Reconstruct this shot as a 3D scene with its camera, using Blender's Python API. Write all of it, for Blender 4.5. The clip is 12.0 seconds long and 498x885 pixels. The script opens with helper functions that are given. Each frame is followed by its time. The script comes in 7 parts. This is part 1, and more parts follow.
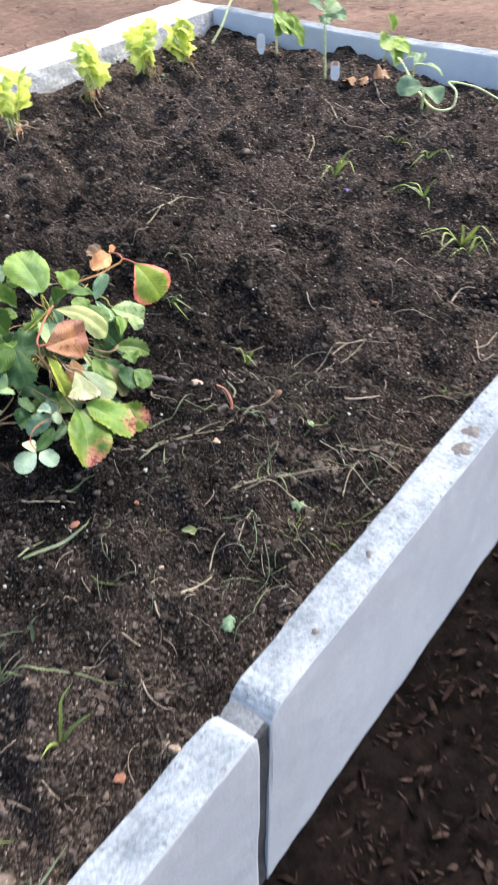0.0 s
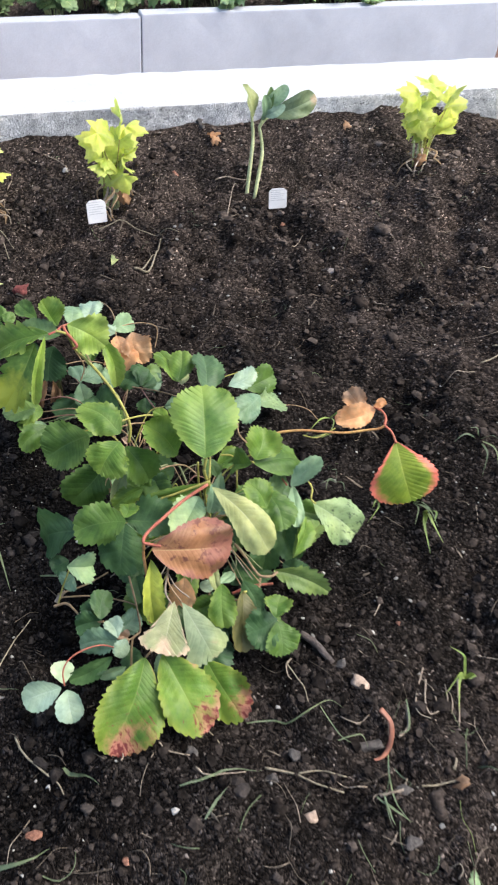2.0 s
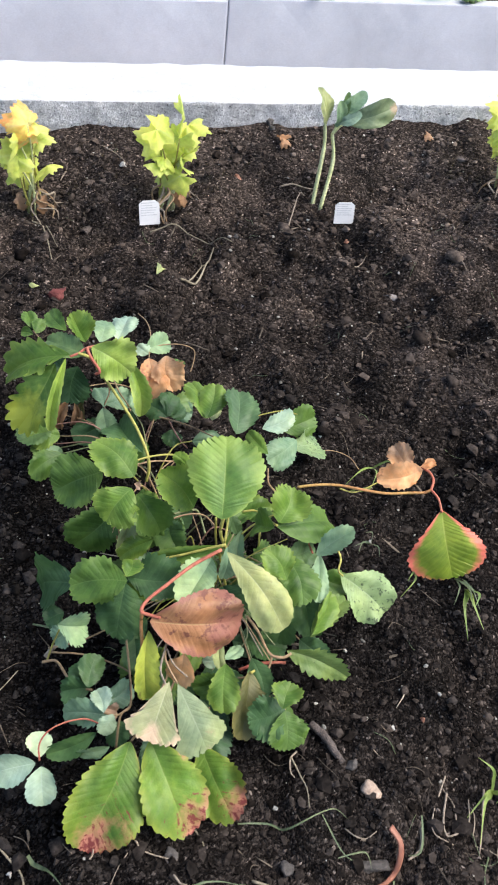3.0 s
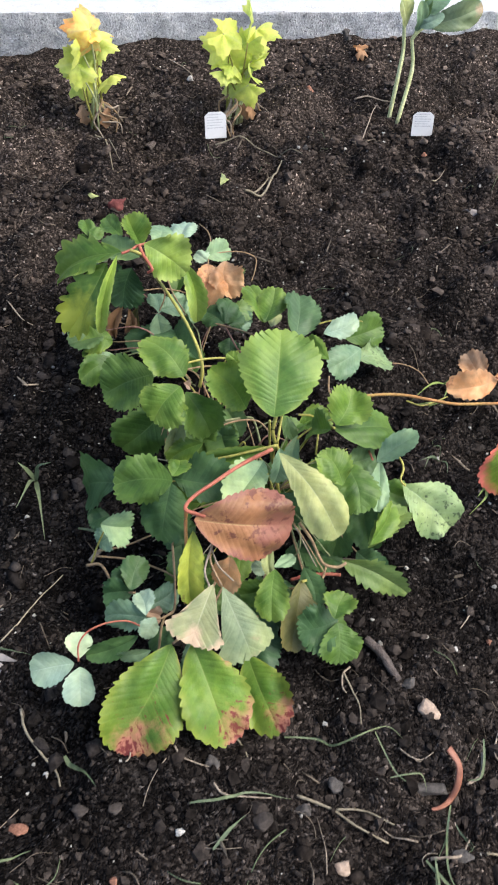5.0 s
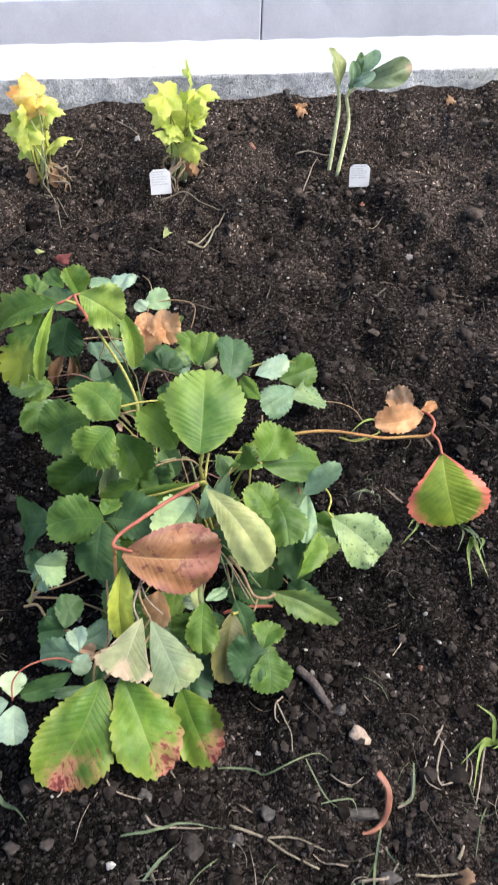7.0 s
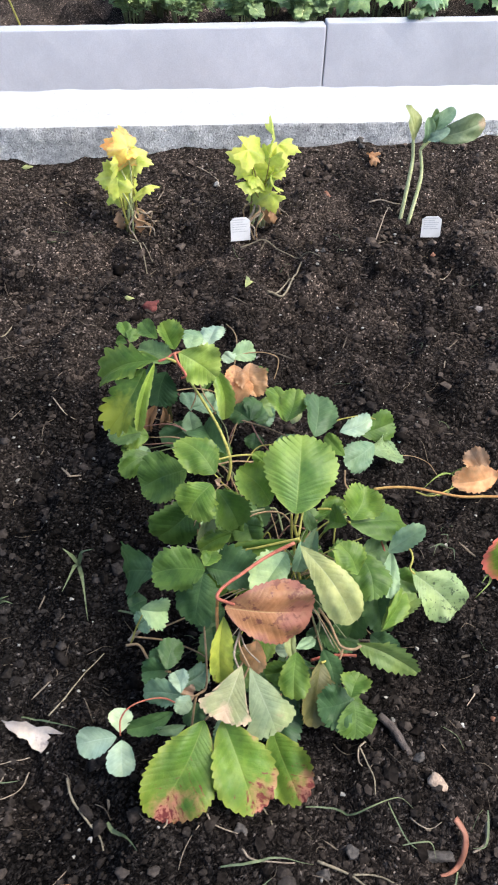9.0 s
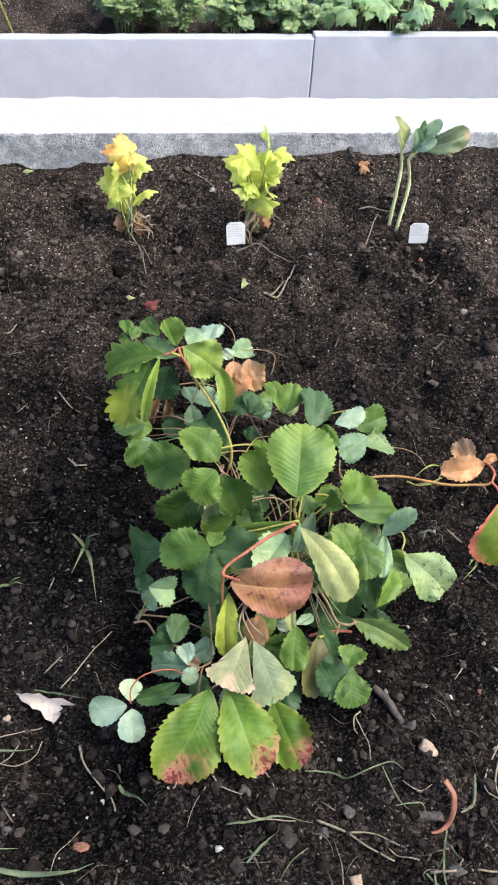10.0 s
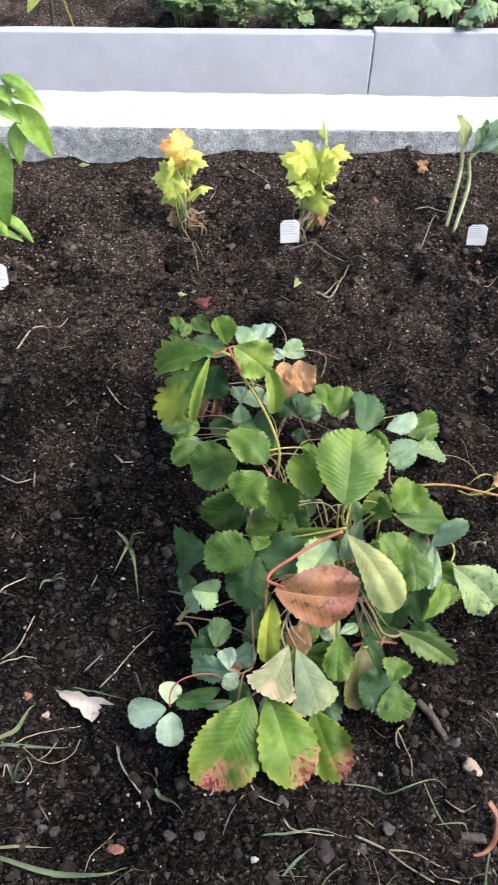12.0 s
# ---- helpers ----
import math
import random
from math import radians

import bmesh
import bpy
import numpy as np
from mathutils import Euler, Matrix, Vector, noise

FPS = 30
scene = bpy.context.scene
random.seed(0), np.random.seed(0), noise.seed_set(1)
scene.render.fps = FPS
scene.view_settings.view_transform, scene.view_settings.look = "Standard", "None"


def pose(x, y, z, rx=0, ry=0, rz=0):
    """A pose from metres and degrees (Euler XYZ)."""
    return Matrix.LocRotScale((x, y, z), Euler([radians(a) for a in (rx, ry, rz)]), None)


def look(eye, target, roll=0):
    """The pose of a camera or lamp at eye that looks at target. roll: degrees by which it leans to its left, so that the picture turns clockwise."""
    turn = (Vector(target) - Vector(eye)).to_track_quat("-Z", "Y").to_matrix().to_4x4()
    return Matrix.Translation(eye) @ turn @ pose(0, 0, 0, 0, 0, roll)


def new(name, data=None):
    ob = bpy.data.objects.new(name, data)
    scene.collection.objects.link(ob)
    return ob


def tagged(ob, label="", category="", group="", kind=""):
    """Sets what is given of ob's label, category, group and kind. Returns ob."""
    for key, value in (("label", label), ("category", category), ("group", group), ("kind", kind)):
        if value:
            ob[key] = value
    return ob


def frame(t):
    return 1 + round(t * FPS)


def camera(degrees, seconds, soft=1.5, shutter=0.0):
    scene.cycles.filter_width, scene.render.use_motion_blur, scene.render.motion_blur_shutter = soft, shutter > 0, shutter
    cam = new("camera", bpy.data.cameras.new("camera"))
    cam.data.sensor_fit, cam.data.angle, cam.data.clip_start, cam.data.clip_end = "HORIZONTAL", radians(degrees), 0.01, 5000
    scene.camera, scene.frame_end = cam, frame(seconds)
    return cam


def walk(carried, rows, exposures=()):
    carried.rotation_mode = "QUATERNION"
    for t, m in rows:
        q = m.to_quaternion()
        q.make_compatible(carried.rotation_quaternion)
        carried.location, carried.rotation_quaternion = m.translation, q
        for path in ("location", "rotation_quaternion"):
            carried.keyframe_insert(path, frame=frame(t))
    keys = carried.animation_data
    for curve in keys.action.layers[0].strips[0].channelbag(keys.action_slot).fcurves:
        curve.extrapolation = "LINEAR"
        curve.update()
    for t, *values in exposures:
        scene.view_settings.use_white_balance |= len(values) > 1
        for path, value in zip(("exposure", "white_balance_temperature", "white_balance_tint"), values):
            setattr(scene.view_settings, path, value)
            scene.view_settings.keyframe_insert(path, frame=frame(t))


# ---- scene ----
cam = camera(32.2, 12.0, soft=2.0, shutter=0.5)
PATH = [
    (0, (0.886, 0.976, 0.754), (2.151, 1.848, -0.527), -0.3),
    (0.2, (0.939, 0.974, 0.754), (2.170, 1.901, -0.524), -1.1),
    (0.5, (1.035, 1.053, 0.744), (2.285, 1.996, -0.501), 7.1),
    (0.7, (1.126, 1.120, 0.760), (2.323, 2.109, -0.496), 10.2),
    (1, (1.207, 1.16, 0.729), (2.237, 2.28, -0.569), 7.8),
    (1.2, (1.278, 1.185, 0.740), (2.141, 2.399, -0.597), 6.5),
    (1.5, (1.368, 1.219, 0.724), (2.052, 2.535, -0.618), 5.5),
    (2, (1.406, 1.277, 0.712), (1.985, 2.607, -0.665), 6.0),
    (2.5, (1.417, 1.349, 0.697), (1.968, 2.661, -0.708), 7.8),
    (2.7, (1.438, 1.363, 0.703), (1.945, 2.69, -0.705), 8.2),
    (4.3, (1.494, 1.389, 0.636), (1.84, 2.756, -0.783), 6.6),
    (4.5, (1.49, 1.384, 0.636), (1.808, 2.738, -0.802), 6.0),
    (5, (1.489, 1.365, 0.626), (1.754, 2.68, -0.858), 3.9),
    (5.5, (1.518, 1.342, 0.633), (1.785, 2.654, -0.853), 1.6),
    (6, (1.524, 1.335, 0.63), (1.801, 2.662, -0.84), 2.1),
    (6.5, (1.522, 1.318, 0.637), (1.798, 2.684, -0.797), 3.2),
    (7, (1.53, 1.332, 0.636), (1.843, 2.728, -0.762), 2.9),
    (7.5, (1.504, 1.337, 0.649), (1.808, 2.785, -0.696), 3.8),
    (7.7, (1.502, 1.342, 0.644), (1.786, 2.806, -0.689), 3.7),
    (9.3, (1.462, 1.324, 0.723), (1.692, 2.737, -0.674), 2.4),
    (9.5, (1.453, 1.301, 0.727), (1.69, 2.717, -0.665), 2.5),
    (10, (1.448, 1.287, 0.729), (1.724, 2.713, -0.647), 3.9),
    (10.5, (1.446, 1.28, 0.725), (1.701, 2.716, -0.643), 2.9),
    (11, (1.45, 1.272, 0.731), (1.708, 2.71, -0.635), 3.5),
    (11.5, (1.451, 1.29, 0.728), (1.679, 2.722, -0.649), 3.6),
    (12, (1.446, 1.302, 0.724), (1.619, 2.732, -0.662), 3.0),
]
walk(cam, [(t, look(eye, target, roll)) for t, eye, target, roll in PATH], exposures=[(0.0, 1.6), (0.5, 1.64), (1.0, 1.21), (1.5, 1.10), (2.0, 1.14), (5.0, 1.08), (6.5, 1.16), (9.5, 1.14), (12.0, 1.12)])

# ---- daylight: open shade under a bright, hazy sky ----
world = bpy.data.worlds.new("sky")
scene.world = world
world.use_nodes = True
wn = world.node_tree.nodes
sky = wn.new("ShaderNodeTexSky")
sky.sky_type, sky.sun_disc = "NISHITA", False
sky.sun_elevation, sky.sun_rotation = radians(55), radians(107)
sky.air_density, sky.dust_density, sky.ozone_density = 1.0, 3.0, 1.5
world.node_tree.links.new(sky.outputs["Color"], wn["Background"].inputs["Color"])
wn["Background"].inputs["Strength"].default_value = 0.15
sun = new("sun", bpy.data.lights.new("sun", "SUN"))
sun.data.energy, sun.data.angle, sun.data.color = 1.95, radians(40), (1.0, 0.96, 0.9)
sun.matrix_world = look((1.6, -0.5, 2.4), (0, 0, 0))


# ---- materials ----
def nodes_of(name):
    m = bpy.data.materials.new(name)
    m.use_nodes = True
    return m, m.node_tree.nodes, m.node_tree.links, m.node_tree.nodes["Principled BSDF"]


def add(nodes, kind, **values):
    n = nodes.new("ShaderNode" + kind)
    for k, v in values.items():
        if k in n.inputs:
            n.inputs[k].default_value = v
    return n


def ramp(nodes, links, source, stops):
    r = nodes.new("ShaderNodeValToRGB")
    el = r.color_ramp.elements
    while len(el) < len(stops):
        el.new(0.5)
    for e, (at, c) in zip(el, stops):
        e.position, e.color = at, (*c, 1)
    links.new(source, r.inputs["Fac"])
    return r.outputs["Color"]


def blend(nodes, links, a, b, fac, mode="MIX"):
    m = nodes.new("ShaderNodeMix")
    m.data_type, m.blend_type = "RGBA", mode
    for socket, value in ((m.inputs[6], a), (m.inputs[7], b), (m.inputs[0], fac)):
        if isinstance(value, bpy.types.NodeSocket):
            links.new(value, socket)
        else:
            socket.default_value = (*value, 1) if isinstance(value, tuple) else value
    return m.outputs[2]


def damp_and_shade(n, l, co, col):
    """Earth round the plant is painted darker for damp and shade; the rest dried."""
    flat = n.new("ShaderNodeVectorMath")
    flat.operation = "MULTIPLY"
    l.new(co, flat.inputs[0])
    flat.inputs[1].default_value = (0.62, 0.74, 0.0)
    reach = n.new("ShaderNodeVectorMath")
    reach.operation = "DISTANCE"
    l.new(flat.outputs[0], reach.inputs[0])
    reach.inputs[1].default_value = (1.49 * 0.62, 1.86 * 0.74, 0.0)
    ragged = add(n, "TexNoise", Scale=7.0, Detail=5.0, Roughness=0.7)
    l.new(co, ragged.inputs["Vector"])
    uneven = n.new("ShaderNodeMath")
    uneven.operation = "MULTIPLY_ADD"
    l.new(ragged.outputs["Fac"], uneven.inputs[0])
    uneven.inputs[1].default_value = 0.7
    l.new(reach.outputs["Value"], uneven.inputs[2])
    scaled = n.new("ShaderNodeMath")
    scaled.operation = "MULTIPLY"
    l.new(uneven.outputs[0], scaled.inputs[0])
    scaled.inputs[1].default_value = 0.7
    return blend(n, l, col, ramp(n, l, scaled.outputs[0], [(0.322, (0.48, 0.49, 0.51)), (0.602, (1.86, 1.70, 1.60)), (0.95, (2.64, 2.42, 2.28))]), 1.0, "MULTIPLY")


def surface(name, dark, light, scale=20.0, rough=0.8, bump=0.3, fine=120.0, spot=None, spot_scale=60.0, spot_at=0.68, wide=1.5, vary=0.0, depth=0.004, broad=0.4, grain=0.4, gloss=0.25, darkened=False):
    """Two-scale mottled surface in object metres, with optional specks of another colour."""
    m, n, l, p = nodes_of(name)
    co = n.new("ShaderNodeTexCoord").outputs["Object"]
    a, b, c = (add(n, "TexNoise", Scale=s, Detail=6.0, Roughness=0.65) for s in (scale, fine, wide))
    for t in (a, b, c):
        l.new(co, t.inputs["Vector"])
    col = ramp(n, l, a.outputs["Fac"], [(0.3, dark), (0.7, light)])
    col = blend(n, l, col, ramp(n, l, b.outputs["Fac"], [(0.3, (1 - grain,) * 3), (0.7, (1 + grain,) * 3)]), 0.8, "MULTIPLY")
    col = blend(n, l, col, ramp(n, l, c.outputs["Fac"], [(0.33, (1 - broad,) * 3), (0.67, (1 + broad,) * 3)]), 1.0, "MULTIPLY")
    if spot:
        s = add(n, "TexNoise", Scale=spot_scale, Detail=2.0)
        l.new(co, s.inputs["Vector"])
        f = ramp(n, l, s.outputs["Fac"], [(spot_at, (0, 0, 0)), (spot_at + 0.05, (1, 1, 1))])
        col = blend(n, l, col, spot, f)
    if vary:
        g = n.new("ShaderNodeNewGeometry")
        col = blend(n, l, col, ramp(n, l, g.outputs["Random Per Island"], [(0, (1 - vary,) * 3), (1, (1 + vary,) * 3)]), 1.0, "MULTIPLY")
    # loose soil takes the same painted damp and plant shade as the bed
    if darkened:
        col = damp_and_shade(n, l, co, col)
    l.new(col, p.inputs["Base Color"])
    bm_ = add(n, "Bump", Strength=bump, Distance=depth)
    h = add(n, "Math")
    l.new(a.outputs["Fac"], h.inputs[0])
    l.new(b.outputs["Fac"], h.inputs[1])
    l.new(h.outputs[0], bm_.inputs["Height"])
    l.new(bm_.outputs["Normal"], p.inputs["Normal"])
    p.inputs["Roughness"].default_value = rough
    p.inputs["Specular IOR Level"].default_value = gloss
    return m


def leaf_material(name, main, second, vein, edge=None, edge_from=0.6, blotch=None, blotch_at=0.62, rough=0.5, through_light=0.22, edge_side=1.0, edge_tip=1.15, edge_noise=0.9, rim=None, blotch_scale=38.0, blotch_tip=0.0, vein_strength=0.2, one_side=0.0, streaks=False):
    """Leaf tissue: mottled green, paler veins, and margins or blotches of another colour."""
    m, n, l, p = nodes_of(name)
    uv = n.new("ShaderNodeTexCoord").outputs["UV"]
    ob = n.new("ShaderNodeTexCoord").outputs["Object"]
    sep = n.new("ShaderNodeSeparateXYZ")
    l.new(uv, sep.inputs[0])

    def calc(op, a, b=None):
        k = n.new("ShaderNodeMath")
        k.operation = op
        for i, v in enumerate((a, b)):
            if v is None:
                continue
            if isinstance(v, bpy.types.NodeSocket):
                l.new(v, k.inputs[i])
            else:
                k.inputs[i].default_value = v
        return k.outputs[0]

    signed = calc("SUBTRACT", calc("MULTIPLY", sep.outputs[0], 2.0), 1.0)
    across = calc("ABSOLUTE", signed)
    along = sep.outputs[1]
    n1 = add(n, "TexNoise", Scale=55.0, Detail=5.0, Roughness=0.6)
    n2 = add(n, "TexNoise", Scale=170.0, Detail=3.0)
    l.new(ob, n1.inputs["Vector"])
    l.new(ob, n2.inputs["Vector"])
    info = n.new("ShaderNodeObjectInfo").outputs["Random"]
    col = ramp(n, l, n1.outputs["Fac"], [(0.3, main), (0.72, second)])
    col = blend(n, l, col, ramp(n, l, n2.outputs["Fac"], [(0.3, (0.8,) * 3), (0.7, (1.15,) * 3)]), 0.7, "MULTIPLY")
    n0 = add(n, "TexNoise", Scale=24.0, Detail=3.0)
    l.new(ob, n0.inputs["Vector"])
    col = blend(n, l, col, ramp(n, l, n0.outputs["Fac"], [(0.35, (0.8, 0.84, 0.9)), (0.65, (1.25, 1.16, 1.0))]), 1.0, "MULTIPLY")
    col = blend(n, l, col, ramp(n, l, info, [(0, (0.68, 0.74, 0.72)), (1, (1.32, 1.22, 1.0))]), 1.0, "MULTIPLY")
    if rim:
        far = calc("POWER", calc("MAXIMUM", across, calc("MULTIPLY", along, 0.9)), 2.5)
        far = calc("MULTIPLY", far, calc("ADD", calc("MULTIPLY", n1.outputs["Fac"], 1.4), 0.1))
        col = blend(n, l, col, rim, ramp(n, l, far, [(0.15, (0, 0, 0)), (0.95, (1, 1, 1))]))
    # side veins run outward and forward from the midrib
    ribs = n.new("ShaderNodeUVMap")
    ribs.uv_map = "ribs"
    rib = n.new("ShaderNodeSeparateXYZ")
    l.new(ribs.outputs[0], rib.inputs[0])
    wave = calc("COSINE", calc("MULTIPLY", calc("ADD", rib.outputs[0], calc("MULTIPLY", calc("SUBTRACT", n1.outputs["Fac"], 0.5), 0.45)), 6.2832))
    side = ramp(n, l, wave, [(0.7, (0, 0, 0)), (1.0, (vein_strength * 0.6,) * 3)])
    mid = ramp(n, l, across, [(0.0, (0.42,) * 3), (0.04, (0, 0, 0))])
    veins = blend(n, l, side, mid, 1.0, "LIGHTEN")
    col = blend(n, l, col, vein, veins)
    if edge:
        e = calc("MULTIPLY", across, edge_side)
        if edge_tip > 0:
            e = calc("MAXIMUM", e, calc("SUBTRACT", calc("MULTIPLY", along, edge_tip), 0.1))
        else:
            e = calc("ADD", e, calc("MULTIPLY", along, edge_tip))
        e = calc("ADD", e, calc("MULTIPLY", calc("SUBTRACT", n1.outputs["Fac"], 0.5), edge_noise))
        if one_side:
            e = calc("SUBTRACT", e, calc("MULTIPLY", calc("ADD", signed, 0.35), one_side))
        col = blend(n, l, col, edge, ramp(n, l, e, [(edge_from, (0, 0, 0)), (min(0.99, edge_from + 0.28), (1, 1, 1))]))
    if blotch:
        n3 = add(n, "TexNoise", Scale=blotch_scale, Detail=4.0, Roughness=0.7)
        if streaks:
            lie = n.new("ShaderNodeCombineXYZ")
            l.new(calc("MULTIPLY", rib.outputs[0], 1.3), lie.inputs[0])
            l.new(calc("MULTIPLY", signed, 1.6), lie.inputs[1])
            l.new(calc("MULTIPLY", info, 40.0), lie.inputs[2])
            l.new(lie.outputs[0], n3.inputs["Vector"])
        else:
            l.new(ob, n3.inputs["Vector"])
        spread_of = n3.outputs["Fac"]
        if blotch_tip:
            spread_of = calc("ADD", spread_of, calc("MULTIPLY", calc("SUBTRACT", calc("SUBTRACT", along, calc("MULTIPLY", signed, one_side)), 0.8), blotch_tip))
        col = blend(n, l, col, blotch, ramp(n, l, spread_of, [(blotch_at, (0, 0, 0)), (blotch_at + 0.06, (0.9,) * 3)]))
    l.new(col, p.inputs["Base Color"])
    p.inputs["Roughness"].default_value = rough
    p.inputs["Specular IOR Level"].default_value = 0.34
    net = add(n, "TexVoronoi", Scale=380.0)
    net.feature = "DISTANCE_TO_EDGE"
    l.new(ob, net.inputs["Vector"])
    b = add(n, "Bump", Strength=0.3, Distance=0.001)
    puff = calc("MINIMUM", calc("MULTIPLY", net.outputs["Distance"], 0.6), 0.15)
    l.new(calc("ADD", calc("ADD", n2.outputs["Fac"], puff), calc("MULTIPLY", calc("MAXIMUM", wave, 0.2), -0.3)), b.inputs["Height"])
    l.new(b.outputs["Normal"], p.inputs["Normal"])
    tr = n.new("ShaderNodeBsdfTranslucent")
    l.new(col, tr.inputs["Color"])
    mix = n.new("ShaderNodeMixShader")
    mix.inputs[0].default_value = through_light
    l.new(p.outputs[0], mix.inputs[1])
    l.new(tr.outputs[0], mix.inputs[2])
    l.new(mix.outputs[0], n["Material Output"].inputs["Surface"])
    return m


def soil_material(name, dark, mid, light):
    """Granular earth: crumbs of two sizes, each with its own tone, over broad damp and dry patches."""
    m, n, l, p = nodes_of(name)
    co = n.new("ShaderNodeTexCoord").outputs["Object"]
    warp = add(n, "TexNoise", Scale=60.0, Detail=3.0)
    l.new(co, warp.inputs["Vector"])
    shifted = n.new("ShaderNodeVectorMath")
    shifted.operation = "MULTIPLY_ADD"
    l.new(warp.outputs["Color"], shifted.inputs[0])
    shifted.inputs[1].default_value = (0.012,) * 3
    l.new(co, shifted.inputs[2])
    cells = []
    for scale in (150.0, 480.0):
        v = add(n, "TexVoronoi", Scale=scale)
        l.new(shifted.outputs[0], v.inputs["Vector"])
        cells.append(v)
    patch = add(n, "TexNoise", Scale=5.5, Detail=6.0, Roughness=0.65)
    grain = add(n, "TexNoise", Scale=700.0, Detail=2.0)
    l.new(co, patch.inputs["Vector"])
    l.new(co, grain.inputs["Vector"])
    tone = []
    for v in cells:
        s = n.new("ShaderNodeSeparateColor")
        l.new(v.outputs["Color"], s.inputs[0])
        tone.append(s.outputs[0])
    col = ramp(n, l, tone[1], [(0.0, dark), (0.6, mid), (0.93, light), (0.975, tuple(1.3 * c for c in light)), (1.0, tuple(4.0 * c for c in light))])
    col = blend(n, l, col, ramp(n, l, tone[0], [(0, (0.82, 0.82, 0.82)), (1, (1.18, 1.17, 1.16))]), 1.0, "MULTIPLY")
    col = blend(n, l, col, ramp(n, l, patch.outputs["Fac"], [(0.36, (0.40, 0.41, 0.425)), (0.64, (1.5, 1.41, 1.33))]), 1.0, "MULTIPLY")
    col = blend(n, l, col, ramp(n, l, grain.outputs["Fac"], [(0.3, (0.85, 0.85, 0.85)), (0.7, (1.15, 1.15, 1.15))]), 0.8, "MULTIPLY")
    col = damp_and_shade(n, l, co, col)
    l.new(col, p.inputs["Base Color"])
    p.inputs["Roughness"].default_value = 0.85
    p.inputs["Specular IOR Level"].default_value = 0.0
    normal = None
    for v, depth in ((cells[0], 0.0034), (cells[1], 0.0026)):
        k = add(n, "Bump", Strength=0.9, Distance=depth)
        k.invert = True
        l.new(v.outputs["Distance"], k.inputs["Height"])
        if normal:
            l.new(normal, k.inputs["Normal"])
        normal = k.outputs["Normal"]
    l.new(normal, p.inputs["Normal"])
    return m


SOIL = soil_material("garden soil", (0.0066, 0.0061, 0.0059), (0.0182, 0.0168, 0.0160), (0.054, 0.0490, 0.0456))
CRUMB = surface("soil crumbs", (0.0105, 0.0092, 0.0083), (0.057, 0.0488, 0.0428), 90, 0.95, 0.12, 420, (0.16, 0.135, 0.112), 420, 0.71, vary=0.8, gloss=0.02, darkened=True)
STONE_DULL = surface("dull grey-brown stone", (0.017, 0.0145, 0.013), (0.060, 0.050, 0.044), 40, 0.85, 0.3, 300, vary=0.4, gloss=0.1)
CLOD = surface("soil clod", (0.022, 0.0195, 0.018), (0.075, 0.066, 0.060), 130, 0.95, 0.3, 600, wide=14.0, gloss=0.02, vary=0.35, grain=0.6, darkened=True)
PATCH_BROWN = surface("brown-grey patch", (0.085, 0.075, 0.07), (0.17, 0.15, 0.14), 60, 0.95, 0.4, 260)
SPECK = surface("mineral specks", (0.16, 0.15, 0.13), (0.42, 0.4, 0.36), 60, 0.8, 0.3, 300, vary=0.5)
FIBRE = surface("dry plant fibre", (0.07, 0.055, 0.04), (0.2, 0.16, 0.12), 60, 0.85, 0.3, 300, vary=0.5)
CONCRETE = surface("grey concrete", (0.36, 0.375, 0.40), (0.42, 0.435, 0.46), 7, 0.8, 0.15, 260, wide=1.0, broad=0.1, grain=0.1)
GRANITE = surface("pale split granite", (0.42, 0.425, 0.43), (0.53, 0.535, 0.54), 60, 0.75, 0.5, 330, (0.33, 0.335, 0.34), 200, 0.68, broad=0.1, grain=0.12)
COPING = surface("mottled blue-white stone", (0.125, 0.148, 0.17), (0.30, 0.325, 0.345), 20, 0.8, 0.6, 200, (0.13, 0.145, 0.165), 90, 0.66, broad=0.22, grain=0.4, wide=9.0)
CONCRETE_PALE = surface("pale grey concrete", (0.57, 0.60, 0.65), (0.66, 0.69, 0.74), 7, 0.8, 0.15, 260, wide=1.4, broad=0.1, grain=0.1)
ROUGH_STONE = surface("rough grey granite", (0.37, 0.375, 0.39), (0.90, 0.89, 0.89), 60, 0.9, 0.9, 330, (0.12, 0.12, 0.13), 300, 0.64, depth=0.008, broad=0.3)
MORTAR = surface("grey mortar", (0.025, 0.026, 0.029), (0.055, 0.057, 0.061), 50, 0.9, 0.7, 300)
MORTAR_LIGHT = surface("pale grey mortar", (0.085, 0.091, 0.10), (0.17, 0.178, 0.19), 50, 0.9, 0.5, 300)
MULCH_RED = surface("reddish wood mulch", (0.085, 0.052, 0.037), (0.19, 0.115, 0.082), 16, 0.95, 0.8, 120, (0.22, 0.145, 0.11), 90, 0.66, 0.8, depth=0.01)
# near black: the panel's shade is put into this dark mulch's colour
MULCH_SHADED = surface("dark mulch with shade in its colour", (0.002, 0.0016, 0.0015), (0.0105, 0.0076, 0.0068), 40, 0.95, 0.4, 150, gloss=0.02, depth=0.006)
CHIP_RED = surface("reddish mulch shreds", (0.09, 0.055, 0.04), (0.2, 0.122, 0.088), 60, 0.9, 0.5, 300, vary=0.3)
# chips by the near panel, with its shade painted in too
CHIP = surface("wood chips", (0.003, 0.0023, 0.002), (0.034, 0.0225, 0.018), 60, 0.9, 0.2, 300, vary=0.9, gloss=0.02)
GRAVEL = surface("grey gravel", (0.16, 0.14, 0.13), (0.3, 0.27, 0.25), 30, 0.95, 0.6, 140)
STONE_TAN = surface("tan stone", (0.24, 0.175, 0.13), (0.46, 0.35, 0.27), 70, 0.8, 0.4, 300)
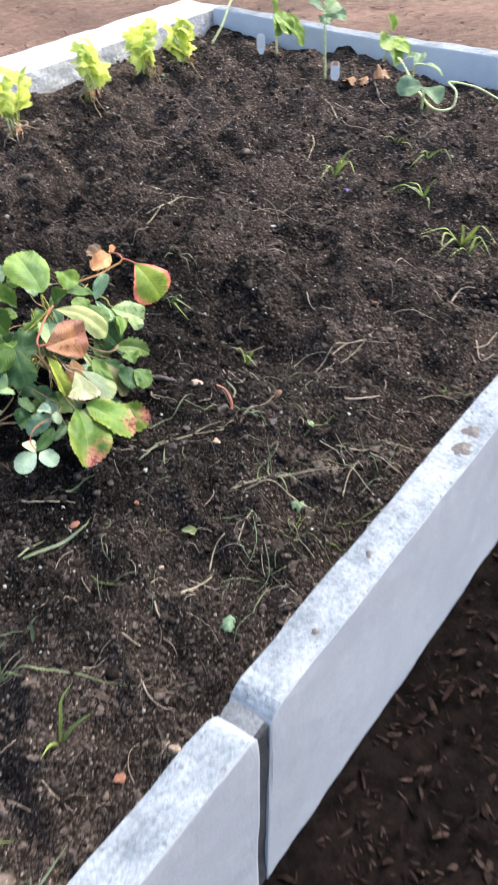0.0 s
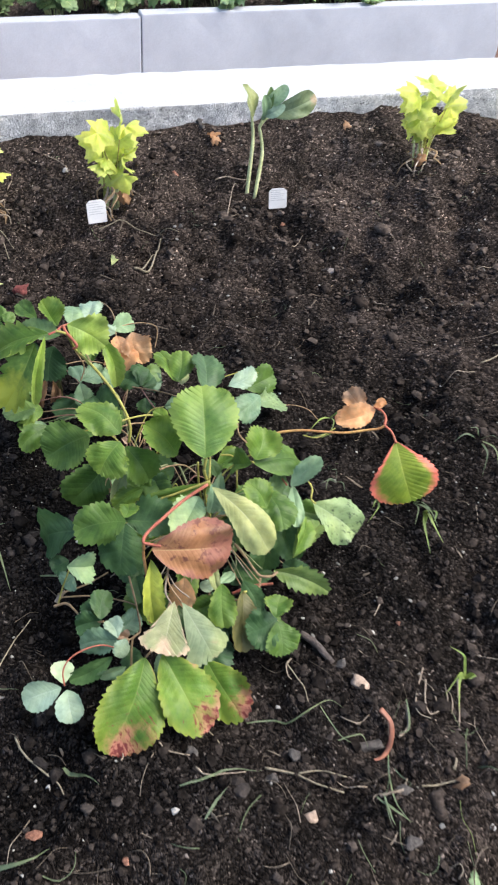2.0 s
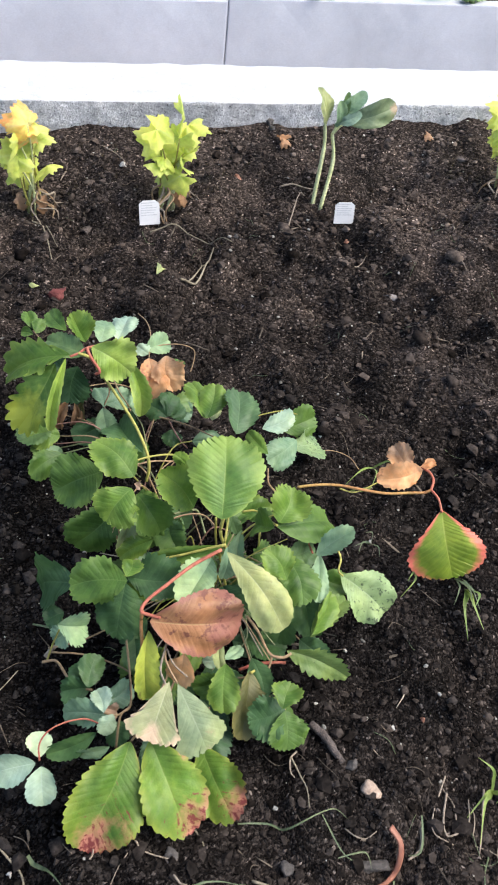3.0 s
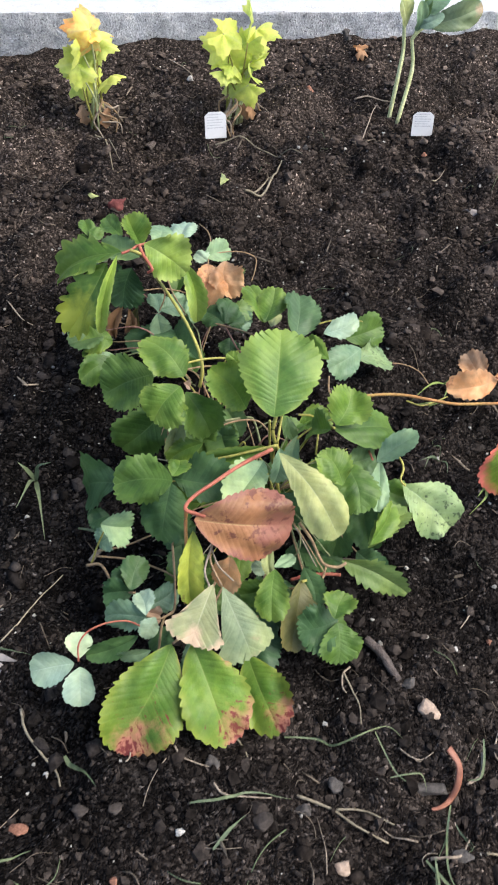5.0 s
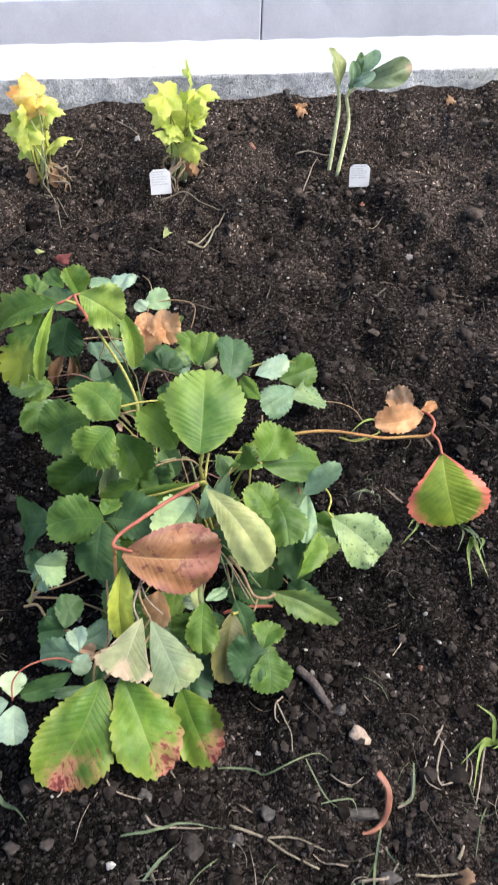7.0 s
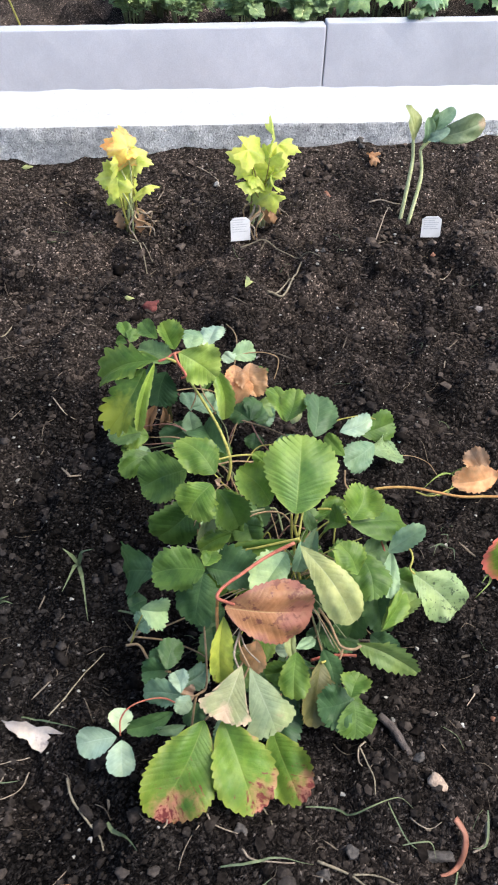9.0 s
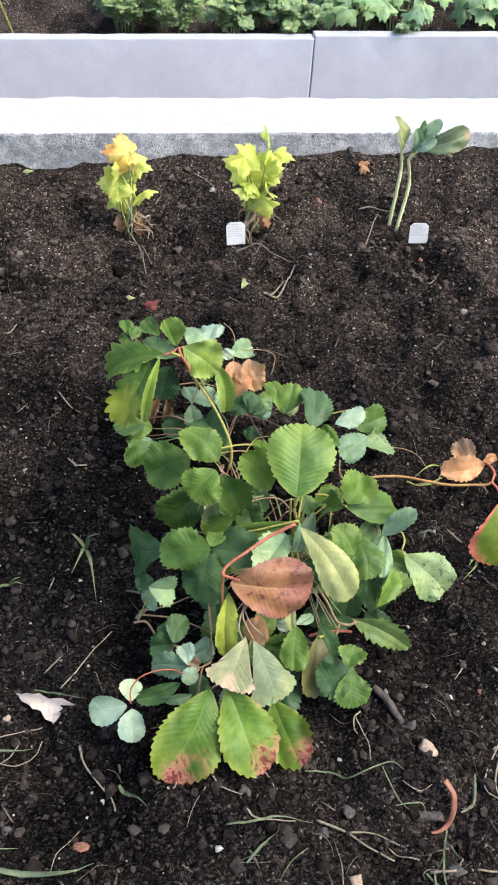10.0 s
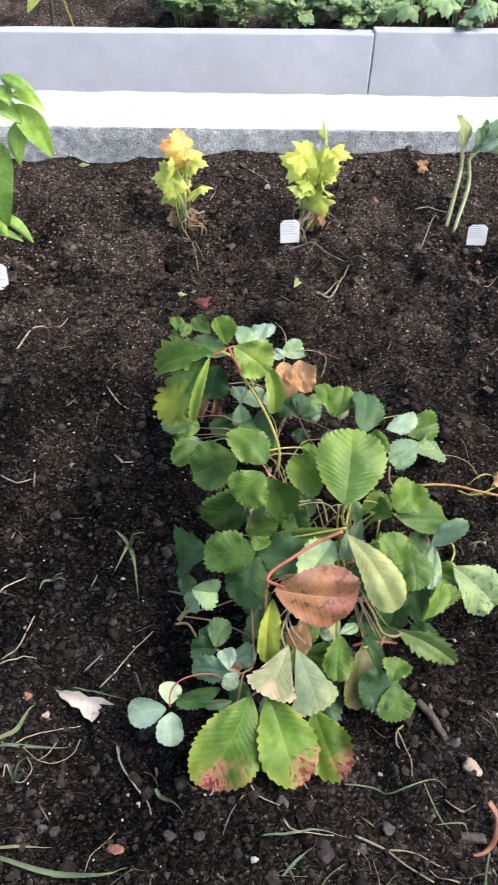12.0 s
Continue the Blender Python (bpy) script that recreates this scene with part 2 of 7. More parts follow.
STONE_GREY = surface("grey stone", (0.04, 0.036, 0.033), (0.105, 0.094, 0.086), 70, 0.8, 0.4, 300)
STONE_WHITE = surface("white stone", (0.3, 0.28, 0.26), (0.52, 0.5, 0.46), 70, 0.8, 0.3, 300)
STONE_RED = surface("dark red stone", (0.07, 0.018, 0.016), (0.19, 0.06, 0.052), 70, 0.9, 0.4, 300)
STONE_RUST = surface("rusty stone", (0.16, 0.07, 0.045), (0.36, 0.18, 0.12), 70, 0.9, 0.4, 300)
WOOD = surface("weathered twig bark", (0.055, 0.045, 0.04), (0.15, 0.12, 0.105), 90, 0.9, 0.6, 320)
STRAW = surface("dry straw", (0.2, 0.165, 0.11), (0.36, 0.31, 0.22), 80, 0.75, 0.2, 320)
ROOT = surface("pale root", (0.24, 0.19, 0.14), (0.42, 0.34, 0.26), 80, 0.8, 0.3, 320)
PLASTIC = surface("white plastic", (0.60, 0.595, 0.59), (0.65, 0.645, 0.64), 20, 0.45, 0.02, 200, broad=0.05, grain=0.05)
INK = surface("grey print", (0.42, 0.42, 0.43), (0.48, 0.48, 0.49), 20, 0.6, 0.02, 200)
INK_RED = surface("orange print", (0.5, 0.2, 0.1), (0.6, 0.28, 0.15), 20, 0.6, 0.02, 200)
STALK = surface("yellow-green stalk", (0.28, 0.26, 0.06), (0.42, 0.38, 0.10), 60, 0.5, 0.1, 300)
STALK_RED = surface("red stalk", (0.34, 0.075, 0.055), (0.46, 0.17, 0.10), 60, 0.45, 0.1, 300)
STALK_FADE = surface("yellow stalk flushed with red", (0.44, 0.16, 0.075), (0.46, 0.33, 0.10), 22, 0.5, 0.1, 300)
STALK_PINK = surface("pinkish stalk", (0.26, 0.12, 0.10), (0.36, 0.2, 0.15), 60, 0.5, 0.1, 300)
STALK_DULL = surface("dull green stalk", (0.13, 0.15, 0.07), (0.22, 0.24, 0.12), 60, 0.55, 0.1, 300)
STALK_TAN = surface("tan runner", (0.28, 0.18, 0.10), (0.40, 0.27, 0.15), 60, 0.6, 0.2, 300)
STALK_GREEN = surface("pale green stem", (0.58, 0.62, 0.28), (0.74, 0.76, 0.42), 60, 0.5, 0.1, 300)

GREEN = leaf_material("mid green leaf", (0.030, 0.080, 0.014), (0.078, 0.158, 0.028), (0.15, 0.23, 0.07), rim=(0.12, 0.2, 0.045))
LEAFY = leaf_material("fresh green leaf", (0.055, 0.13, 0.018), (0.125, 0.225, 0.036), (0.23, 0.32, 0.1), rim=(0.2, 0.28, 0.05))
LIME = leaf_material("lime green leaf", (0.13, 0.24, 0.04), (0.25, 0.37, 0.08), (0.42, 0.5, 0.19), rim=(0.34, 0.42, 0.10), blotch=(0.2, 0.17, 0.05), blotch_at=0.74)
LIMEBIG = leaf_material("broad soft lime-green leaf", (0.085, 0.185, 0.032), (0.165, 0.285, 0.06), (0.28, 0.38, 0.1), rim=(0.26, 0.36, 0.07), vein_strength=0.05)
TEAL = leaf_material("dark bluish green leaf", (0.030, 0.080, 0.031), (0.071, 0.146, 0.060), (0.12, 0.19, 0.085))
DUSTY = leaf_material("dull grey-green leaf", (0.075, 0.15, 0.06), (0.13, 0.215, 0.09), (0.2, 0.28, 0.14))
BLUE = leaf_material("grey-green leaf underside", (0.14, 0.25, 0.16), (0.24, 0.36, 0.235), (0.33, 0.43, 0.3))
PALETEAL = leaf_material("silvery green leaf", (0.29, 0.42, 0.33), (0.41, 0.53, 0.42), (0.48, 0.58, 0.48))
PALE = leaf_material("pale leaf underside", (0.25, 0.31, 0.14), (0.37, 0.41, 0.21), (0.39, 0.43, 0.28), blotch=(0.2, 0.17, 0.09), blotch_at=0.67, blotch_scale=80.0, vein_strength=0.12)
GREYPALE = leaf_material("grey-green leaf underside with brown flecks", (0.15, 0.21, 0.115), (0.25, 0.31, 0.18), (0.31, 0.35, 0.23), edge=(0.36, 0.27, 0.16), edge_from=0.8, edge_side=0.3, edge_tip=1.0, edge_noise=1.2, blotch=(0.2, 0.15, 0.08), blotch_at=0.68, blotch_scale=110.0, vein_strength=0.12)
BLUSH = leaf_material("pale pink-edged leaf underside", (0.36, 0.37, 0.18), (0.46, 0.46, 0.25), (0.5, 0.5, 0.33), edge=(0.52, 0.38, 0.25), edge_from=0.78, vein_strength=0.1)
SPOTTED = leaf_material("insect-bitten pale leaf", (0.2, 0.31, 0.14), (0.31, 0.42, 0.22), (0.38, 0.46, 0.28), blotch=(0.06, 0.085, 0.04), blotch_at=0.545, blotch_scale=230.0, blotch_tip=0.12)
SCORCHLIME = leaf_material("green leaf yellowing towards its tip", (0.065, 0.145, 0.022), (0.13, 0.23, 0.045), (0.22, 0.3, 0.09), edge=(0.36, 0.40, 0.05), edge_from=0.40, edge_side=0.3, edge_tip=1.05, edge_noise=0.7, blotch=(0.09, 0.1, 0.03), blotch_at=0.7)
SPOTPALE = leaf_material("pale green folded leaf", (0.095, 0.165, 0.05), (0.18, 0.26, 0.085), (0.28, 0.33, 0.14), blotch=(0.03, 0.055, 0.015), blotch_at=0.64, blotch_scale=120.0)
OLIVE = leaf_material("olive fading leaf", (0.075, 0.085, 0.035), (0.135, 0.135, 0.06), (0.2, 0.19, 0.09), rim=(0.2, 0.17, 0.05))
YELLOWING = leaf_material("yellowing leaf", (0.2, 0.28, 0.05), (0.34, 0.4, 0.08), (0.4, 0.42, 0.14), blotch=(0.12, 0.1, 0.03), blotch_at=0.68)
AUTUMN = leaf_material("green leaf with red-brown scorched edge", (0.062, 0.150, 0.018), (0.128, 0.228, 0.036), (0.22, 0.29, 0.07), rim=(0.24, 0.285, 0.04), edge=(0.47, 0.19, 0.12), edge_from=0.62, blotch=(0.17, 0.025, 0.025), blotch_at=0.57, edge_side=0.45, edge_tip=1.0, edge_noise=1.2, blotch_scale=1.5, blotch_tip=0.30, vein_strength=0.12, one_side=0.24, streaks=True)
BROWNED = leaf_material("red-brown dying leaf", (0.235, 0.105, 0.063), (0.385, 0.205, 0.115), (0.60, 0.42, 0.21), edge=(0.27, 0.11, 0.075), edge_from=0.66, edge_noise=1.8, blotch=(0.15, 0.055, 0.04), blotch_at=0.55, blotch_scale=90.0, vein_strength=0.06)
FLAME = leaf_material("lime leaf with flame-red margin", (0.16, 0.25, 0.025), (0.29, 0.37, 0.04), (0.42, 0.44, 0.10), edge=(0.72, 0.18, 0.12), edge_from=0.46, edge_side=1.15, edge_tip=-0.62, edge_noise=0.7)
DRY = leaf_material("dry orange-brown leaf", (0.50, 0.25, 0.13), (0.70, 0.45, 0.30), (0.66, 0.42, 0.26), blotch=(0.42, 0.18, 0.10), blotch_at=0.62, through_light=0.4)
PINKISH = leaf_material("withered pinkish leaf", (0.45, 0.27, 0.2), (0.55, 0.38, 0.3), (0.5, 0.35, 0.28))
SEEDLING = leaf_material("yellow-green seedling leaf", (0.56, 0.70, 0.13), (0.78, 0.86, 0.27), (0.78, 0.82, 0.36), rim=(0.86, 0.84, 0.24), through_light=0.5)
SEEDLING_ORANGE = leaf_material("orange fading seedling leaf", (0.86, 0.66, 0.22), (0.94, 0.84, 0.34), (0.88, 0.74, 0.42), edge=(0.85, 0.42, 0.14), edge_from=0.86, through_light=0.5)
BEAN = leaf_material("bean leaf", (0.22, 0.35, 0.22), (0.36, 0.48, 0.31), (0.42, 0.52, 0.36), blotch=(0.45, 0.45, 0.18), blotch_at=0.60, through_light=0.45)
PEPPER = leaf_material("glossy bright green leaf", (0.2, 0.38, 0.06), (0.34, 0.53, 0.12), (0.46, 0.6, 0.2), rough=0.35)
GRASS = leaf_material("grass", (0.07, 0.105, 0.062), (0.15, 0.195, 0.12), (0.18, 0.22, 0.145))
GRASS_LIGHT = leaf_material("light grass", (0.13, 0.21, 0.05), (0.25, 0.33, 0.10), (0.38, 0.44, 0.18))
HERB = leaf_material("feathery herb", (0.14, 0.235, 0.11), (0.30, 0.42, 0.22), (0.40, 0.50, 0.29))
SQUASH = leaf_material("squash leaf", (0.16, 0.30, 0.155), (0.30, 0.45, 0.25), (0.34, 0.46, 0.29))
PURPLE = leaf_material("purple petal", (0.12, 0.08, 0.35), (0.2, 0.14, 0.5), (0.2, 0.15, 0.45))
PAPERY = leaf_material("bleached papery leaf", (0.40, 0.37, 0.40), (0.6, 0.56, 0.60), (0.5, 0.46, 0.5), blotch=(0.25, 0.22, 0.22), blotch_at=0.66)
PEEL = leaf_material("curled orange-red peel", (0.32, 0.12, 0.085), (0.48, 0.22, 0.16), (0.5, 0.26, 0.2))
CRISP = leaf_material("crisp brown leaf", (0.22, 0.12, 0.07), (0.4, 0.24, 0.15), (0.35, 0.22, 0.14))


# ---- builders ----
def thing(name, label, category, at=(0, 0, 0), group="", kind=""):
    ob = new(name)
    ob.location = at
    return tagged(ob, label, category, group, kind)


def mesh_of(name, verts, faces, material, uvs=None, smooth=True):
    me = bpy.data.meshes.new(name)
    me.from_pydata([tuple(v) for v in verts], [], faces)
    me.materials.append(material)
    if uvs is not None:
        layer = me.uv_layers.new(name="UVMap")
        ribs = me.uv_layers.new(name="ribs")
        for loop in me.loops:
            at = uvs[loop.vertex_index]
            layer.data[loop.index].uv = at[:2]
            ribs.data[loop.index].uv = (at[2] if len(at) > 2 else at[1] * 11.0, 0.0)
    if smooth:
        me.polygons.foreach_set("use_smooth", [True] * len(me.polygons))
    me.update()
    return me


def leaf_mesh(name, piece, material):
    return mesh_of(name, piece[0], piece[1], material, piece[2])


def put(name, mesh, parent=None, label="", category="", group="", kind=""):
    ob = new(name, mesh)
    if parent is not None:
        ob.parent = parent
        ob.location = (0, 0, 0) if parent.parent else -parent.location
    return tagged(ob, label, category, group, kind)


def spline(points, steps=5):
    """A smooth line through the points (Catmull-Rom)."""
    p = [Vector(q) for q in points]
    p = [2 * p[0] - p[1]] + p + [2 * p[-1] - p[-2]]
    line = []
    for i in range(1, len(p) - 2):
        for k in range(steps):
            t = k / steps
            a, b, c, d = p[i - 1], p[i], p[i + 1], p[i + 2]
            line.append(0.5 * (2 * b + (c - a) * t + (2 * a - 5 * b + 4 * c - d) * t * t + (3 * b - a - 3 * c + d) * t ** 3))
    return line + [p[-2]]


def tube(points, r0, r1, sides=6, steps=5, rough=0.0, flat=1.0):
    """Vertices and faces of a tapered, closed stalk along the points."""
    line = spline(points, steps)
    verts, faces = [], []
    up = Vector((0.1, 0.2, 1.0))
    for i, c in enumerate(line):
        d = (line[min(i + 1, len(line) - 1)] - line[max(i - 1, 0)]).normalized()
        s = d.cross(up)
        s = s.normalized() if s.length > 1e-4 else Vector((1, 0, 0))
        n = s.cross(d)
        r = r0 + (r1 - r0) * i / (len(line) - 1)
        for k in range(sides):
            a = 2 * math.pi * k / sides
            q = r * (1 + rough * (random.random() - 0.5))
            verts.append(c + s * (math.cos(a) * q) + n * (math.sin(a) * q * flat))
    for i in range(len(line) - 1):
        for k in range(sides):
            a, b = i * sides + k, i * sides + (k + 1) % sides
            faces.append((a, b, b + sides, a + sides))
    faces.append(tuple(range(sides))[::-1])
    faces.append(tuple(range((len(line) - 1) * sides, len(line) * sides)))
    return verts, faces


def blade(base, tip, width, form="oval", fold=0.16, curl=0.08, roll=0.0, rows=None, cols=None, ripple=1.0, ref=(0.0, -0.45, 0.9)):
    """A plain, lobed or torn leaf blade from base to tip, folded along the midrib, arching, with drooping margins."""
    rows, cols = rows or 16, cols or 6
    base, tip = Vector(base), Vector(tip)
    along = tip - base
    length = along.length
    a = along.normalized()
    s = a.cross(Vector(ref))
    s = s.normalized() if s.length > 1e-3 else Vector((1, 0, 0))
    s = Matrix.Rotation(radians(roll), 3, a) @ s
    n = s.cross(a)
    phase = random.random() * 6
    hang = random.uniform(-0.45, 0.10) * ripple
    twist = random.uniform(-0.22, 0.22) * ripple
    bend = random.uniform(-0.10, 0.10) * ripple
    verts, faces, uvs = [], [], []
    for i in range(rows + 1):
        u = i / rows
        if form == "torn":
            w = (0.04 + 0.96 * u ** 0.9) * (0.85 + 0.5 * noise.noise(Vector((u * 7, phase, 0))))
        elif form == "lobe":
            w = 0.08 + 0.92 * math.sin(math.pi * min(1.0, u ** 0.9 * 0.97)) ** 0.7
            w *= 1.0 + 0.38 * math.sin(u * 17.0 + phase * 0.2)
        else:
            w = 0.05 + 0.95 * math.sin(math.pi * min(1.0, u ** 0.82 * 0.99)) ** 0.85
        for j in range(cols + 1):
            v = 2 * j / cols - 1
            e = abs(v)
            x = v * w * width / 2
            lift = fold * abs(x) + curl * length * math.sin(math.pi * u)
            lift += hang * width * e ** 3 * w + twist * x * u
            lift += ripple * 0.20 * width * noise.noise(Vector((u * 2.4 + phase, v * 1.7, phase))) * (0.35 + e) * w
            lift += ripple * 0.05 * width * noise.noise(Vector((u * 7 + phase, v * 5, phase))) * e
            if form == "torn":
                back = 0.45 * length * noise.noise(Vector((v * 2.5, phase, 5))) * u ** 4
            else:
                back = -0.04 * e ** 1.6 * length * math.sin(math.pi * min(u, 0.999))
            verts.append(base + a * (u * length + back) + s * (x + bend * length * math.sin(math.pi * u)) + n * lift)
            uvs.append((v / 2 + 0.5, max(0.0, u - 0.25 * e * (1 - u))))
    for i in range(rows):
        for j in range(cols):
            k = i * (cols + 1) + j
            faces.append((k, k + 1, k + cols + 2, k + cols + 1))
    return verts, faces, uvs


def toothed_leaf(base, tip, width, kind="ovate", fold=0.16, curl=0.08, cup=0.0, roll=0.0, ripple=1.0, teeth=0, tooth=1.0, fine=6, cols=7):
    """A strawberry leaflet: side veins run from the midrib to the points of rounded teeth, and the blade swells between them. fold: V along the midrib;
    curl: arching from base to tip; cup: margins up (+) or down (-)."""
    base, tip = Vector(base), Vector(tip)
    length = (tip - base).length
    a = (tip - base).normalized()
    s = a.cross(Vector((-0.08, -0.58, 0.8)))
    s = s.normalized() if s.length > 1e-3 else Vector((1, 0, 0))
    s = Matrix.Rotation(radians(roll), 3, a) @ s
    n = s.cross(a)
    wide_at = {"fan": 0.80, "obovate": 0.68, "round": 0.52, "lance": 0.36, "broad": 0.53}.get(kind, random.uniform(0.54, 0.62))
    shoulder = 1.35 if kind == "lance" else random.uniform(2.1, 2.6)
    foot = {"fan": 1.0, "obovate": 0.95, "broad": 0.64}.get(kind, random.uniform(0.72, 0.9))
    uneven = [random.uniform(0.9, 1.07) for _ in range(2)]
    phase = random.random() * 40
    u = np.linspace(0, 1, 300)
    half = np.where(u < wide_at, np.sin(np.pi / 2 * np.minimum(u / wide_at, 1)) ** foot, np.sqrt(np.maximum(0, 1 - (np.maximum(u - wide_at, 0) / (1 - wide_at)) ** shoulder)))
    if kind == "fan":
        half = np.where(u < wide_at, (u / wide_at) ** 0.95, half)
    half = half * (1 + 0.06 * np.sin(u * random.uniform(5, 9) + phase))
    bend, twist = random.uniform(-0.08, 0.08) * ripple, random.uniform(-0.4, 0.4) * ripple
    teeth = teeth or (7 if width < 0.03 else 9 if width < 0.05 else 13)
    bare, teeth, tooth = (0.50, 6, tooth * 0.8) if kind == "fan" else (0.26, teeth, tooth)
    period = (1 - bare) / teeth
    rows = [bare * (i / 7) for i in range(7)] + [bare + period * (t + k / fine) for t in range(teeth) for k in range(fine)] + [1.0]
    shift = [random.uniform(-0.3, 0.3) if 0 < t < teeth else 0.0 for t in range(teeth + 1)]
    verts, faces, uvs = [], [], []
    for hand, sign in enumerate((-1, 1)):
        x = half * width / 2 * uneven[hand]
        y = u * length
        arc = np.concatenate(([0], np.cumsum(np.hypot(np.diff(x), np.diff(y)))))
        arc /= arc[-1]
        start = len(verts)
        for r in rows:
            q = r
            if r > bare:
                f, k = math.modf(min(teeth - 1e-6, (r - bare) / period))
                k = int(k)
                q += period * (shift[k] * (1 - f) + shift[k + 1] * f)
            q *= 0.985
            bx, by = float(np.interp(q, arc, x)), float(np.interp(q, arc, y))
            nx, ny = float(np.interp(min(1, q + 0.01), arc, x)), float(np.interp(min(1, q + 0.01), arc, y))
            px, py = float(np.interp(max(0, q - 0.01), arc, x)), float(np.interp(max(0, q - 0.01), arc, y))
            d = Vector((nx - px, ny - py)).normalized()
            out = Vector((d.y, -d.x))
            if r > bare - 1e-6:
                f = ((r - bare) / period + 1e-6) % 1.0
                k = int((r - bare) / period + 1e-6)
                size = tooth * min(0.07 * width, 0.0027) * (0.8 + 0.9 * noise.noise(Vector((k * 1.7 + phase, sign * 3.0, 0)))) * (0.75 if k == teeth - 1 else 1.0)
                rise = math.sin(math.pi / 2 * f / 0.667) ** 1.15 if f < 0.66 else max(0.0, 1 - (f - 0.667) / 0.333)
                bx, by = bx + out.x * size * (rise - 0.35) + d.x * size * 0.5 * rise, by + out.y * size * (rise - 0.35) + d.y * size * 0.5 * rise
            my = length * (0.015 + 0.985 * r ** 1.75)
            for c in range(cols + 1):
                e = c / cols
                lx, ly = bx * e, my + (by - my) * e ** 0.92
                uu, ww = ly / length, lx / width
                vein = math.cos(((r - bare) / period - 0.667) * 2 * math.pi)
                lift = fold * lx + curl * length * math.sin(math.pi * min(1, max(0, uu)))
                lift += cup * width * (2 * ww) ** 2 * 1.2 + twist * sign * lx * uu
                lift -= 0.0014 * width * vein * math.sin(math.pi * min(0.8, e)) * min(1.0, r * 5)
                lift += ripple * 0.2 * width * noise.noise(Vector((uu * 2.2 + phase, sign * ww * 3.2, phase))) * (0.3 + 2 * ww)
                lift += ripple * 0.06 * width * noise.noise(Vector((uu * 6 + phase, sign * ww * 6, phase))) * 2 * ww
                lx = sign * lx + bend * length * math.sin(math.pi * min(1, max(0, uu)))
                verts.append(base + a * ly + s * lx + n * lift)
                uvs.append((0.5 + 0.5 * sign * e, r, (r - bare) / period - 0.667))
        w = cols + 1
        for i in range(len(rows) - 1):
            for c in range(cols):
                k = start + i * w + c
                quad = (k, k + 1, k + w + 1, k + w)
                faces.append(quad if sign > 0 else quad[::-1])
    return verts, faces, uvs


def palm(base, out, size, droop=0.3, ref=(0, -0.8, 0.6)):
    """A maple-like leaf with five rounded, notched lobes round its stalk's end."""
    base, out = Vector(base), Vector(out).normalized()
    side = out.cross(Vector(ref)).normalized()
    up = side.cross(out)
    k, phase = 60, random.random() * 6
    verts, uvs, faces = [base.copy()], [(0.5, 0.0)], []
    for ring in (0.35, 0.65, 0.85, 1.0):
        for i in range(k + 1):
            t = (i / k - 0.5) * 2
            ang = t * 2.45
            lobe = (1 + math.cos(ang * 5.1)) / 2
            r = size * (0.70 + 0.32 * lobe ** 0.7) * (1.0 - 0.25 * t * t) * (1 + 0.09 * math.cos(ang * 19 + phase) * lobe)
            r = size * 0.55 * ring + (r - size * 0.55) * ring ** 3
            lift = -droop * r * r / size + 0.10 * size * noise.noise(Vector((ang * 1.4 + phase, ring * 2, phase))) + 0.05 * size * math.cos(ang * 5.1) * ring
            verts.append(base + out * (r * math.cos(ang)) + side * (r * math.sin(ang)) + up * lift)
            uvs.append((0.5 + 0.45 * t * ring, ring * 0.9))
    for i in range(k):
        faces.append((0, 1 + i, 2 + i))
        for q in range(3):
            c = 1 + q * (k + 1) + i
            faces.append((c, c + k + 1, c + k + 2, c + 1))
    return verts, faces, uvs


def ribbon(points, width, fold=0.3, taper=0.15):
    """A grass blade: a folded strip along the points, widest below the middle and pointed."""
    line = spline(points, 5)
    verts, faces, uvs = [], [], []
    last = len(line) - 1
    for i, c in enumerate(line):
        u = i / last
        d = (line[min(i + 1, last)] - line[max(i - 1, 0)]).normalized()
        s = d.cross(Vector((0.1, -0.35, 1.0)))
        s = s.normalized() if s.length > 1e-4 else Vector((1, 0, 0))
        up = s.cross(d)
        w = width / 2 * (0.6 + 0.4 * math.sin(math.pi * min(1, u * 1.3))) * (1 - u ** 3) + width * 0.03
        for v in (-1, 0, 1):
            verts.append(c + s * (v * w) + up * (fold * w * abs(v)))
            uvs.append((0.5 + v / 2, u))
    for i in range(last):
        for j in range(2):
            k = i * 3 + j
            faces.append((k, k + 1, k + 4, k + 3))
    return verts, faces, uvs


def join(pieces):
    """Several (verts, faces[, uvs]) as one."""
    verts, faces, uvs = [], [], []
    for p in pieces:
        o = len(verts)
        verts += list(p[0])
        faces += [tuple(i + o for i in f) for f in p[1]]
        uvs += list(p[2]) if len(p) > 2 else [(0.5, 0.5)] * len(p[0])
    return verts, faces, uvs


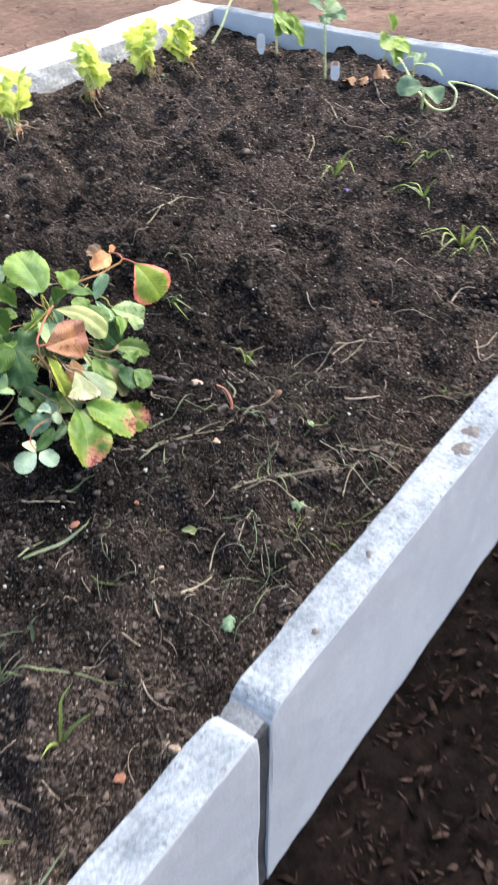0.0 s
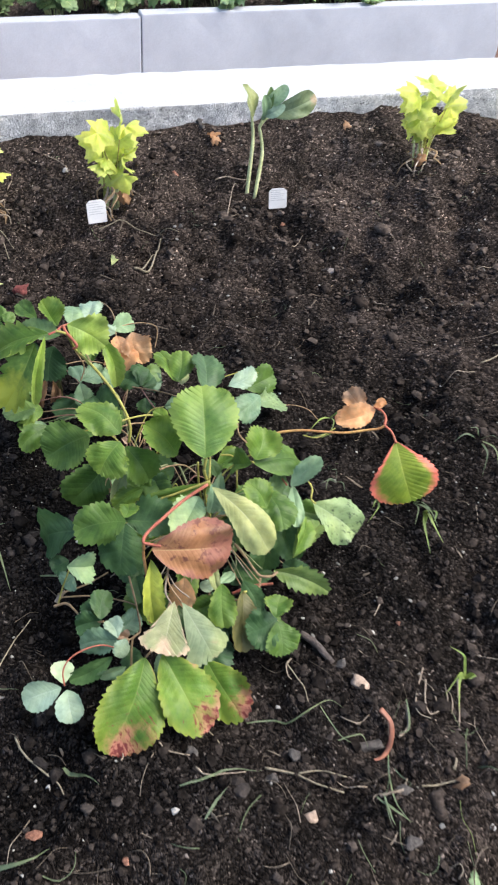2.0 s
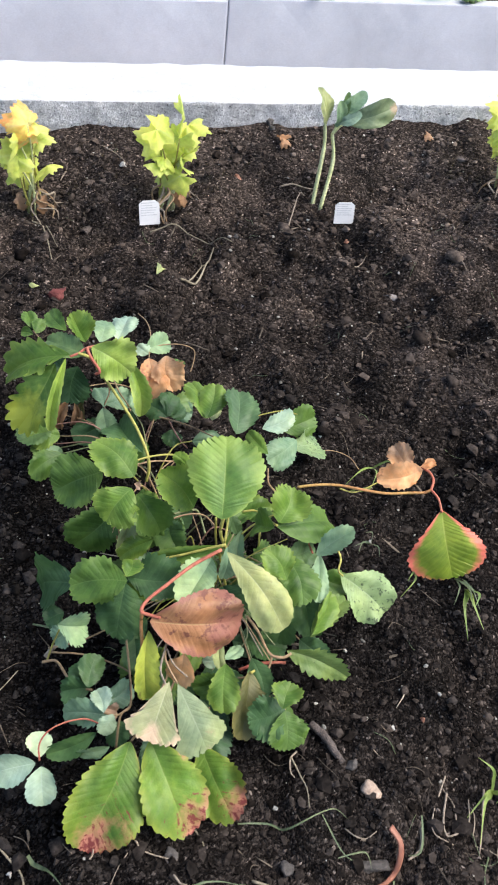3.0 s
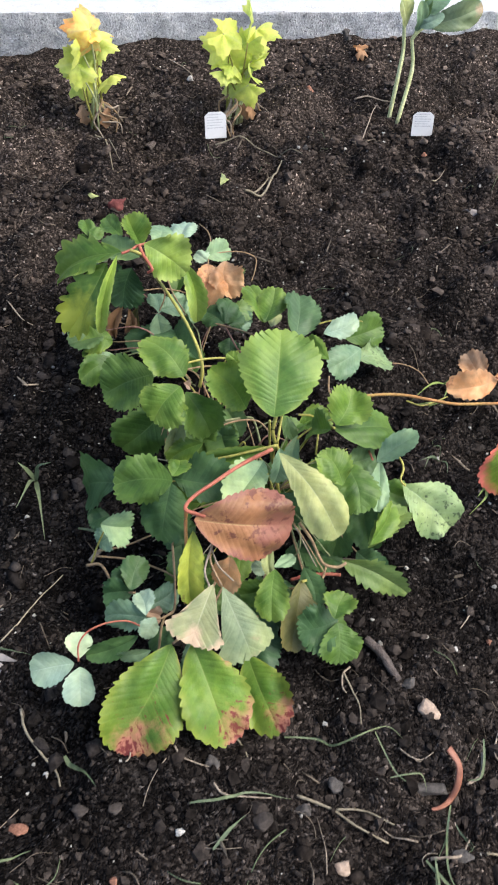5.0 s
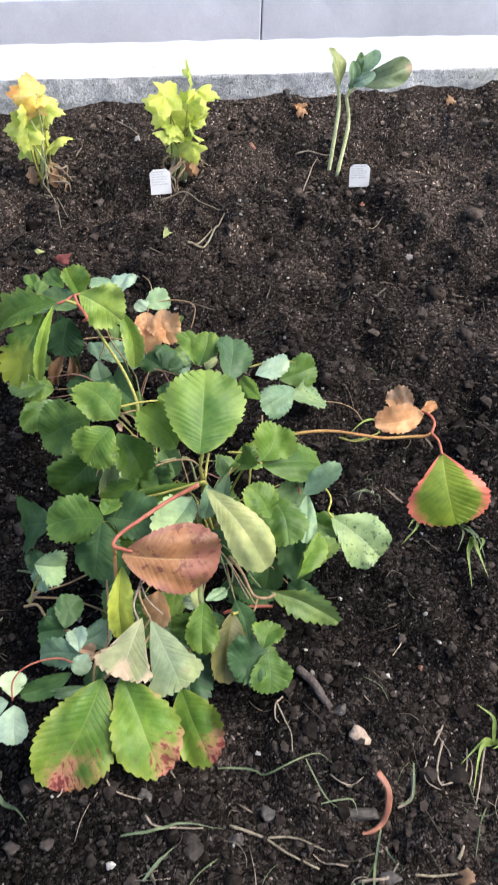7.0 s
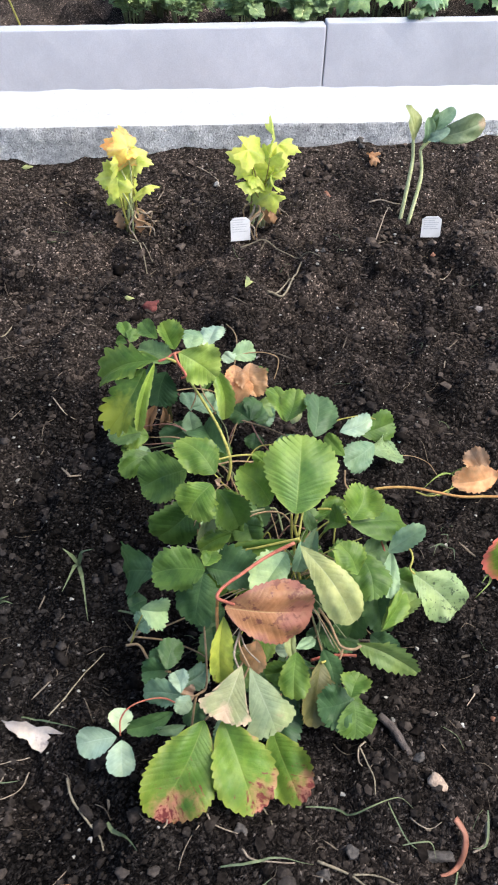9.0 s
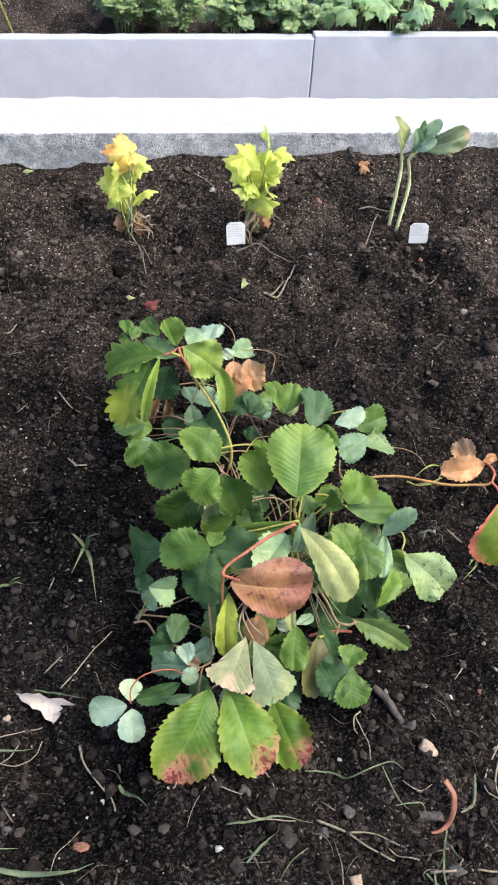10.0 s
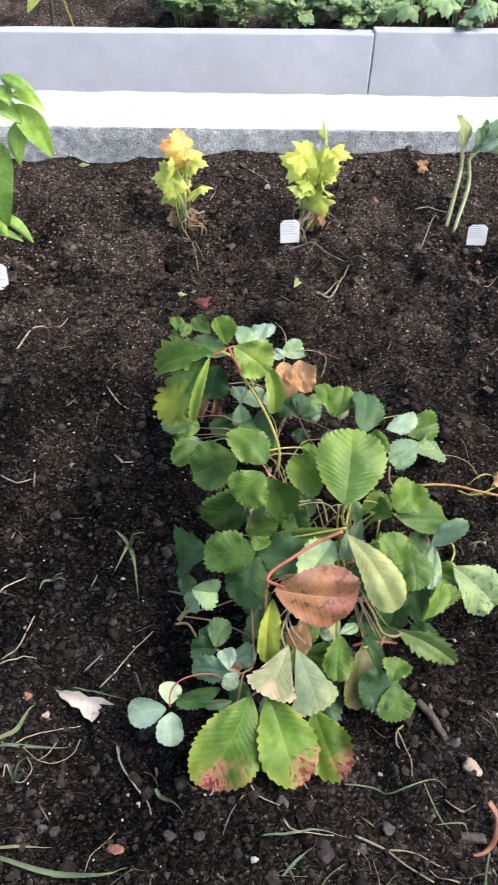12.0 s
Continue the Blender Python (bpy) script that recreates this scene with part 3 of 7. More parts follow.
def lump(sx, sy, sz, seed, detail=2, rough=0.35, turn=0.0, facets=0):
    """An irregular stone or clod that sits at z = 0."""
    bm = bmesh.new()
    bmesh.ops.create_icosphere(bm, subdivisions=detail, radius=0.5)
    rng = random.Random(seed)
    cuts = [(Vector([rng.gauss(0, 1) for _ in range(3)]).normalized(), rng.uniform(0.24, 0.40)) for _ in range(facets)]
    for v in bm.verts:
        for normal, reach in cuts:
            v.co -= normal * max(0.0, v.co.dot(normal) - reach)
        k = 1 + rough * noise.noise(v.co * 2.3 + Vector((seed * 3.1, seed * 1.7, 0))) + rough * 0.5 * noise.noise(v.co * 6.0 + Vector((0, seed, seed))) + (rough > 0.5) * 0.35 * noise.noise(v.co * 13.0 + Vector((seed, 0, seed)))
        v.co = Vector((v.co.x * sx * k, v.co.y * sy * k, (v.co.z * k + 0.3) * sz))
        v.co = Matrix.Rotation(radians(turn), 3, "Z") @ v.co
    verts = [v.co.copy() for v in bm.verts]
    faces = [tuple(v.index for v in f.verts) for f in bm.faces]
    bm.free()
    return verts, faces


def block(x0, x1, y0, y1, z0, z1, material, step=0.03, bevel=0.004, rough=0.0, seed=0.0, name="panel", wave=0.0, top=None, skew=0.0, worn=0.0):
    """A cast or split stone slab with worn arrises and an uneven skin."""
    bm = bmesh.new()
    bmesh.ops.create_cube(bm, size=1.0)
    size, mid = Vector((x1 - x0, y1 - y0, z1 - z0)), Vector(((x0 + x1) / 2, (y0 + y1) / 2, (z0 + z1) / 2))
    for v in bm.verts:
        v.co = Vector((v.co.x * size.x, v.co.y * size.y, v.co.z * size.z)) + mid
    bmesh.ops.bevel(bm, geom=bm.edges[:], offset=bevel, segments=2, profile=0.6, affect="EDGES")
    low, high = (x0, y0, z0), (x1, y1, z1)
    for axis in range(3):
        k = max(1, min(160, round(size[axis] / step)))
        for i in range(1, k):
            co, no = list(mid), [0, 0, 0]
            co[axis], no[axis] = low[axis] + size[axis] * i / k, 1
            bmesh.ops.bisect_plane(bm, geom=bm.verts[:] + bm.edges[:] + bm.faces[:], plane_co=co, plane_no=no)
    for d in (0.006, 0.011, 0.017) if worn else ():
        for x in (x0 + d, x1 - d):
            bmesh.ops.bisect_plane(bm, geom=bm.verts[:] + bm.edges[:] + bm.faces[:], plane_co=(x, 0, 0), plane_no=(1, 0, 0))
    bm.normal_update()
    for v in bm.verts:
        p = v.co.copy()
        near = sum(min(abs(p[k] - low[k]), abs(p[k] - high[k])) < bevel * 1.2 for k in range(3)) >= 2
        out = v.normal
        d = rough * (noise.noise(p * 22 + Vector((seed, seed, 0))) + 0.5 * noise.noise(p * 60))
        if near:
            d -= bevel * 0.9 * max(0.0, noise.noise(p * 14 + Vector((seed, 3, 0))))
        p += out * d
        if p.z > z1 - 2 * bevel:
            p.z += wave * noise.noise(Vector((p.x * 1.6, p.y * 1.6, seed)))
        if worn and p.z > z1 - 2.2 * bevel:
            p.z -= worn * max(0.0, 1 - min(p.x - x0, x1 - p.x) / 0.022) ** 2
        p.y -= skew * (p.x - 1.25)
        v.co = p
    bm.normal_update()
    for f in bm.faces:
        f.material_index = 1 if top and f.normal.z > 0.6 else 0
    me = bpy.data.meshes.new(name)
    bm.to_mesh(me)
    bm.free()
    me.materials.append(material)
    if top:
        me.materials.append(top)
    return me


# ---- ground and the two raised beds ----
X_END, Y_NEAR, Y_FAR = 3.245, 1.255, 2.768


def ground_z(x, y):
    """The garden falls gently away behind the bed."""
    return -0.285 - 0.105 * min(max(y - 1.2, 0.0), 4.2) - 0.01 * max(0.0, min(abs(x) - 4, 4))


def far_line(x):
    """The height of the soil where it meets the far kerb."""
    k = min(max((x - 1.25) / 0.65, 0.0), 1.0)
    j = min(max((x - 2.2) / 0.4, 0.0), 1.0)
    return 0.006 + 0.028 * k * k * (3 - 2 * k) - 0.028 * j * j * (3 - 2 * j)


def soil_z(x, y):
    p = Vector((x, y, 0.0))
    k = min(max((y - 2.62) / 0.14, 0.0), 1.0)
    calm = 1 - 0.65 * math.exp(-(((x - 1.6) / 0.22) ** 2 + ((y - 1.85) / 0.3) ** 2)) - 0.5 * k
    z = 0.026 * noise.noise(p * 4.2) + 0.022 * noise.noise(p * 9.5 + Vector((7, 3, 0))) + 0.009 * noise.noise(p * 20.0 + Vector((1, 5, 0)))
    z += 0.024 * (1 - abs(noise.noise(p * 8.0 + Vector((2, 8, 0))))) ** 4 - 0.008
    z += (0.022 * noise.noise(p * 7.0 + Vector((5, 1, 0))) + 0.014 * noise.noise(p * 14.0 + Vector((3, 6, 0)))) * min(max((x - 1.95) / 0.3, 0.0), 1.0) * min(max((3.0 - x) / 0.25, 0.0), 1.0)
    z *= calm
    z += far_line(x) * k * k * (3 - 2 * k)
    z -= 0.014 * math.exp(-(((x - 1.34) / 0.14) ** 2 + ((y - 1.98) / 0.24) ** 2))
    z -= 0.034 * math.exp(-(((x - 2.42) / 0.18) ** 2 + ((y - 1.98) / 0.10) ** 2))
    z += 0.028 * math.exp(-(((x - 2.36) / 0.14) ** 2 + ((y - 2.14) / 0.07) ** 2))
    z -= 0.026 * math.exp(-(((x - 1.87) / 0.11) ** 2 + ((y - 2.27) / 0.08) ** 2))
    z -= 0.012 * math.exp(-((y - 1.30) / 0.06) ** 2)
    return z


def crumbly(x, y):
    """The soil's surface with its clods and crumbs; some stretches are cloddy, others raked smooth."""
    p = Vector((x, y, 0.0))
    rough = 0.45 + 1.1 * max(0.0, noise.noise(p * 5.0 + Vector((4, 4, 0))) + 0.35)
    q = p + 0.01 * Vector((noise.noise(p * 30), noise.noise(p * 30 + Vector((9, 9, 9))), 0))
    big = min(1.0, noise.voronoi(q * 21.0)[0][0] / 0.62)
    small = noise.voronoi(q * 70.0)[0][0]
    hill = min(1.0, noise.voronoi(q * 9.5 + Vector((3, 1, 0)))[0][0] / 0.68)
    edge = min(max((Y_FAR - 0.01 - y) / 0.16, 0.0), 1.0) * min(max((y - Y_NEAR) / 0.1, 0.0), 1.0)
    rough += 0.5 * min(max((y - 2.10) / 0.2, 0.0), 1.0) * edge
    z = 0.022 * rough * edge * ((1 - hill * hill) - 0.45) + 0.012 * rough * (0.4 + 0.6 * edge) * ((1 - big * big) - 0.4) + 0.0085 * rough * max(0.0, 0.5 - small)
    return soil_z(x, y) + z + 0.003 * noise.noise(p * 45.0) + 0.0018 * noise.noise(p * 120.0) - 0.004


def sheet(name, xs, ys, height, material):
    verts = [(x, y, height(x, y)) for y in ys for x in xs]
    n = len(xs)
    faces = [(j * n + i, j * n + i + 1, (j + 1) * n + i + 1, (j + 1) * n + i) for j in range(len(ys) - 1) for i in range(n - 1)]
    return mesh_of(name, verts, faces, material)


def spread(a, b, step):
    k = max(1, round((b - a) / step))
    return [a + (b - a) * i / k for i in range(k + 1)]


gx = [-900, -300, -100, -40, -15] + spread(-6, 12, 0.12) + [20, 45, 110, 300, 900]
gy = [-900, -300, -100, -40, -15] + spread(-4, 12, 0.12) + [20, 45, 110, 300, 900]
put("ground", sheet("ground", gx, gy, lambda x, y: ground_z(x, y) + 0.012 * noise.noise(Vector((x * 2.2, y * 2.2, 0))) + 0.008 * noise.noise(Vector((x * 7, y * 7, 4))), MULCH_RED),
    label="sloping garden ground covered in reddish-brown shredded mulch", category="ground", kind="structure")
put("mulch_strip", sheet("mulch_strip", spread(-0.4, 4.2, 0.02), spread(0.35, 1.24, 0.02), lambda x, y: -0.262 + 0.012 * noise.noise(Vector((x * 9, y * 9, 0))) + 0.008 * noise.noise(Vector((x * 30, y * 30, 2))) - 0.05 * max(0, (0.7 - y)), MULCH_SHADED),
    label="dark mulch along the foot of the bed, the panel's shade in its colour", category="mulch", kind="structure")
put("soil", sheet("soil", spread(0.2, 0.9, 0.02) + spread(0.9, 2.35, 0.0055)[1:] + spread(2.35, X_END, 0.008)[1:], spread(Y_NEAR - 0.04, Y_FAR + 0.03, 0.0055), crumbly, SOIL),
    label="dark crumbly garden soil filling the raised bed", category="soil", kind="structure")

bed = thing("raised_bed", "raised garden bed edged with pale stone kerbs and concrete panels", "raised bed", (1.75, 2.0, -0.28), kind="structure")
put("panel", block(1.257, X_END + 0.06, 1.2095, Y_NEAR + 0.003, -0.36, 0.0685, CONCRETE, 0.025, 0.003, 0.0009, 1.0, top=COPING, skew=0.021, worn=0.016), bed, "concrete panel with a pale speckled rough-sawn top")
put("panel", block(0.2, 1.2425, 1.2095, Y_NEAR + 0.003, -0.36, 0.0655, CONCRETE, 0.025, 0.004, 0.0009, 2.0, top=COPING, skew=0.021, worn=0.016), bed, "concrete panel with a pale speckled rough-sawn top")
put("mortar_joint", block(1.2375, 1.262, 1.2115, Y_NEAR - 0.002, -0.34, 0.052, MORTAR, 0.02, 0.003, 0.001, 5.0, "mortar_joint"), bed, "dark grey mortar deep in the open joint")
put("mortar_joint", block(1.229, 1.272, 1.2145, Y_NEAR + 0.001, 0.026, 0.0545, MORTAR_LIGHT, 0.008, 0.007, 0.003, 4.0, "mortar_joint"), bed, "rounded lump of grey mortar capping the joint")
random.seed(77)
# thin brown-grey patches with ragged rims on the panels' tops
for sx, sy, s in ((1.700, 1.230, 0.032), (1.738, 1.234, 0.027), (1.48, 1.235, 0.012), (1.36, 1.228, 0.010)):
    k = 26
    rim = [s * 0.5 * (1 + 0.9 * noise.noise(Vector((math.cos(6.2832 * i / k) * 1.4, math.sin(6.2832 * i / k) * 1.4, s * 300)))) for i in range(k)]
    skin = [Vector((0, 0, 0.0008))] + [Vector((f * rim[i] * math.cos(6.2832 * i / k), 0.7 * f * rim[i] * math.sin(6.2832 * i / k), z)) for f, z in ((0.6, 0.0008), (1.0, -0.001)) for i in range(k)]
    skin_faces = [(0, 1 + i, 1 + (i + 1) % k) for i in range(k)] + [(1 + i, 1 + k + i, 1 + k + (i + 1) % k, 1 + (i + 1) % k) for i in range(k)]
    top_patch = put("dirt_patch", mesh_of("dirt_patch", skin, skin_faces, PATCH_BROWN), bed, "thin brown-grey patch on the panel's top")
    top_patch.location += Vector((sx, sy - 0.021 * (sx - 1.25), 0.0692))
put("kerb", block(0.2, X_END + 0.062, Y_FAR + 0.018, Y_FAR + 0.175, -0.55, 0.0665, ROUGH_STONE, 0.02, 0.004, 0.003, 6.0, "kerb", top=GRANITE, skew=0.026), bed, "rough-faced grey granite kerb with a pale sawn top")
put("panel", block(X_END, X_END + 0.052, Y_NEAR + 0.002, Y_FAR - 0.036, -0.45, 0.068, CONCRETE_PALE, 0.03, 0.005, 0.002, 8.0, wave=0.016, top=COPING), bed, "bluish-grey end panel with an uneven top")
put("panel", block(0.15, 0.199, 1.23, Y_FAR + 0.2, -0.5, 0.066, CONCRETE, 0.08, 0.004, 0.001, 9.0), bed)

BY, BX, BZ = 4.345, 3.655, -0.297
back = thing("raised_bed", "second raised garden bed of grey concrete panels", "raised bed", (1.3, 5.0, -0.7), kind="structure")
put("panel", block(2.1765, BX, BY, BY + 0.05, -0.85, BZ + 0.006, CONCRETE_PALE, 0.06, 0.005, 0.0012, 11.0, top=CONCRETE), back)
put("panel", block(-0.9, 2.1735, BY, BY + 0.05, -0.85, BZ - 0.004, CONCRETE_PALE, 0.06, 0.005, 0.0012, 12.0, top=CONCRETE), back)
put("panel", block(BX - 0.05, BX, BY + 0.052, BY + 1.5, -0.9, BZ + 0.004, CONCRETE_PALE, 0.06, 0.005, 0.0012, 13.0, top=CONCRETE), back)
put("panel", block(-0.9, BX, BY + 1.502, BY + 1.552, -1.0, BZ + 0.004, CONCRETE_PALE, 0.08, 0.005, 0.0012, 14.0), back)
put("panel", block(-0.95, -0.901, BY, BY + 1.552, -1.0, BZ + 0.004, CONCRETE_PALE, 0.08, 0.005, 0.0012, 15.0), back)
put("soil", sheet("soil", spread(-0.9, BX - 0.05, 0.02), spread(BY + 0.05, BY + 1.502, 0.02), lambda x, y: BZ - 0.045 + 2.2 * (crumbly(x * 0.8, y * 0.8 - 2) - soil_z(x * 0.8, y * 0.8 - 2)) + 0.02 * noise.noise(Vector((x * 4, y * 4, 1))), SOIL),
    label="dark soil of the second bed", category="soil", kind="structure")

put("gravel_path", sheet("gravel_path", spread(4.9, 9.0, 0.1), spread(4.0, 9.5, 0.1), lambda x, y: ground_z(x, y) + (0.02 if x + y * 1.6 > 16.2 else -0.06) + 0.006 * noise.noise(Vector((x * 9, y * 9, 0))), GRAVEL),
    label="grey gravel path beyond the mulch", category="path", kind="structure")


# ---- loose crumbs, specks, fibres and chips ----
def scatter(name, material, count, area, size, height, label, category, stretch=1.0, seed=1, flat=0.8, sink=0.25, smooth=False, patchy=False):
    rng = np.random.default_rng(seed)
    bm = bmesh.new()
    bmesh.ops.create_icosphere(bm, subdivisions=1, radius=0.5)
    bm.verts.index_update()
    unit = np.array([v.co[:] for v in bm.verts])
    tri = np.array([[v.index for v in f.verts] for f in bm.faces])
    bm.free()
    x0, x1, y0, y1 = area
    verts, faces = [], []
    for i in range(count):
        x, y = rng.uniform(x0, x1), rng.uniform(y0, y1)
        while patchy and noise.noise(Vector((x * 7, y * 7, seed))) + 0.5 * noise.noise(Vector((x * 19, y * 19, seed))) < rng.uniform(-0.35, 0.35):
            x, y = rng.uniform(x0, x1), rng.uniform(y0, y1)
        d = size * min(2.6, math.exp(rng.normal(0, 0.6)))
        v = unit * (1 + rng.uniform(-0.42, 0.42, (len(unit), 1))) * np.array([d * stretch * rng.uniform(0.7, 1.3), d * rng.uniform(0.7, 1.3), d * flat * rng.uniform(0.6, 1.1)])
        a, b = rng.uniform(0, 6.28), rng.normal(0, 0.3)
        tilt = np.array([[math.cos(b), 0, math.sin(b)], [0, 1, 0], [-math.sin(b), 0, math.cos(b)]])
        turn = np.array([[math.cos(a), -math.sin(a), 0], [math.sin(a), math.cos(a), 0], [0, 0, 1]])
        verts.append(v @ tilt.T @ turn.T + np.array([x, y, height(x, y) + d * flat * sink]))
        faces.append(tri + i * len(unit))
    me = mesh_of(name, np.concatenate(verts).tolist(), np.concatenate(faces).tolist(), material, smooth=smooth)
    return put(name, me, label=label, category=category, kind="stuff")


scatter("soil_crumbs", CRUMB, 26000, (1.0, 2.4, Y_NEAR + 0.01, Y_FAR - 0.01), 0.0030, crumbly, "small dark crumbs of soil lying loose on the bed", "soil crumbs", seed=1)
scatter("soil_crumbs", CRUMB, 420, (1.0, X_END - 0.02, Y_NEAR + 0.01, Y_FAR - 0.01), 0.0095, crumbly, "larger dark lumps of soil lying on the bed", "soil crumbs", seed=2, sink=0.12, flat=0.6, smooth=True)
scatter("soil_crumbs", CRUMB, 5200, (1.0, 2.4, Y_NEAR + 0.02, Y_FAR - 0.02), 0.0056, crumbly, "broken crumbs of soil heaped in patches on the bed", "soil crumbs", seed=12, sink=0.15, flat=0.75, patchy=True)
scatter("soil_crumbs", CRUMB, 4500, (2.4, X_END - 0.02, Y_NEAR + 0.01, Y_FAR - 0.01), 0.0055, crumbly, "dark crumbs of soil towards the end of the bed", "soil crumbs", seed=3)
scatter("small_stones", STONE_DULL, 320, (1.0, 2.5, Y_NEAR + 0.01, Y_FAR - 0.02), 0.0050, crumbly, "small dull grey-brown stones half sunk in the soil", "stones", seed=9, sink=0.12, flat=0.6, smooth=True)
scatter("mineral_specks", SPECK, 2600, (1.0, X_END - 0.02, Y_NEAR + 0.01, Y_FAR - 0.01), 0.0018, crumbly, "tiny white mineral specks in the soil", "grit", seed=4, sink=0.4)
scatter("soil_fibres", FIBRE, 700, (1.0, X_END - 0.02, Y_NEAR + 0.01, Y_FAR - 0.01), 0.0010, crumbly, "short dry plant fibres scattered over the soil", "plant litter", stretch=16.0, seed=5, sink=0.8)
scatter("mulch_chips", CHIP, 3500, (0.8, 2.6, 0.75, 1.19), 0.0016, lambda x, y: -0.258, "splintered wood chips on the mulch, darkened for the panel's shade", "wood chips", stretch=5.0, seed=6, flat=0.5)
scatter("mulch_flakes", CHIP, 1700, (0.8, 2.6, 0.75, 1.19), 0.0036, lambda x, y: -0.258, "broken bark flakes on the mulch, darkened for the panel's shade", "wood chips", stretch=3.4, seed=8, flat=0.09)
scatter("mulch_shreds", CHIP_RED, 2500, (3.4, 6.2, 2.0, 6.2), 0.009, lambda x, y: ground_z(x, y), "shredded reddish mulch pieces on the ground", "wood chips", stretch=3.0, seed=7, flat=0.25)

def wisps(count, area, seed, material, label, longer=1.0):
    """Fine curling root hairs and stalk ends lying over the soil, too many to count."""
    rng = random.Random(seed)
    pieces = []
    for _ in range(count):
        x, y = rng.uniform(area[0], area[1]), rng.uniform(area[2], area[3])
        a, bend, length = rng.uniform(0, 6.28), rng.gauss(0, 0.7), rng.uniform(0.008, 0.03) * longer
        points = []
        for k in range(4):
            points.append((x, y, crumbly(x, y) + 0.0015 + 0.004 * rng.random() * (k in (1, 2))))
            x, y = x + length / 3 * math.cos(a), y + length / 3 * math.sin(a)
            a += bend * 0.6
            x, y = min(max(x, 0.9), X_END - 0.01), min(max(y, Y_NEAR + 0.01), Y_FAR - 0.01)
        r = rng.uniform(0.0002, 0.0005) * min(1.6, longer)
        pieces.append(tube(points, r, r * 0.6, 4, 3))
    put("soil_fibres", mesh_of("soil_fibres", *join(pieces)[:2], material), label=label, category="plant litter", kind="stuff")


def clods(count, area, seed, label):
    rng = random.Random(seed)
    pieces = []
    for i in range(count):
        x, y = rng.uniform(area[0], area[1]), rng.uniform(area[2], area[3])
        if noise.noise(Vector((x * 5, y * 5, 3))) < -0.1 or (1.42 < x < 1.63 and 1.59 < y < 1.75):
            continue
        s = min(0.018, 0.0065 * math.exp(rng.gauss(0, 0.5)))
        v, f = lump(s * rng.uniform(0.7, 1.5), s * rng.uniform(0.7, 1.3), s * rng.uniform(0.4, 0.6), seed + i, 3 if s > 0.011 else 2, 0.65, rng.uniform(0, 360), 10)
        z = crumbly(x, y) - 0.12 * s
        pieces.append(([q + Vector((x, y, z)) for q in v], f))
    put("soil_clods", mesh_of("soil_clods", *join(pieces)[:2], CLOD), label=label, category="soil clods", kind="stuff")


clods(130, (1.0, X_END - 0.03, Y_NEAR + 0.03, Y_FAR - 0.03), 31, "crumbling dark clods half sunk in the soil")
wisps(900, (1.0, X_END, Y_NEAR, Y_FAR), 21, FIBRE, "fine curling root hairs strewn over the soil")
wisps(160, (1.0, X_END, Y_NEAR, Y_FAR), 22, GRASS, "fine wilted grass wisps strewn over the soil")
wisps(45, (1.30, 1.80, 1.30, 1.58), 23, GRASS, "tangled wilted grass ends by the near edge of the bed", 1.7)
wisps(40, (1.15, 1.75, 1.28, 1.55), 24, FIBRE, "tangled dry root ends by the near edge of the bed", 1.5)
wisps(80, (1.05, 1.9, 1.29, 1.62), 26, ROOT, "thin pale dry roots tangled over the near soil", 1.6)
wisps(20, (1.3, 1.9, 1.29, 1.5), 27, GRASS_LIGHT, "thin wilted grass stems tangled over the near soil", 2.2)
wisps(70, (1.9, 3.1, 1.4, 2.4), 28, ROOT, "thin pale dry roots strewn over the far half of the bed", 2.0)
wisps(80, (2.0, 3.1, 1.4, 2.3), 25, FIBRE, "dry root ends lying in the far half of the bed", 2.0)

# ---- the strawberry plant ----
strawberry = thing("strawberry_plant", "sprawling strawberry plant with green, yellowing and red-tinged toothed leaves", "plant", (1.60, 1.80, 0.0))


def leaflet(base, tip, width, material, **shape):
    random.seed(round(base[0] * 4001) * 7 + round(base[1] * 3001) * 13 + round(tip[0] * 5003))
    shape.setdefault("fold", random.uniform(0.05, 0.55))
    shape.setdefault("curl", random.uniform(0.0, 0.12))
    shape["roll"] = shape.get("roll", random.uniform(-20, 20)) + random.uniform(-9, 9)
    shape.setdefault("cup", random.uniform(-0.22, 0.06))
    if "kind" not in shape and random.random() < 0.3:
        shape["kind"] = "round"
    shape["fold"] = 0.06 + 1.5 * shape["fold"]
    put("leaflet", leaf_mesh("leaflet", toothed_leaf(base, tip, width * 1.12, **shape), material), strawberry)


def petiole(points, r0, r1, material):
    put("petiole", mesh_of("petiole", *tube(points, r0 * 0.56, r1 * 0.54, steps=7), material), strawberry)


# upper clump
leaflet((1.458, 2.231, 0.03), (1.453, 2.259, 0.035), 0.017, GREEN)
leaflet((1.461, 2.223, 0.03), (1.471, 2.243, 0.035), 0.014, GREEN)
leaflet((1.458, 2.222, 0.03), (1.444, 2.227, 0.03), 0.011, GREEN)
leaflet((1.495, 2.174, 0.07), (1.478, 2.211, 0.07), 0.020, GREEN)
leaflet((1.514, 2.137, 0.081), (1.501, 2.157, 0.107), 0.028, LEAFY)
leaflet((1.511, 2.092, 0.1), (1.472, 2.139, 0.085), 0.030, DUSTY, fold=0.1)
leaflet((1.478, 2.102, 0.09), (1.456, 2.139, 0.075), 0.020, DUSTY)
leaflet((1.529, 2.137, 0.08), (1.538, 2.175, 0.08), 0.024, BLUE)
leaflet((1.55, 2.151, 0.07), (1.568, 2.193, 0.07), 0.029, PALETEAL, fold=0.1)
leaflet((1.514, 2.049, 0.146), (1.552, 2.036, 0.12), 0.039, LIME, fold=0.3, curl=0.12, roll=6)
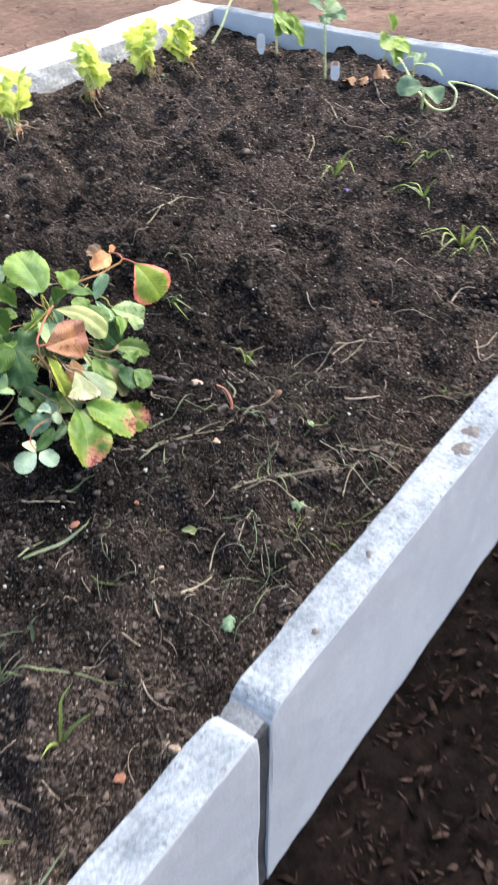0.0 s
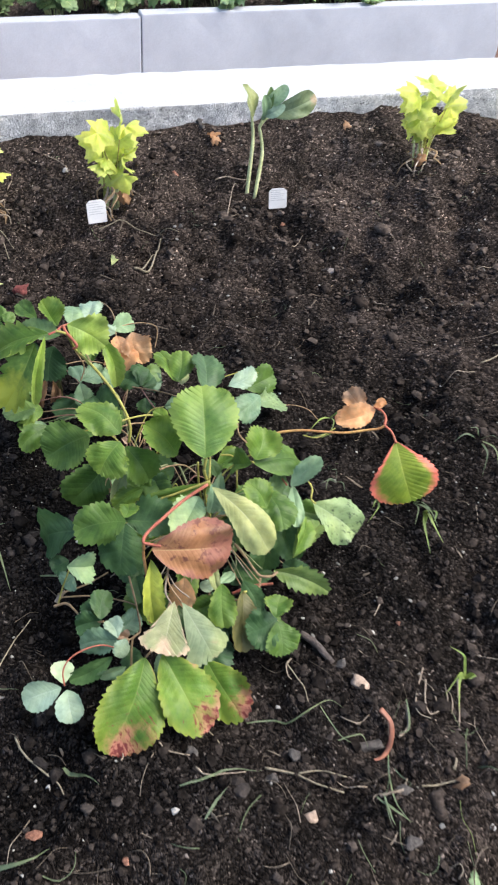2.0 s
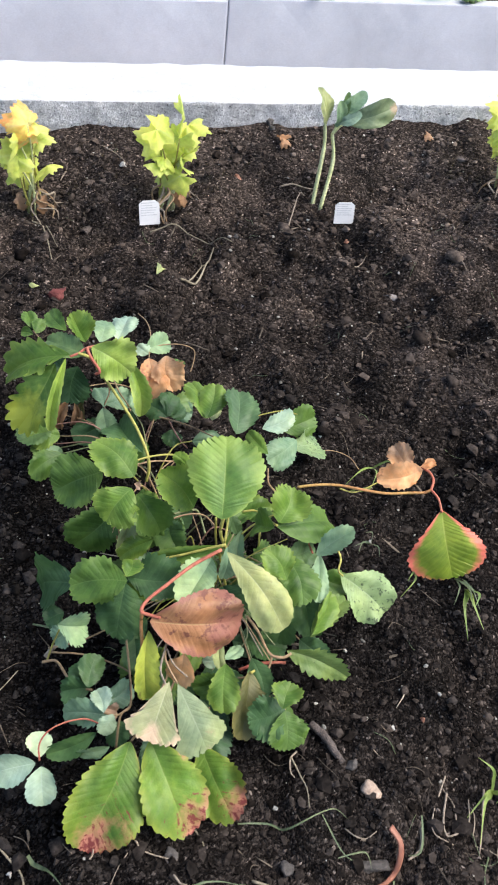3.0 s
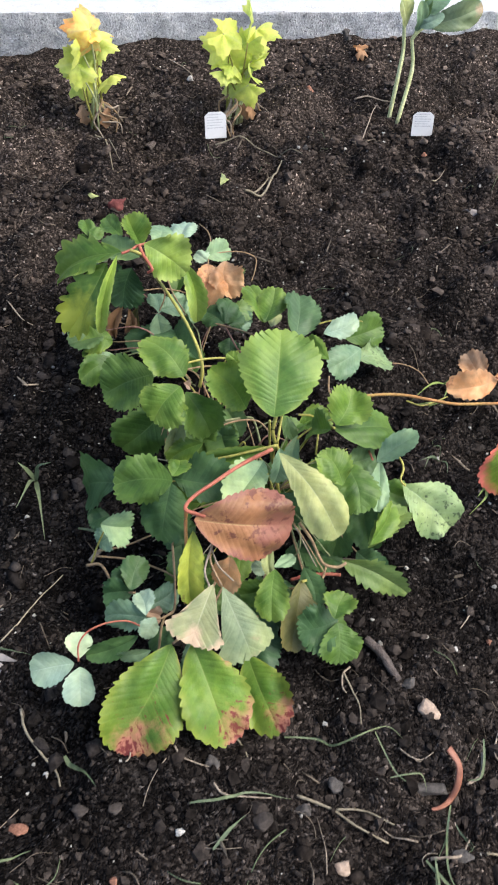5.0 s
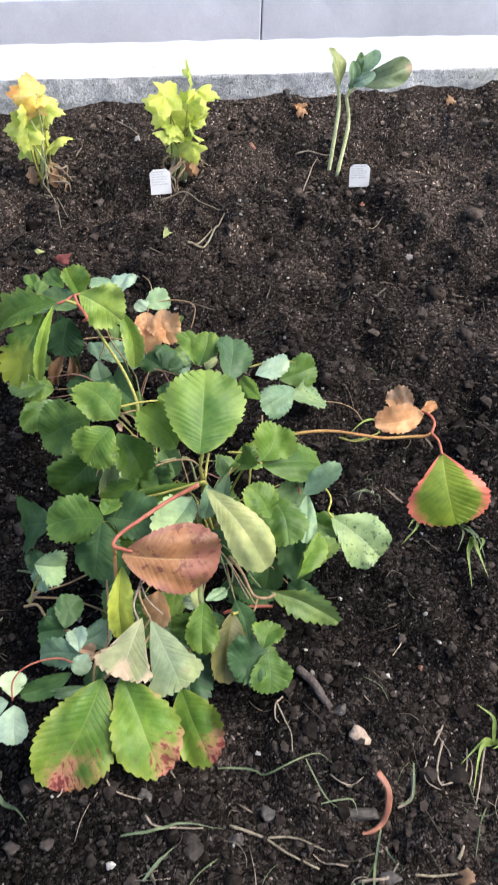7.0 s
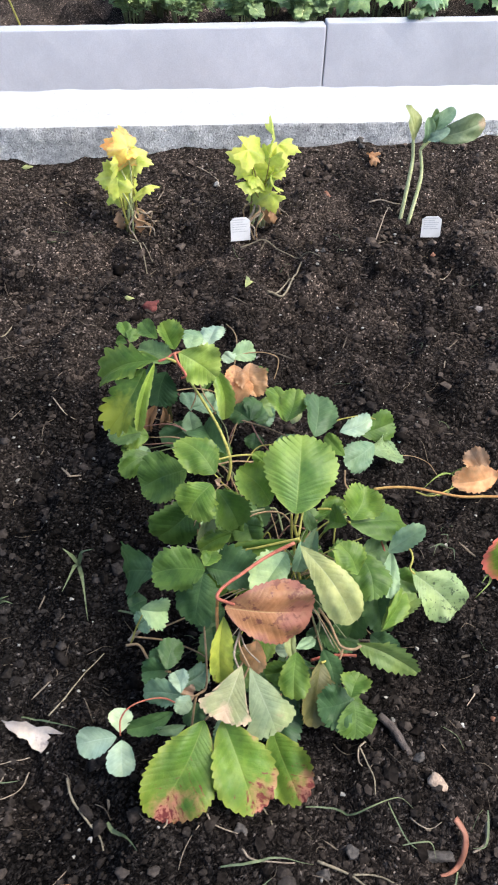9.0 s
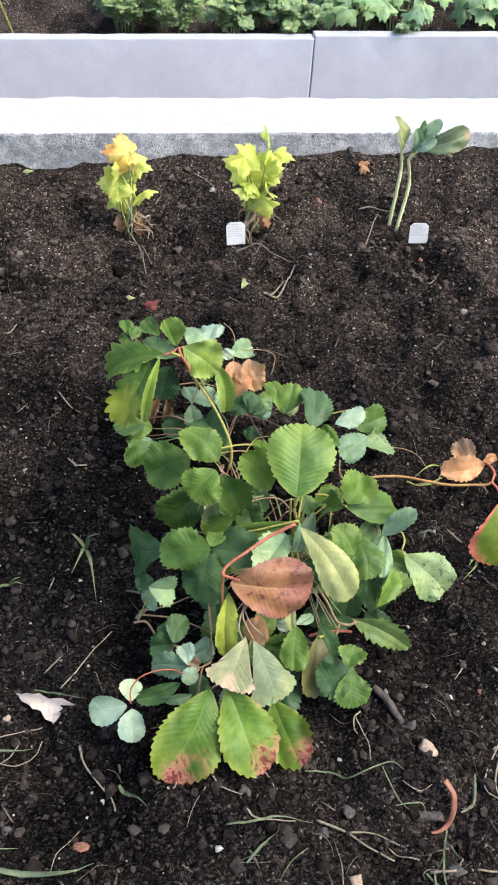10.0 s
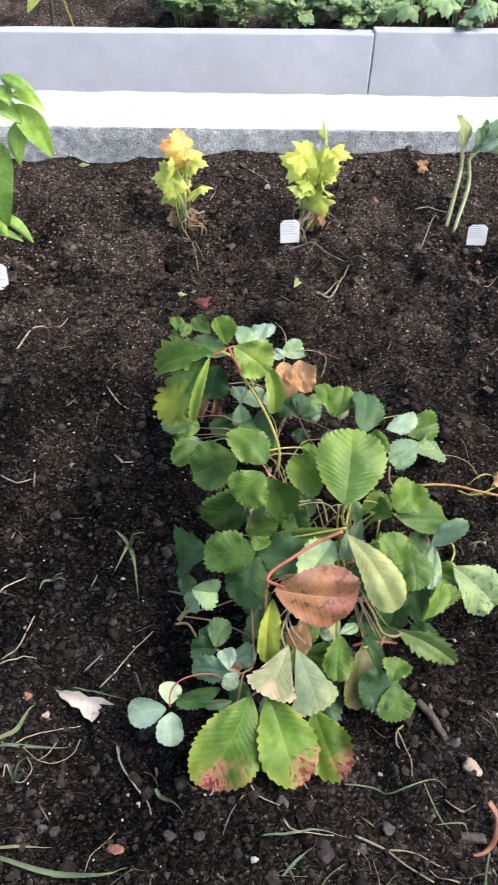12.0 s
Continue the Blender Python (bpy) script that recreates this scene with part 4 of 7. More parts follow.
leaflet((1.551, 2.069, 0.11), (1.562, 2.034, 0.06), 0.018, LIME, fold=0.7, curl=0.12)
leaflet((1.493, 2.046, 0.14), (1.429, 2.081, 0.09), 0.032, LEAFY, fold=0.3, curl=0.1, tooth=3.0, teeth=6)
leaflet((1.478, 2.052, 0.125), (1.435, 2.03, 0.06), 0.041, SCORCHLIME, fold=0.25, curl=0.1, tooth=2.9, teeth=6)
leaflet((1.488, 2.042, 0.14), (1.466, 2.005, 0.078), 0.011, LIME, fold=0.8, curl=0.16)
leaflet((1.501, 2.075, 0.1), (1.49, 2.065, 0.06), 0.038, TEAL, fold=0.1, roll=0)
leaflet((1.526, 2.063, 0.05), (1.524, 2.09, 0.055), 0.018, BLUE)
leaflet((1.527, 2.067, 0.05), (1.558, 2.078, 0.05), 0.022, BLUE)
leaflet((1.524, 2.057, 0.055), (1.528, 2.044, 0.03), 0.020, BLUE)
leaflet((1.53, 2.06, 0.035), (1.49, 2.05, 0.02), 0.024, TEAL)
leaflet((1.582, 2.115, 0.071), (1.568, 2.072, 0.048), 0.031, DRY, fold=0.5, curl=0.2, ripple=2.2)
leaflet((1.601, 2.112, 0.075), (1.604, 2.076, 0.053), 0.031, DRY, fold=0.5, curl=0.15, ripple=2.2)
leaflet((1.601, 2.106, 0.05), (1.62, 2.131, 0.05), 0.017, GREEN)
leaflet((1.583, 2.149, 0.055), (1.612, 2.164, 0.055), 0.023, BLUE)
leaflet((1.585, 2.14, 0.055), (1.574, 2.156, 0.055), 0.016, PALETEAL)
leaflet((1.623, 1.994, 0.088), (1.616, 2.046, 0.091), 0.028, LEAFY, fold=0.3)
leaflet((1.623, 1.994, 0.088), (1.639, 2.032, 0.098), 0.029, LEAFY, fold=0.2)
leaflet((1.634, 2.013, 0.065), (1.643, 2.041, 0.06), 0.013, PALE)
leaflet((1.648, 1.967, 0.089), (1.662, 2.021, 0.096), 0.034, DUSTY, fold=0.15)
leaflet((1.591, 2.04, 0.05), (1.574, 2.061, 0.05), 0.024, TEAL)
leaflet((1.591, 2.04, 0.05), (1.603, 2.068, 0.055), 0.025, TEAL)
leaflet((1.594, 2.044, 0.045), (1.612, 2.059, 0.045), 0.019, TEAL)
leaflet((1.597, 2.035, 0.035), (1.593, 2.019, 0.025), 0.019, TEAL)
leaflet((1.49, 2.079, 0.05), (1.479, 2.069, 0.017), 0.012, CRISP, fold=0.8, ripple=2)
leaflet((1.496, 2.076, 0.05), (1.493, 2.075, 0.017), 0.011, CRISP, fold=0.8, ripple=2)
leaflet((1.506, 2.076, 0.05), (1.504, 2.078, 0.017), 0.010, OLIVE, fold=0.8, ripple=2)
# behind, towards the kerb side
leaflet((1.676, 1.971, 0.089), (1.711, 1.981, 0.097), 0.018, PALETEAL, fold=0.3)
leaflet((1.71, 2.006, 0.049), (1.752, 2.019, 0.052), 0.031, GREEN, fold=0.2)
leaflet((1.719, 1.979, 0.06), (1.68, 1.951, 0.062), 0.028, BLUE, fold=0.1)
leaflet((1.716, 1.984, 0.045), (1.753, 2.001, 0.03), 0.031, SPOTTED)
leaflet((1.677, 1.944, 0.08), (1.662, 1.972, 0.085), 0.016, LEAFY)
# middle clump
leaflet((1.599, 1.819, 0.141), (1.612, 1.877, 0.18), 0.057, LIMEBIG, fold=0.1, curl=0.06, roll=0, cup=-0.1, ripple=0.6, kind='broad')
leaflet((1.537, 1.904, 0.11), (1.506, 1.945, 0.12), 0.035, LEAFY, fold=0.15, kind='broad')
leaflet((1.511, 1.942, 0.08), (1.465, 1.945, 0.055), 0.045, GREEN, fold=0.12, roll=0, kind='broad')
leaflet((1.531, 1.877, 0.125), (1.507, 1.863, 0.1), 0.036, LEAFY, fold=0.2, roll=0, cup=-0.1, kind='broad')
leaflet((1.519, 1.887, 0.09), (1.478, 1.88, 0.052), 0.040, GREEN, fold=0.12, roll=0, kind='broad')
leaflet((1.535, 1.875, 0.12), (1.555, 1.857, 0.085), 0.031, GREEN, fold=0.2, roll=0)
leaflet((1.585, 1.862, 0.108), (1.555, 1.878, 0.142), 0.034, LEAFY, fold=0.4)
leaflet((1.589, 1.909, 0.11), (1.576, 1.919, 0.12), 0.013, LEAFY)
leaflet((1.534, 1.877, 0.09), (1.519, 1.86, 0.054), 0.015, PALE, fold=0.5)
leaflet((1.541, 1.896, 0.07), (1.552, 1.872, 0.045), 0.023, GREEN)
leaflet((1.548, 1.857, 0.075), (1.517, 1.853, 0.06), 0.019, LEAFY, fold=0.3)
leaflet((1.558, 1.996, 0.045), (1.539, 2.042, 0.045), 0.033, TEAL)
leaflet((1.535, 1.891, 0.115), (1.54, 1.891, 0.11), 0.008, PINKISH, fold=0.6)
leaflet((1.518, 1.88, 0.08), (1.515, 1.874, 0.06), 0.007, PINKISH, fold=0.6)
# left clump
leaflet((1.477, 1.817, 0.078), (1.445, 1.852, 0.034), 0.040, TEAL, roll=0)
leaflet((1.517, 1.798, 0.1), (1.471, 1.811, 0.085), 0.036, GREEN, fold=0.1, roll=0, cup=-0.08, kind='broad')
leaflet((1.516, 1.797, 0.098), (1.505, 1.773, 0.055), 0.037, TEAL, fold=0.12, roll=0, kind='broad')
leaflet((1.519, 1.812, 0.085), (1.566, 1.8, 0.088), 0.033, TEAL)
leaflet((1.601, 1.811, 0.114), (1.538, 1.83, 0.083), 0.013, LEAFY, fold=0.5, curl=0.05)
leaflet((1.517, 1.802, 0.1), (1.525, 1.822, 0.095), 0.016, LEAFY, fold=0.3)
leaflet((1.458, 1.785, 0.069), (1.482, 1.785, 0.062), 0.028, BLUE, fold=0.6, roll=10)
leaflet((1.465, 1.799, 0.035), (1.453, 1.795, 0.03), 0.019, BLUE, fold=0.3)
leaflet((1.464, 1.819, 0.035), (1.447, 1.815, 0.03), 0.020, TEAL)
leaflet((1.478, 1.738, 0.042), (1.488, 1.763, 0.05), 0.019, DUSTY, fold=0.1, roll=0)
leaflet((1.48, 1.741, 0.035), (1.456, 1.745, 0.03), 0.023, TEAL)
leaflet((1.477, 1.747, 0.03), (1.468, 1.765, 0.035), 0.018, TEAL)
leaflet((1.488, 1.712, 0.045), (1.484, 1.733, 0.045), 0.015, PALETEAL)
leaflet((1.488, 1.724, 0.04), (1.513, 1.737, 0.04), 0.021, BLUE, fold=0.15)
leaflet((1.487, 1.719, 0.04), (1.499, 1.72, 0.03), 0.012, PINKISH, fold=0.5)
leaflet((1.491, 1.711, 0.04), (1.456, 1.729, 0.023), 0.023, BLUE, roll=0)
leaflet((1.495, 1.71, 0.045), (1.485, 1.699, 0.035), 0.014, PALETEAL)
leaflet((1.481, 1.704, 0.03), (1.44, 1.698, 0.02), 0.016, TEAL, roll=0)
leaflet((1.49, 1.688, 0.035), (1.464, 1.692, 0.025), 0.012, BLUE, fold=0.3)
leaflet((1.432, 1.689, 0.026), (1.398, 1.691, 0.017), 0.022, PALETEAL, fold=0.08, roll=0, cup=0.1, tooth=0.6, ripple=0.5)
leaflet((1.435, 1.694, 0.023), (1.435, 1.713, 0.03), 0.019, PALETEAL, fold=0.08, roll=0, cup=0.1, tooth=0.6, ripple=0.5)
leaflet((1.436, 1.685, 0.027), (1.436, 1.658, 0.017), 0.023, PALETEAL, fold=0.08, roll=0, cup=0.1, tooth=0.6, ripple=0.5)
leaflet((1.502, 1.716, 0.02), (1.497, 1.695, 0.017), 0.019, TEAL)
leaflet((1.522, 1.782, 0.035), (1.521, 1.754, 0.03), 0.022, TEAL)
leaflet((1.527, 1.772, 0.03), (1.529, 1.747, 0.02), 0.019, TEAL)
# front: the scorched leaves and the fans above them
leaflet((1.505, 1.68, 0.055), (1.458, 1.621, 0.017), 0.048, AUTUMN, fold=0.16, curl=0.06, roll=0, cup=-0.06)
leaflet((1.520, 1.678, 0.056), (1.540, 1.615, 0.018), 0.044, AUTUMN, fold=0.16, curl=0.06, roll=0, cup=-0.06)
leaflet((1.564, 1.684, 0.016), (1.580, 1.622, 0.010), 0.037, AUTUMN, fold=0.14, roll=0, cup=-0.06)
leaflet((1.513, 1.679, 0.03), (1.515, 1.644, 0.017), 0.024, TEAL)
leaflet((1.519, 1.689, 0.04), (1.523, 1.677, 0.03), 0.018, BLUE)
leaflet((1.522, 1.665, 0.025), (1.524, 1.634, 0.017), 0.026, TEAL)
leaflet((1.539, 1.709, 0.085), (1.518, 1.672, 0.066), 0.040, BLUSH, fold=0.05, roll=10, kind='fan', ripple=0.35)
leaflet((1.545, 1.706, 0.085), (1.563, 1.665, 0.05), 0.040, GREYPALE, fold=0.05, roll=-10, kind='fan', ripple=0.35)
leaflet((1.529, 1.746, 0.115), (1.605, 1.747, 0.096), 0.048, BROWNED, fold=0.12, curl=0.08, roll=0, cup=-0.12, kind='round', tooth=0.6)
leaflet((1.594, 1.759, 0.118), (1.575, 1.753, 0.118), 0.005, YELLOWING, fold=0.5)
leaflet((1.554, 1.73, 0.089), (1.55, 1.727, 0.051), 0.023, DRY, fold=0.3)
leaflet((1.528, 1.748, 0.1), (1.523, 1.716, 0.05), 0.018, YELLOWING, fold=0.5, roll=-18)
leaflet((1.588, 1.747, 0.079), (1.586, 1.726, 0.06), 0.009, PALE, fold=0.5)
leaflet((1.59, 1.74, 0.055), (1.574, 1.742, 0.05), 0.011, PALETEAL)
leaflet((1.592, 1.741, 0.05), (1.611, 1.753, 0.045), 0.010, BLUE)
leaflet((1.588, 1.723, 0.074), (1.583, 1.696, 0.045), 0.024, LEAFY, fold=0.15, roll=0)
leaflet((1.591, 1.722, 0.055), (1.562, 1.722, 0.045), 0.020, GREEN)
leaflet((1.612, 1.728, 0.048), (1.598, 1.683, 0.017), 0.030, OLIVE, fold=0.3)
leaflet((1.568, 1.718, 0.035), (1.582, 1.693, 0.017), 0.024, TEAL)
leaflet((1.635, 1.694, 0.04), (1.602, 1.688, 0.04), 0.034, TEAL, fold=0.08, roll=0, kind='broad')
leaflet((1.629, 1.686, 0.055), (1.641, 1.705, 0.059), 0.021, LEAFY, fold=0.12, roll=0)
leaflet((1.634, 1.691, 0.04), (1.632, 1.667, 0.02), 0.029, GREEN, fold=0.1, roll=0, kind='broad')
# right clump
leaflet((1.601, 1.801, 0.12), (1.643, 1.746, 0.075), 0.033, PALE, fold=0.12, curl=0.14, roll=4, kind='obovate', ripple=0.6, tooth=0.5)
leaflet((1.604, 1.809, 0.115), (1.599, 1.795, 0.09), 0.016, BLUE, fold=0.4)
leaflet((1.592, 1.811, 0.099), (1.559, 1.771, 0.092), 0.027, BLUE, fold=0.5, roll=12)
leaflet((1.654, 1.827, 0.117), (1.671, 1.854, 0.131), 0.033, LEAFY, fold=0.18, roll=0, kind='broad')
leaflet((1.652, 1.826, 0.112), (1.715, 1.852, 0.078), 0.035, GREEN, fold=0.15, roll=-8, kind='broad')
leaflet((1.648, 1.819, 0.12), (1.638, 1.842, 0.099), 0.024, GREEN, fold=0.2)
leaflet((1.652, 1.782, 0.095), (1.637, 1.804, 0.113), 0.027, LEAFY, fold=0.2)
leaflet((1.66, 1.809, 0.09), (1.666, 1.768, 0.074), 0.034, GREEN, fold=0.15)
leaflet((1.662, 1.813, 0.085), (1.693, 1.829, 0.075), 0.024, DUSTY, fold=0.15)
leaflet((1.686, 1.806, 0.092), (1.717, 1.807, 0.121), 0.018, BLUE, fold=0.25)
leaflet((1.691, 1.811, 0.086), (1.681, 1.771, 0.07), 0.016, BLUE, fold=0.35)
leaflet((1.692, 1.808, 0.06), (1.722, 1.799, 0.045), 0.022, GREEN)
leaflet((1.676, 1.8, 0.055), (1.678, 1.761, 0.03), 0.029, TEAL)
leaflet((1.711, 1.8, 0.066), (1.753, 1.773, 0.034), 0.040, SPOTTED, fold=0.14, roll=0, cup=-0.05, tooth=0.6, kind='obovate')
leaflet((1.67, 1.747, 0.055), (1.713, 1.779, 0.055), 0.019, SPOTPALE, fold=0.6, tooth=1.6)
leaflet((1.671, 1.746, 0.06), (1.698, 1.782, 0.065), 0.017, LEAFY, fold=0.5, tooth=1.4)
leaflet((1.646, 1.738, 0.055), (1.704, 1.724, 0.017), 0.024, SPOTPALE, fold=0.45, kind='lance', tooth=2.0)
leaflet((1.655, 1.786, 0.045), (1.649, 1.767, 0.02), 0.025, TEAL)
leaflet((1.63, 1.853, 0.08), (1.622, 1.826, 0.05), 0.014, BLUE, fold=0.5)
leaflet((1.621, 1.866, 0.09), (1.626, 1.853, 0.075), 0.013, DUSTY, fold=0.4)
leaflet((1.636, 1.854, 0.09), (1.658, 1.864, 0.09), 0.010, GREEN, fold=0.4)
# outlying leaves on the long red stalk
leaflet((1.831, 1.853, 0.075), (1.841, 1.81, 0.02), 0.069, FLAME, fold=0.08, curl=0.1, roll=14, kind='obovate', cup=-0.1, ripple=0.5)
leaflet((1.834, 1.91, 0.075), (1.782, 1.905, 0.07), 0.023, DRY, fold=0.35, curl=0.1, ripple=2.0)
leaflet((1.818, 1.909, 0.075), (1.808, 1.935, 0.085), 0.025, DRY, fold=0.3, curl=0.1, ripple=2.0)
leaflet((1.828, 1.907, 0.08), (1.843, 1.908, 0.085), 0.010, DRY, fold=0.5, ripple=2.0)
# stalks
petiole([(1.595, 1.796, 0.13), (1.57, 1.789, 0.123), (1.545, 1.773, 0.122), (1.529, 1.763, 0.12), (1.523, 1.755, 0.118), (1.529, 1.751, 0.117), (1.537, 1.747, 0.117)], 0.003, 0.0026, STALK_RED)
petiole([(1.524, 1.757, 0.115), (1.523, 1.754, 0.099), (1.522, 1.735, 0.082), (1.521, 1.725, 0.064), (1.519, 1.716, 0.05)], 0.0026, 0.0028, STALK_FADE)
petiole([(1.602, 1.825, 0.135), (1.6, 1.822, 0.12), (1.604, 1.82, 0.105), (1.61, 1.819, 0.09)], 0.0028, 0.003, STALK)
petiole([(1.608, 1.83, 0.13), (1.603, 1.815, 0.12), (1.603, 1.816, 0.11)], 0.0018, 0.0022, STALK)
petiole([(1.601, 1.808, 0.12), (1.583, 1.813, 0.11), (1.56, 1.817, 0.1), (1.537, 1.824, 0.09)], 0.0022, 0.0018, STALK)
petiole([(1.602, 1.812, 0.115), (1.602, 1.823, 0.09), (1.606, 1.819, 0.065), (1.611, 1.821, 0.04)], 0.0026, 0.0026, STALK)
petiole([(1.604, 1.854, 0.1), (1.606, 1.854, 0.07), (1.611, 1.857, 0.04)], 0.0022, 0.0022, STALK)
petiole([(1.5, 2.042, 0.145), (1.512, 2.041, 0.138), (1.523, 2.064, 0.099), (1.535, 2.018, 0.106), (1.549, 1.987, 0.094), (1.557, 1.963, 0.081), (1.558, 1.95, 0.071), (1.555, 1.946, 0.055)], 0.0028, 0.0032, STALK)
petiole([(1.492, 2.04, 0.143), (1.501, 2.043, 0.144), (1.509, 2.05, 0.144), (1.526, 2.053, 0.145)], 0.0024, 0.0022, STALK_RED)
petiole([(1.509, 2.048, 0.146), (1.512, 2.039, 0.141), (1.519, 2.025, 0.135), (1.515, 2.026, 0.13)], 0.0032, 0.0026, STALK_RED)
petiole([(1.616, 1.767, 0.07), (1.626, 1.761, 0.054), (1.629, 1.744, 0.054), (1.632, 1.735, 0.055), (1.641, 1.731, 0.056), (1.648, 1.732, 0.059)], 0.0024, 0.0024, STALK_TAN)
petiole([(1.607, 1.74, 0.03), (1.622, 1.743, 0.03), (1.638, 1.742, 0.03), (1.649, 1.74, 0.03)], 0.0026, 0.0026, STALK_RED)
petiole([(1.605, 1.735, 0.025), (1.621, 1.732, 0.03), (1.631, 1.734, 0.035), (1.636, 1.743, 0.04)], 0.0018, 0.0018, STALK_TAN)
petiole([(1.435, 1.69, 0.026), (1.436, 1.7, 0.034), (1.444, 1.707, 0.04), (1.458, 1.711, 0.042), (1.473, 1.711, 0.042), (1.484, 1.705, 0.042)], 0.0013, 0.0013, STALK_RED)
petiole([(1.442, 1.786, 0.012), (1.454, 1.781, 0.018), (1.462, 1.761, 0.024), (1.47, 1.746, 0.03), (1.481, 1.739, 0.036)], 0.0024, 0.002, STALK_TAN)
petiole([(1.448, 1.799, 0.012), (1.475, 1.796, 0.021), (1.498, 1.798, 0.03)], 0.0016, 0.0014, STALK_TAN)
petiole([(1.448, 1.795, 0.012), (1.48, 1.783, 0.018), (1.505, 1.765, 0.024), (1.514, 1.753, 0.03)], 0.0016, 0.0014, STALK_TAN)
petiole([(1.445, 1.794, 0.006), (1.45, 1.798, 0.01), (1.455, 1.799, 0.014)], 0.005, 0.003, ROOT)
petiole([(1.446, 1.787, 0.012), (1.453, 1.793, 0.03), (1.461, 1.797, 0.048)], 0.0016, 0.0013, STALK)
petiole([(1.462, 1.816, 0.03), (1.453, 1.813, 0.023), (1.443, 1.82, 0.017), (1.436, 1.827, 0.01)], 0.0024, 0.0016, STALK_DULL)
petiole([(1.514, 1.779, 0.045), (1.513, 1.746, 0.042), (1.51, 1.718, 0.04), (1.501, 1.711, 0.038), (1.495, 1.693, 0.02)], 0.0017, 0.0019, STALK_TAN)
petiole([(1.488, 1.715, 0.04), (1.498, 1.711, 0.04), (1.51, 1.717, 0.04)], 0.0015, 0.0015, STALK_TAN)
petiole([(1.506, 1.681, 0.054), (1.523, 1.706, 0.035), (1.555, 1.765, 0.02), (1.608, 1.853, 0.008)], 0.0018, 0.0018, STALK_TAN)
petiole([(1.52, 1.677, 0.058), (1.537, 1.714, 0.035), (1.566, 1.77, 0.02), (1.614, 1.853, 0.008)], 0.0018, 0.0018, STALK_TAN)
petiole([(1.563, 1.672, 0.038), (1.576, 1.714, 0.03), (1.596, 1.778, 0.015), (1.62, 1.852, 0.008)], 0.0018, 0.0018, STALK_TAN)
petiole([(1.536, 1.707, 0.084), (1.534, 1.721, 0.087), (1.544, 1.745, 0.09)], 0.0016, 0.0016, ROOT)
petiole([(1.545, 1.707, 0.084), (1.539, 1.727, 0.087), (1.542, 1.742, 0.09)], 0.0016, 0.0016, STALK_TAN)
petiole([(1.541, 1.735, 0.09), (1.545, 1.725, 0.083), (1.555, 1.716, 0.075)], 0.0013, 0.0013, ROOT)
petiole([(1.635, 1.693, 0.038), (1.622, 1.723, 0.03), (1.62, 1.79, 0.015), (1.622, 1.851, 0.01)], 0.0015, 0.0015, STALK_TAN)
petiole([(1.612, 1.725, 0.05), (1.621, 1.732, 0.035), (1.622, 1.712, 0.02)], 0.0022, 0.0016, STALK)
petiole([(1.706, 1.922, 0.05), (1.725, 1.919, 0.054), (1.746, 1.913, 0.057), (1.766, 1.901, 0.061), (1.788, 1.89, 0.064), (1.811, 1.884, 0.068), (1.824, 1.88, 0.071), (1.83, 1.879, 0.075)], 0.0027, 0.0025, STALK_FADE)
petiole([(1.83, 1.879, 0.075), (1.837, 1.891, 0.076), (1.836, 1.901, 0.077), (1.83, 1.908, 0.078)], 0.0024, 0.0024, STALK_RED)
petiole([(1.83, 1.879, 0.075), (1.833, 1.867, 0.075), (1.83, 1.85, 0.075)], 0.0024, 0.0024, STALK_RED)
petiole([(1.758, 1.931, 0.03), (1.776, 1.928, 0.025), (1.806, 1.942, 0.02)], 0.0016, 0.0012, STALK)
petiole([(1.786, 1.936, 0.015), (1.799, 1.939, 0.017), (1.773, 1.935, 0.02)], 0.0014, 0.001, GRASS_LIGHT)
petiole([(1.68, 2.018, 0.06), (1.694, 2.019, 0.063), (1.713, 2.017, 0.067), (1.726, 2.007, 0.07)], 0.0014, 0.0012, STALK)
petiole([(1.63, 1.858, 0.1), (1.646, 1.871, 0.083), (1.654, 1.875, 0.067), (1.649, 1.854, 0.05)], 0.0018, 0.0018, STALK)
petiole([(1.627, 1.844, 0.085), (1.635, 1.847, 0.09), (1.645, 1.849, 0.095), (1.66, 1.851, 0.1)], 0.0016, 0.0014, STALK)
petiole([(1.652, 1.826, 0.115), (1.647, 1.844, 0.1), (1.639, 1.861, 0.06), (1.63, 1.869, 0.02)], 0.002, 0.002, STALK)
petiole([(1.684, 1.81, 0.09), (1.688, 1.831, 0.077), (1.694, 1.819, 0.063), (1.7, 1.815, 0.05)], 0.0018, 0.002, STALK_RED)
petiole([(1.702, 1.831, 0.085), (1.711, 1.816, 0.081), (1.712, 1.807, 0.078), (1.708, 1.799, 0.074), (1.712, 1.795, 0.07)], 0.0018, 0.0018, STALK)
petiole([(1.577, 2.044, 0.05), (1.609, 2.02, 0.055), (1.633, 1.994, 0.06)], 0.0016, 0.0014, STALK_TAN)
petiole([(1.591, 2.038, 0.05), (1.601, 2.021, 0.035), (1.611, 2.019, 0.02)], 0.0016, 0.0016, STALK_PINK)
petiole([(1.541, 1.942, 0.09), (1.56, 1.949, 0.087), (1.579, 1.953, 0.083), (1.59, 1.951, 0.08)], 0.0018, 0.0018, STALK)
petiole([(1.543, 1.955, 0.07), (1.563, 1.963, 0.065), (1.585, 1.965, 0.06)], 0.0015, 0.0015, STALK_TAN)
petiole([(1.565, 1.938, 0.06), (1.571, 1.952, 0.063), (1.581, 1.958, 0.067), (1.593, 1.958, 0.07)], 0.0012, 0.0012, STALK_TAN)
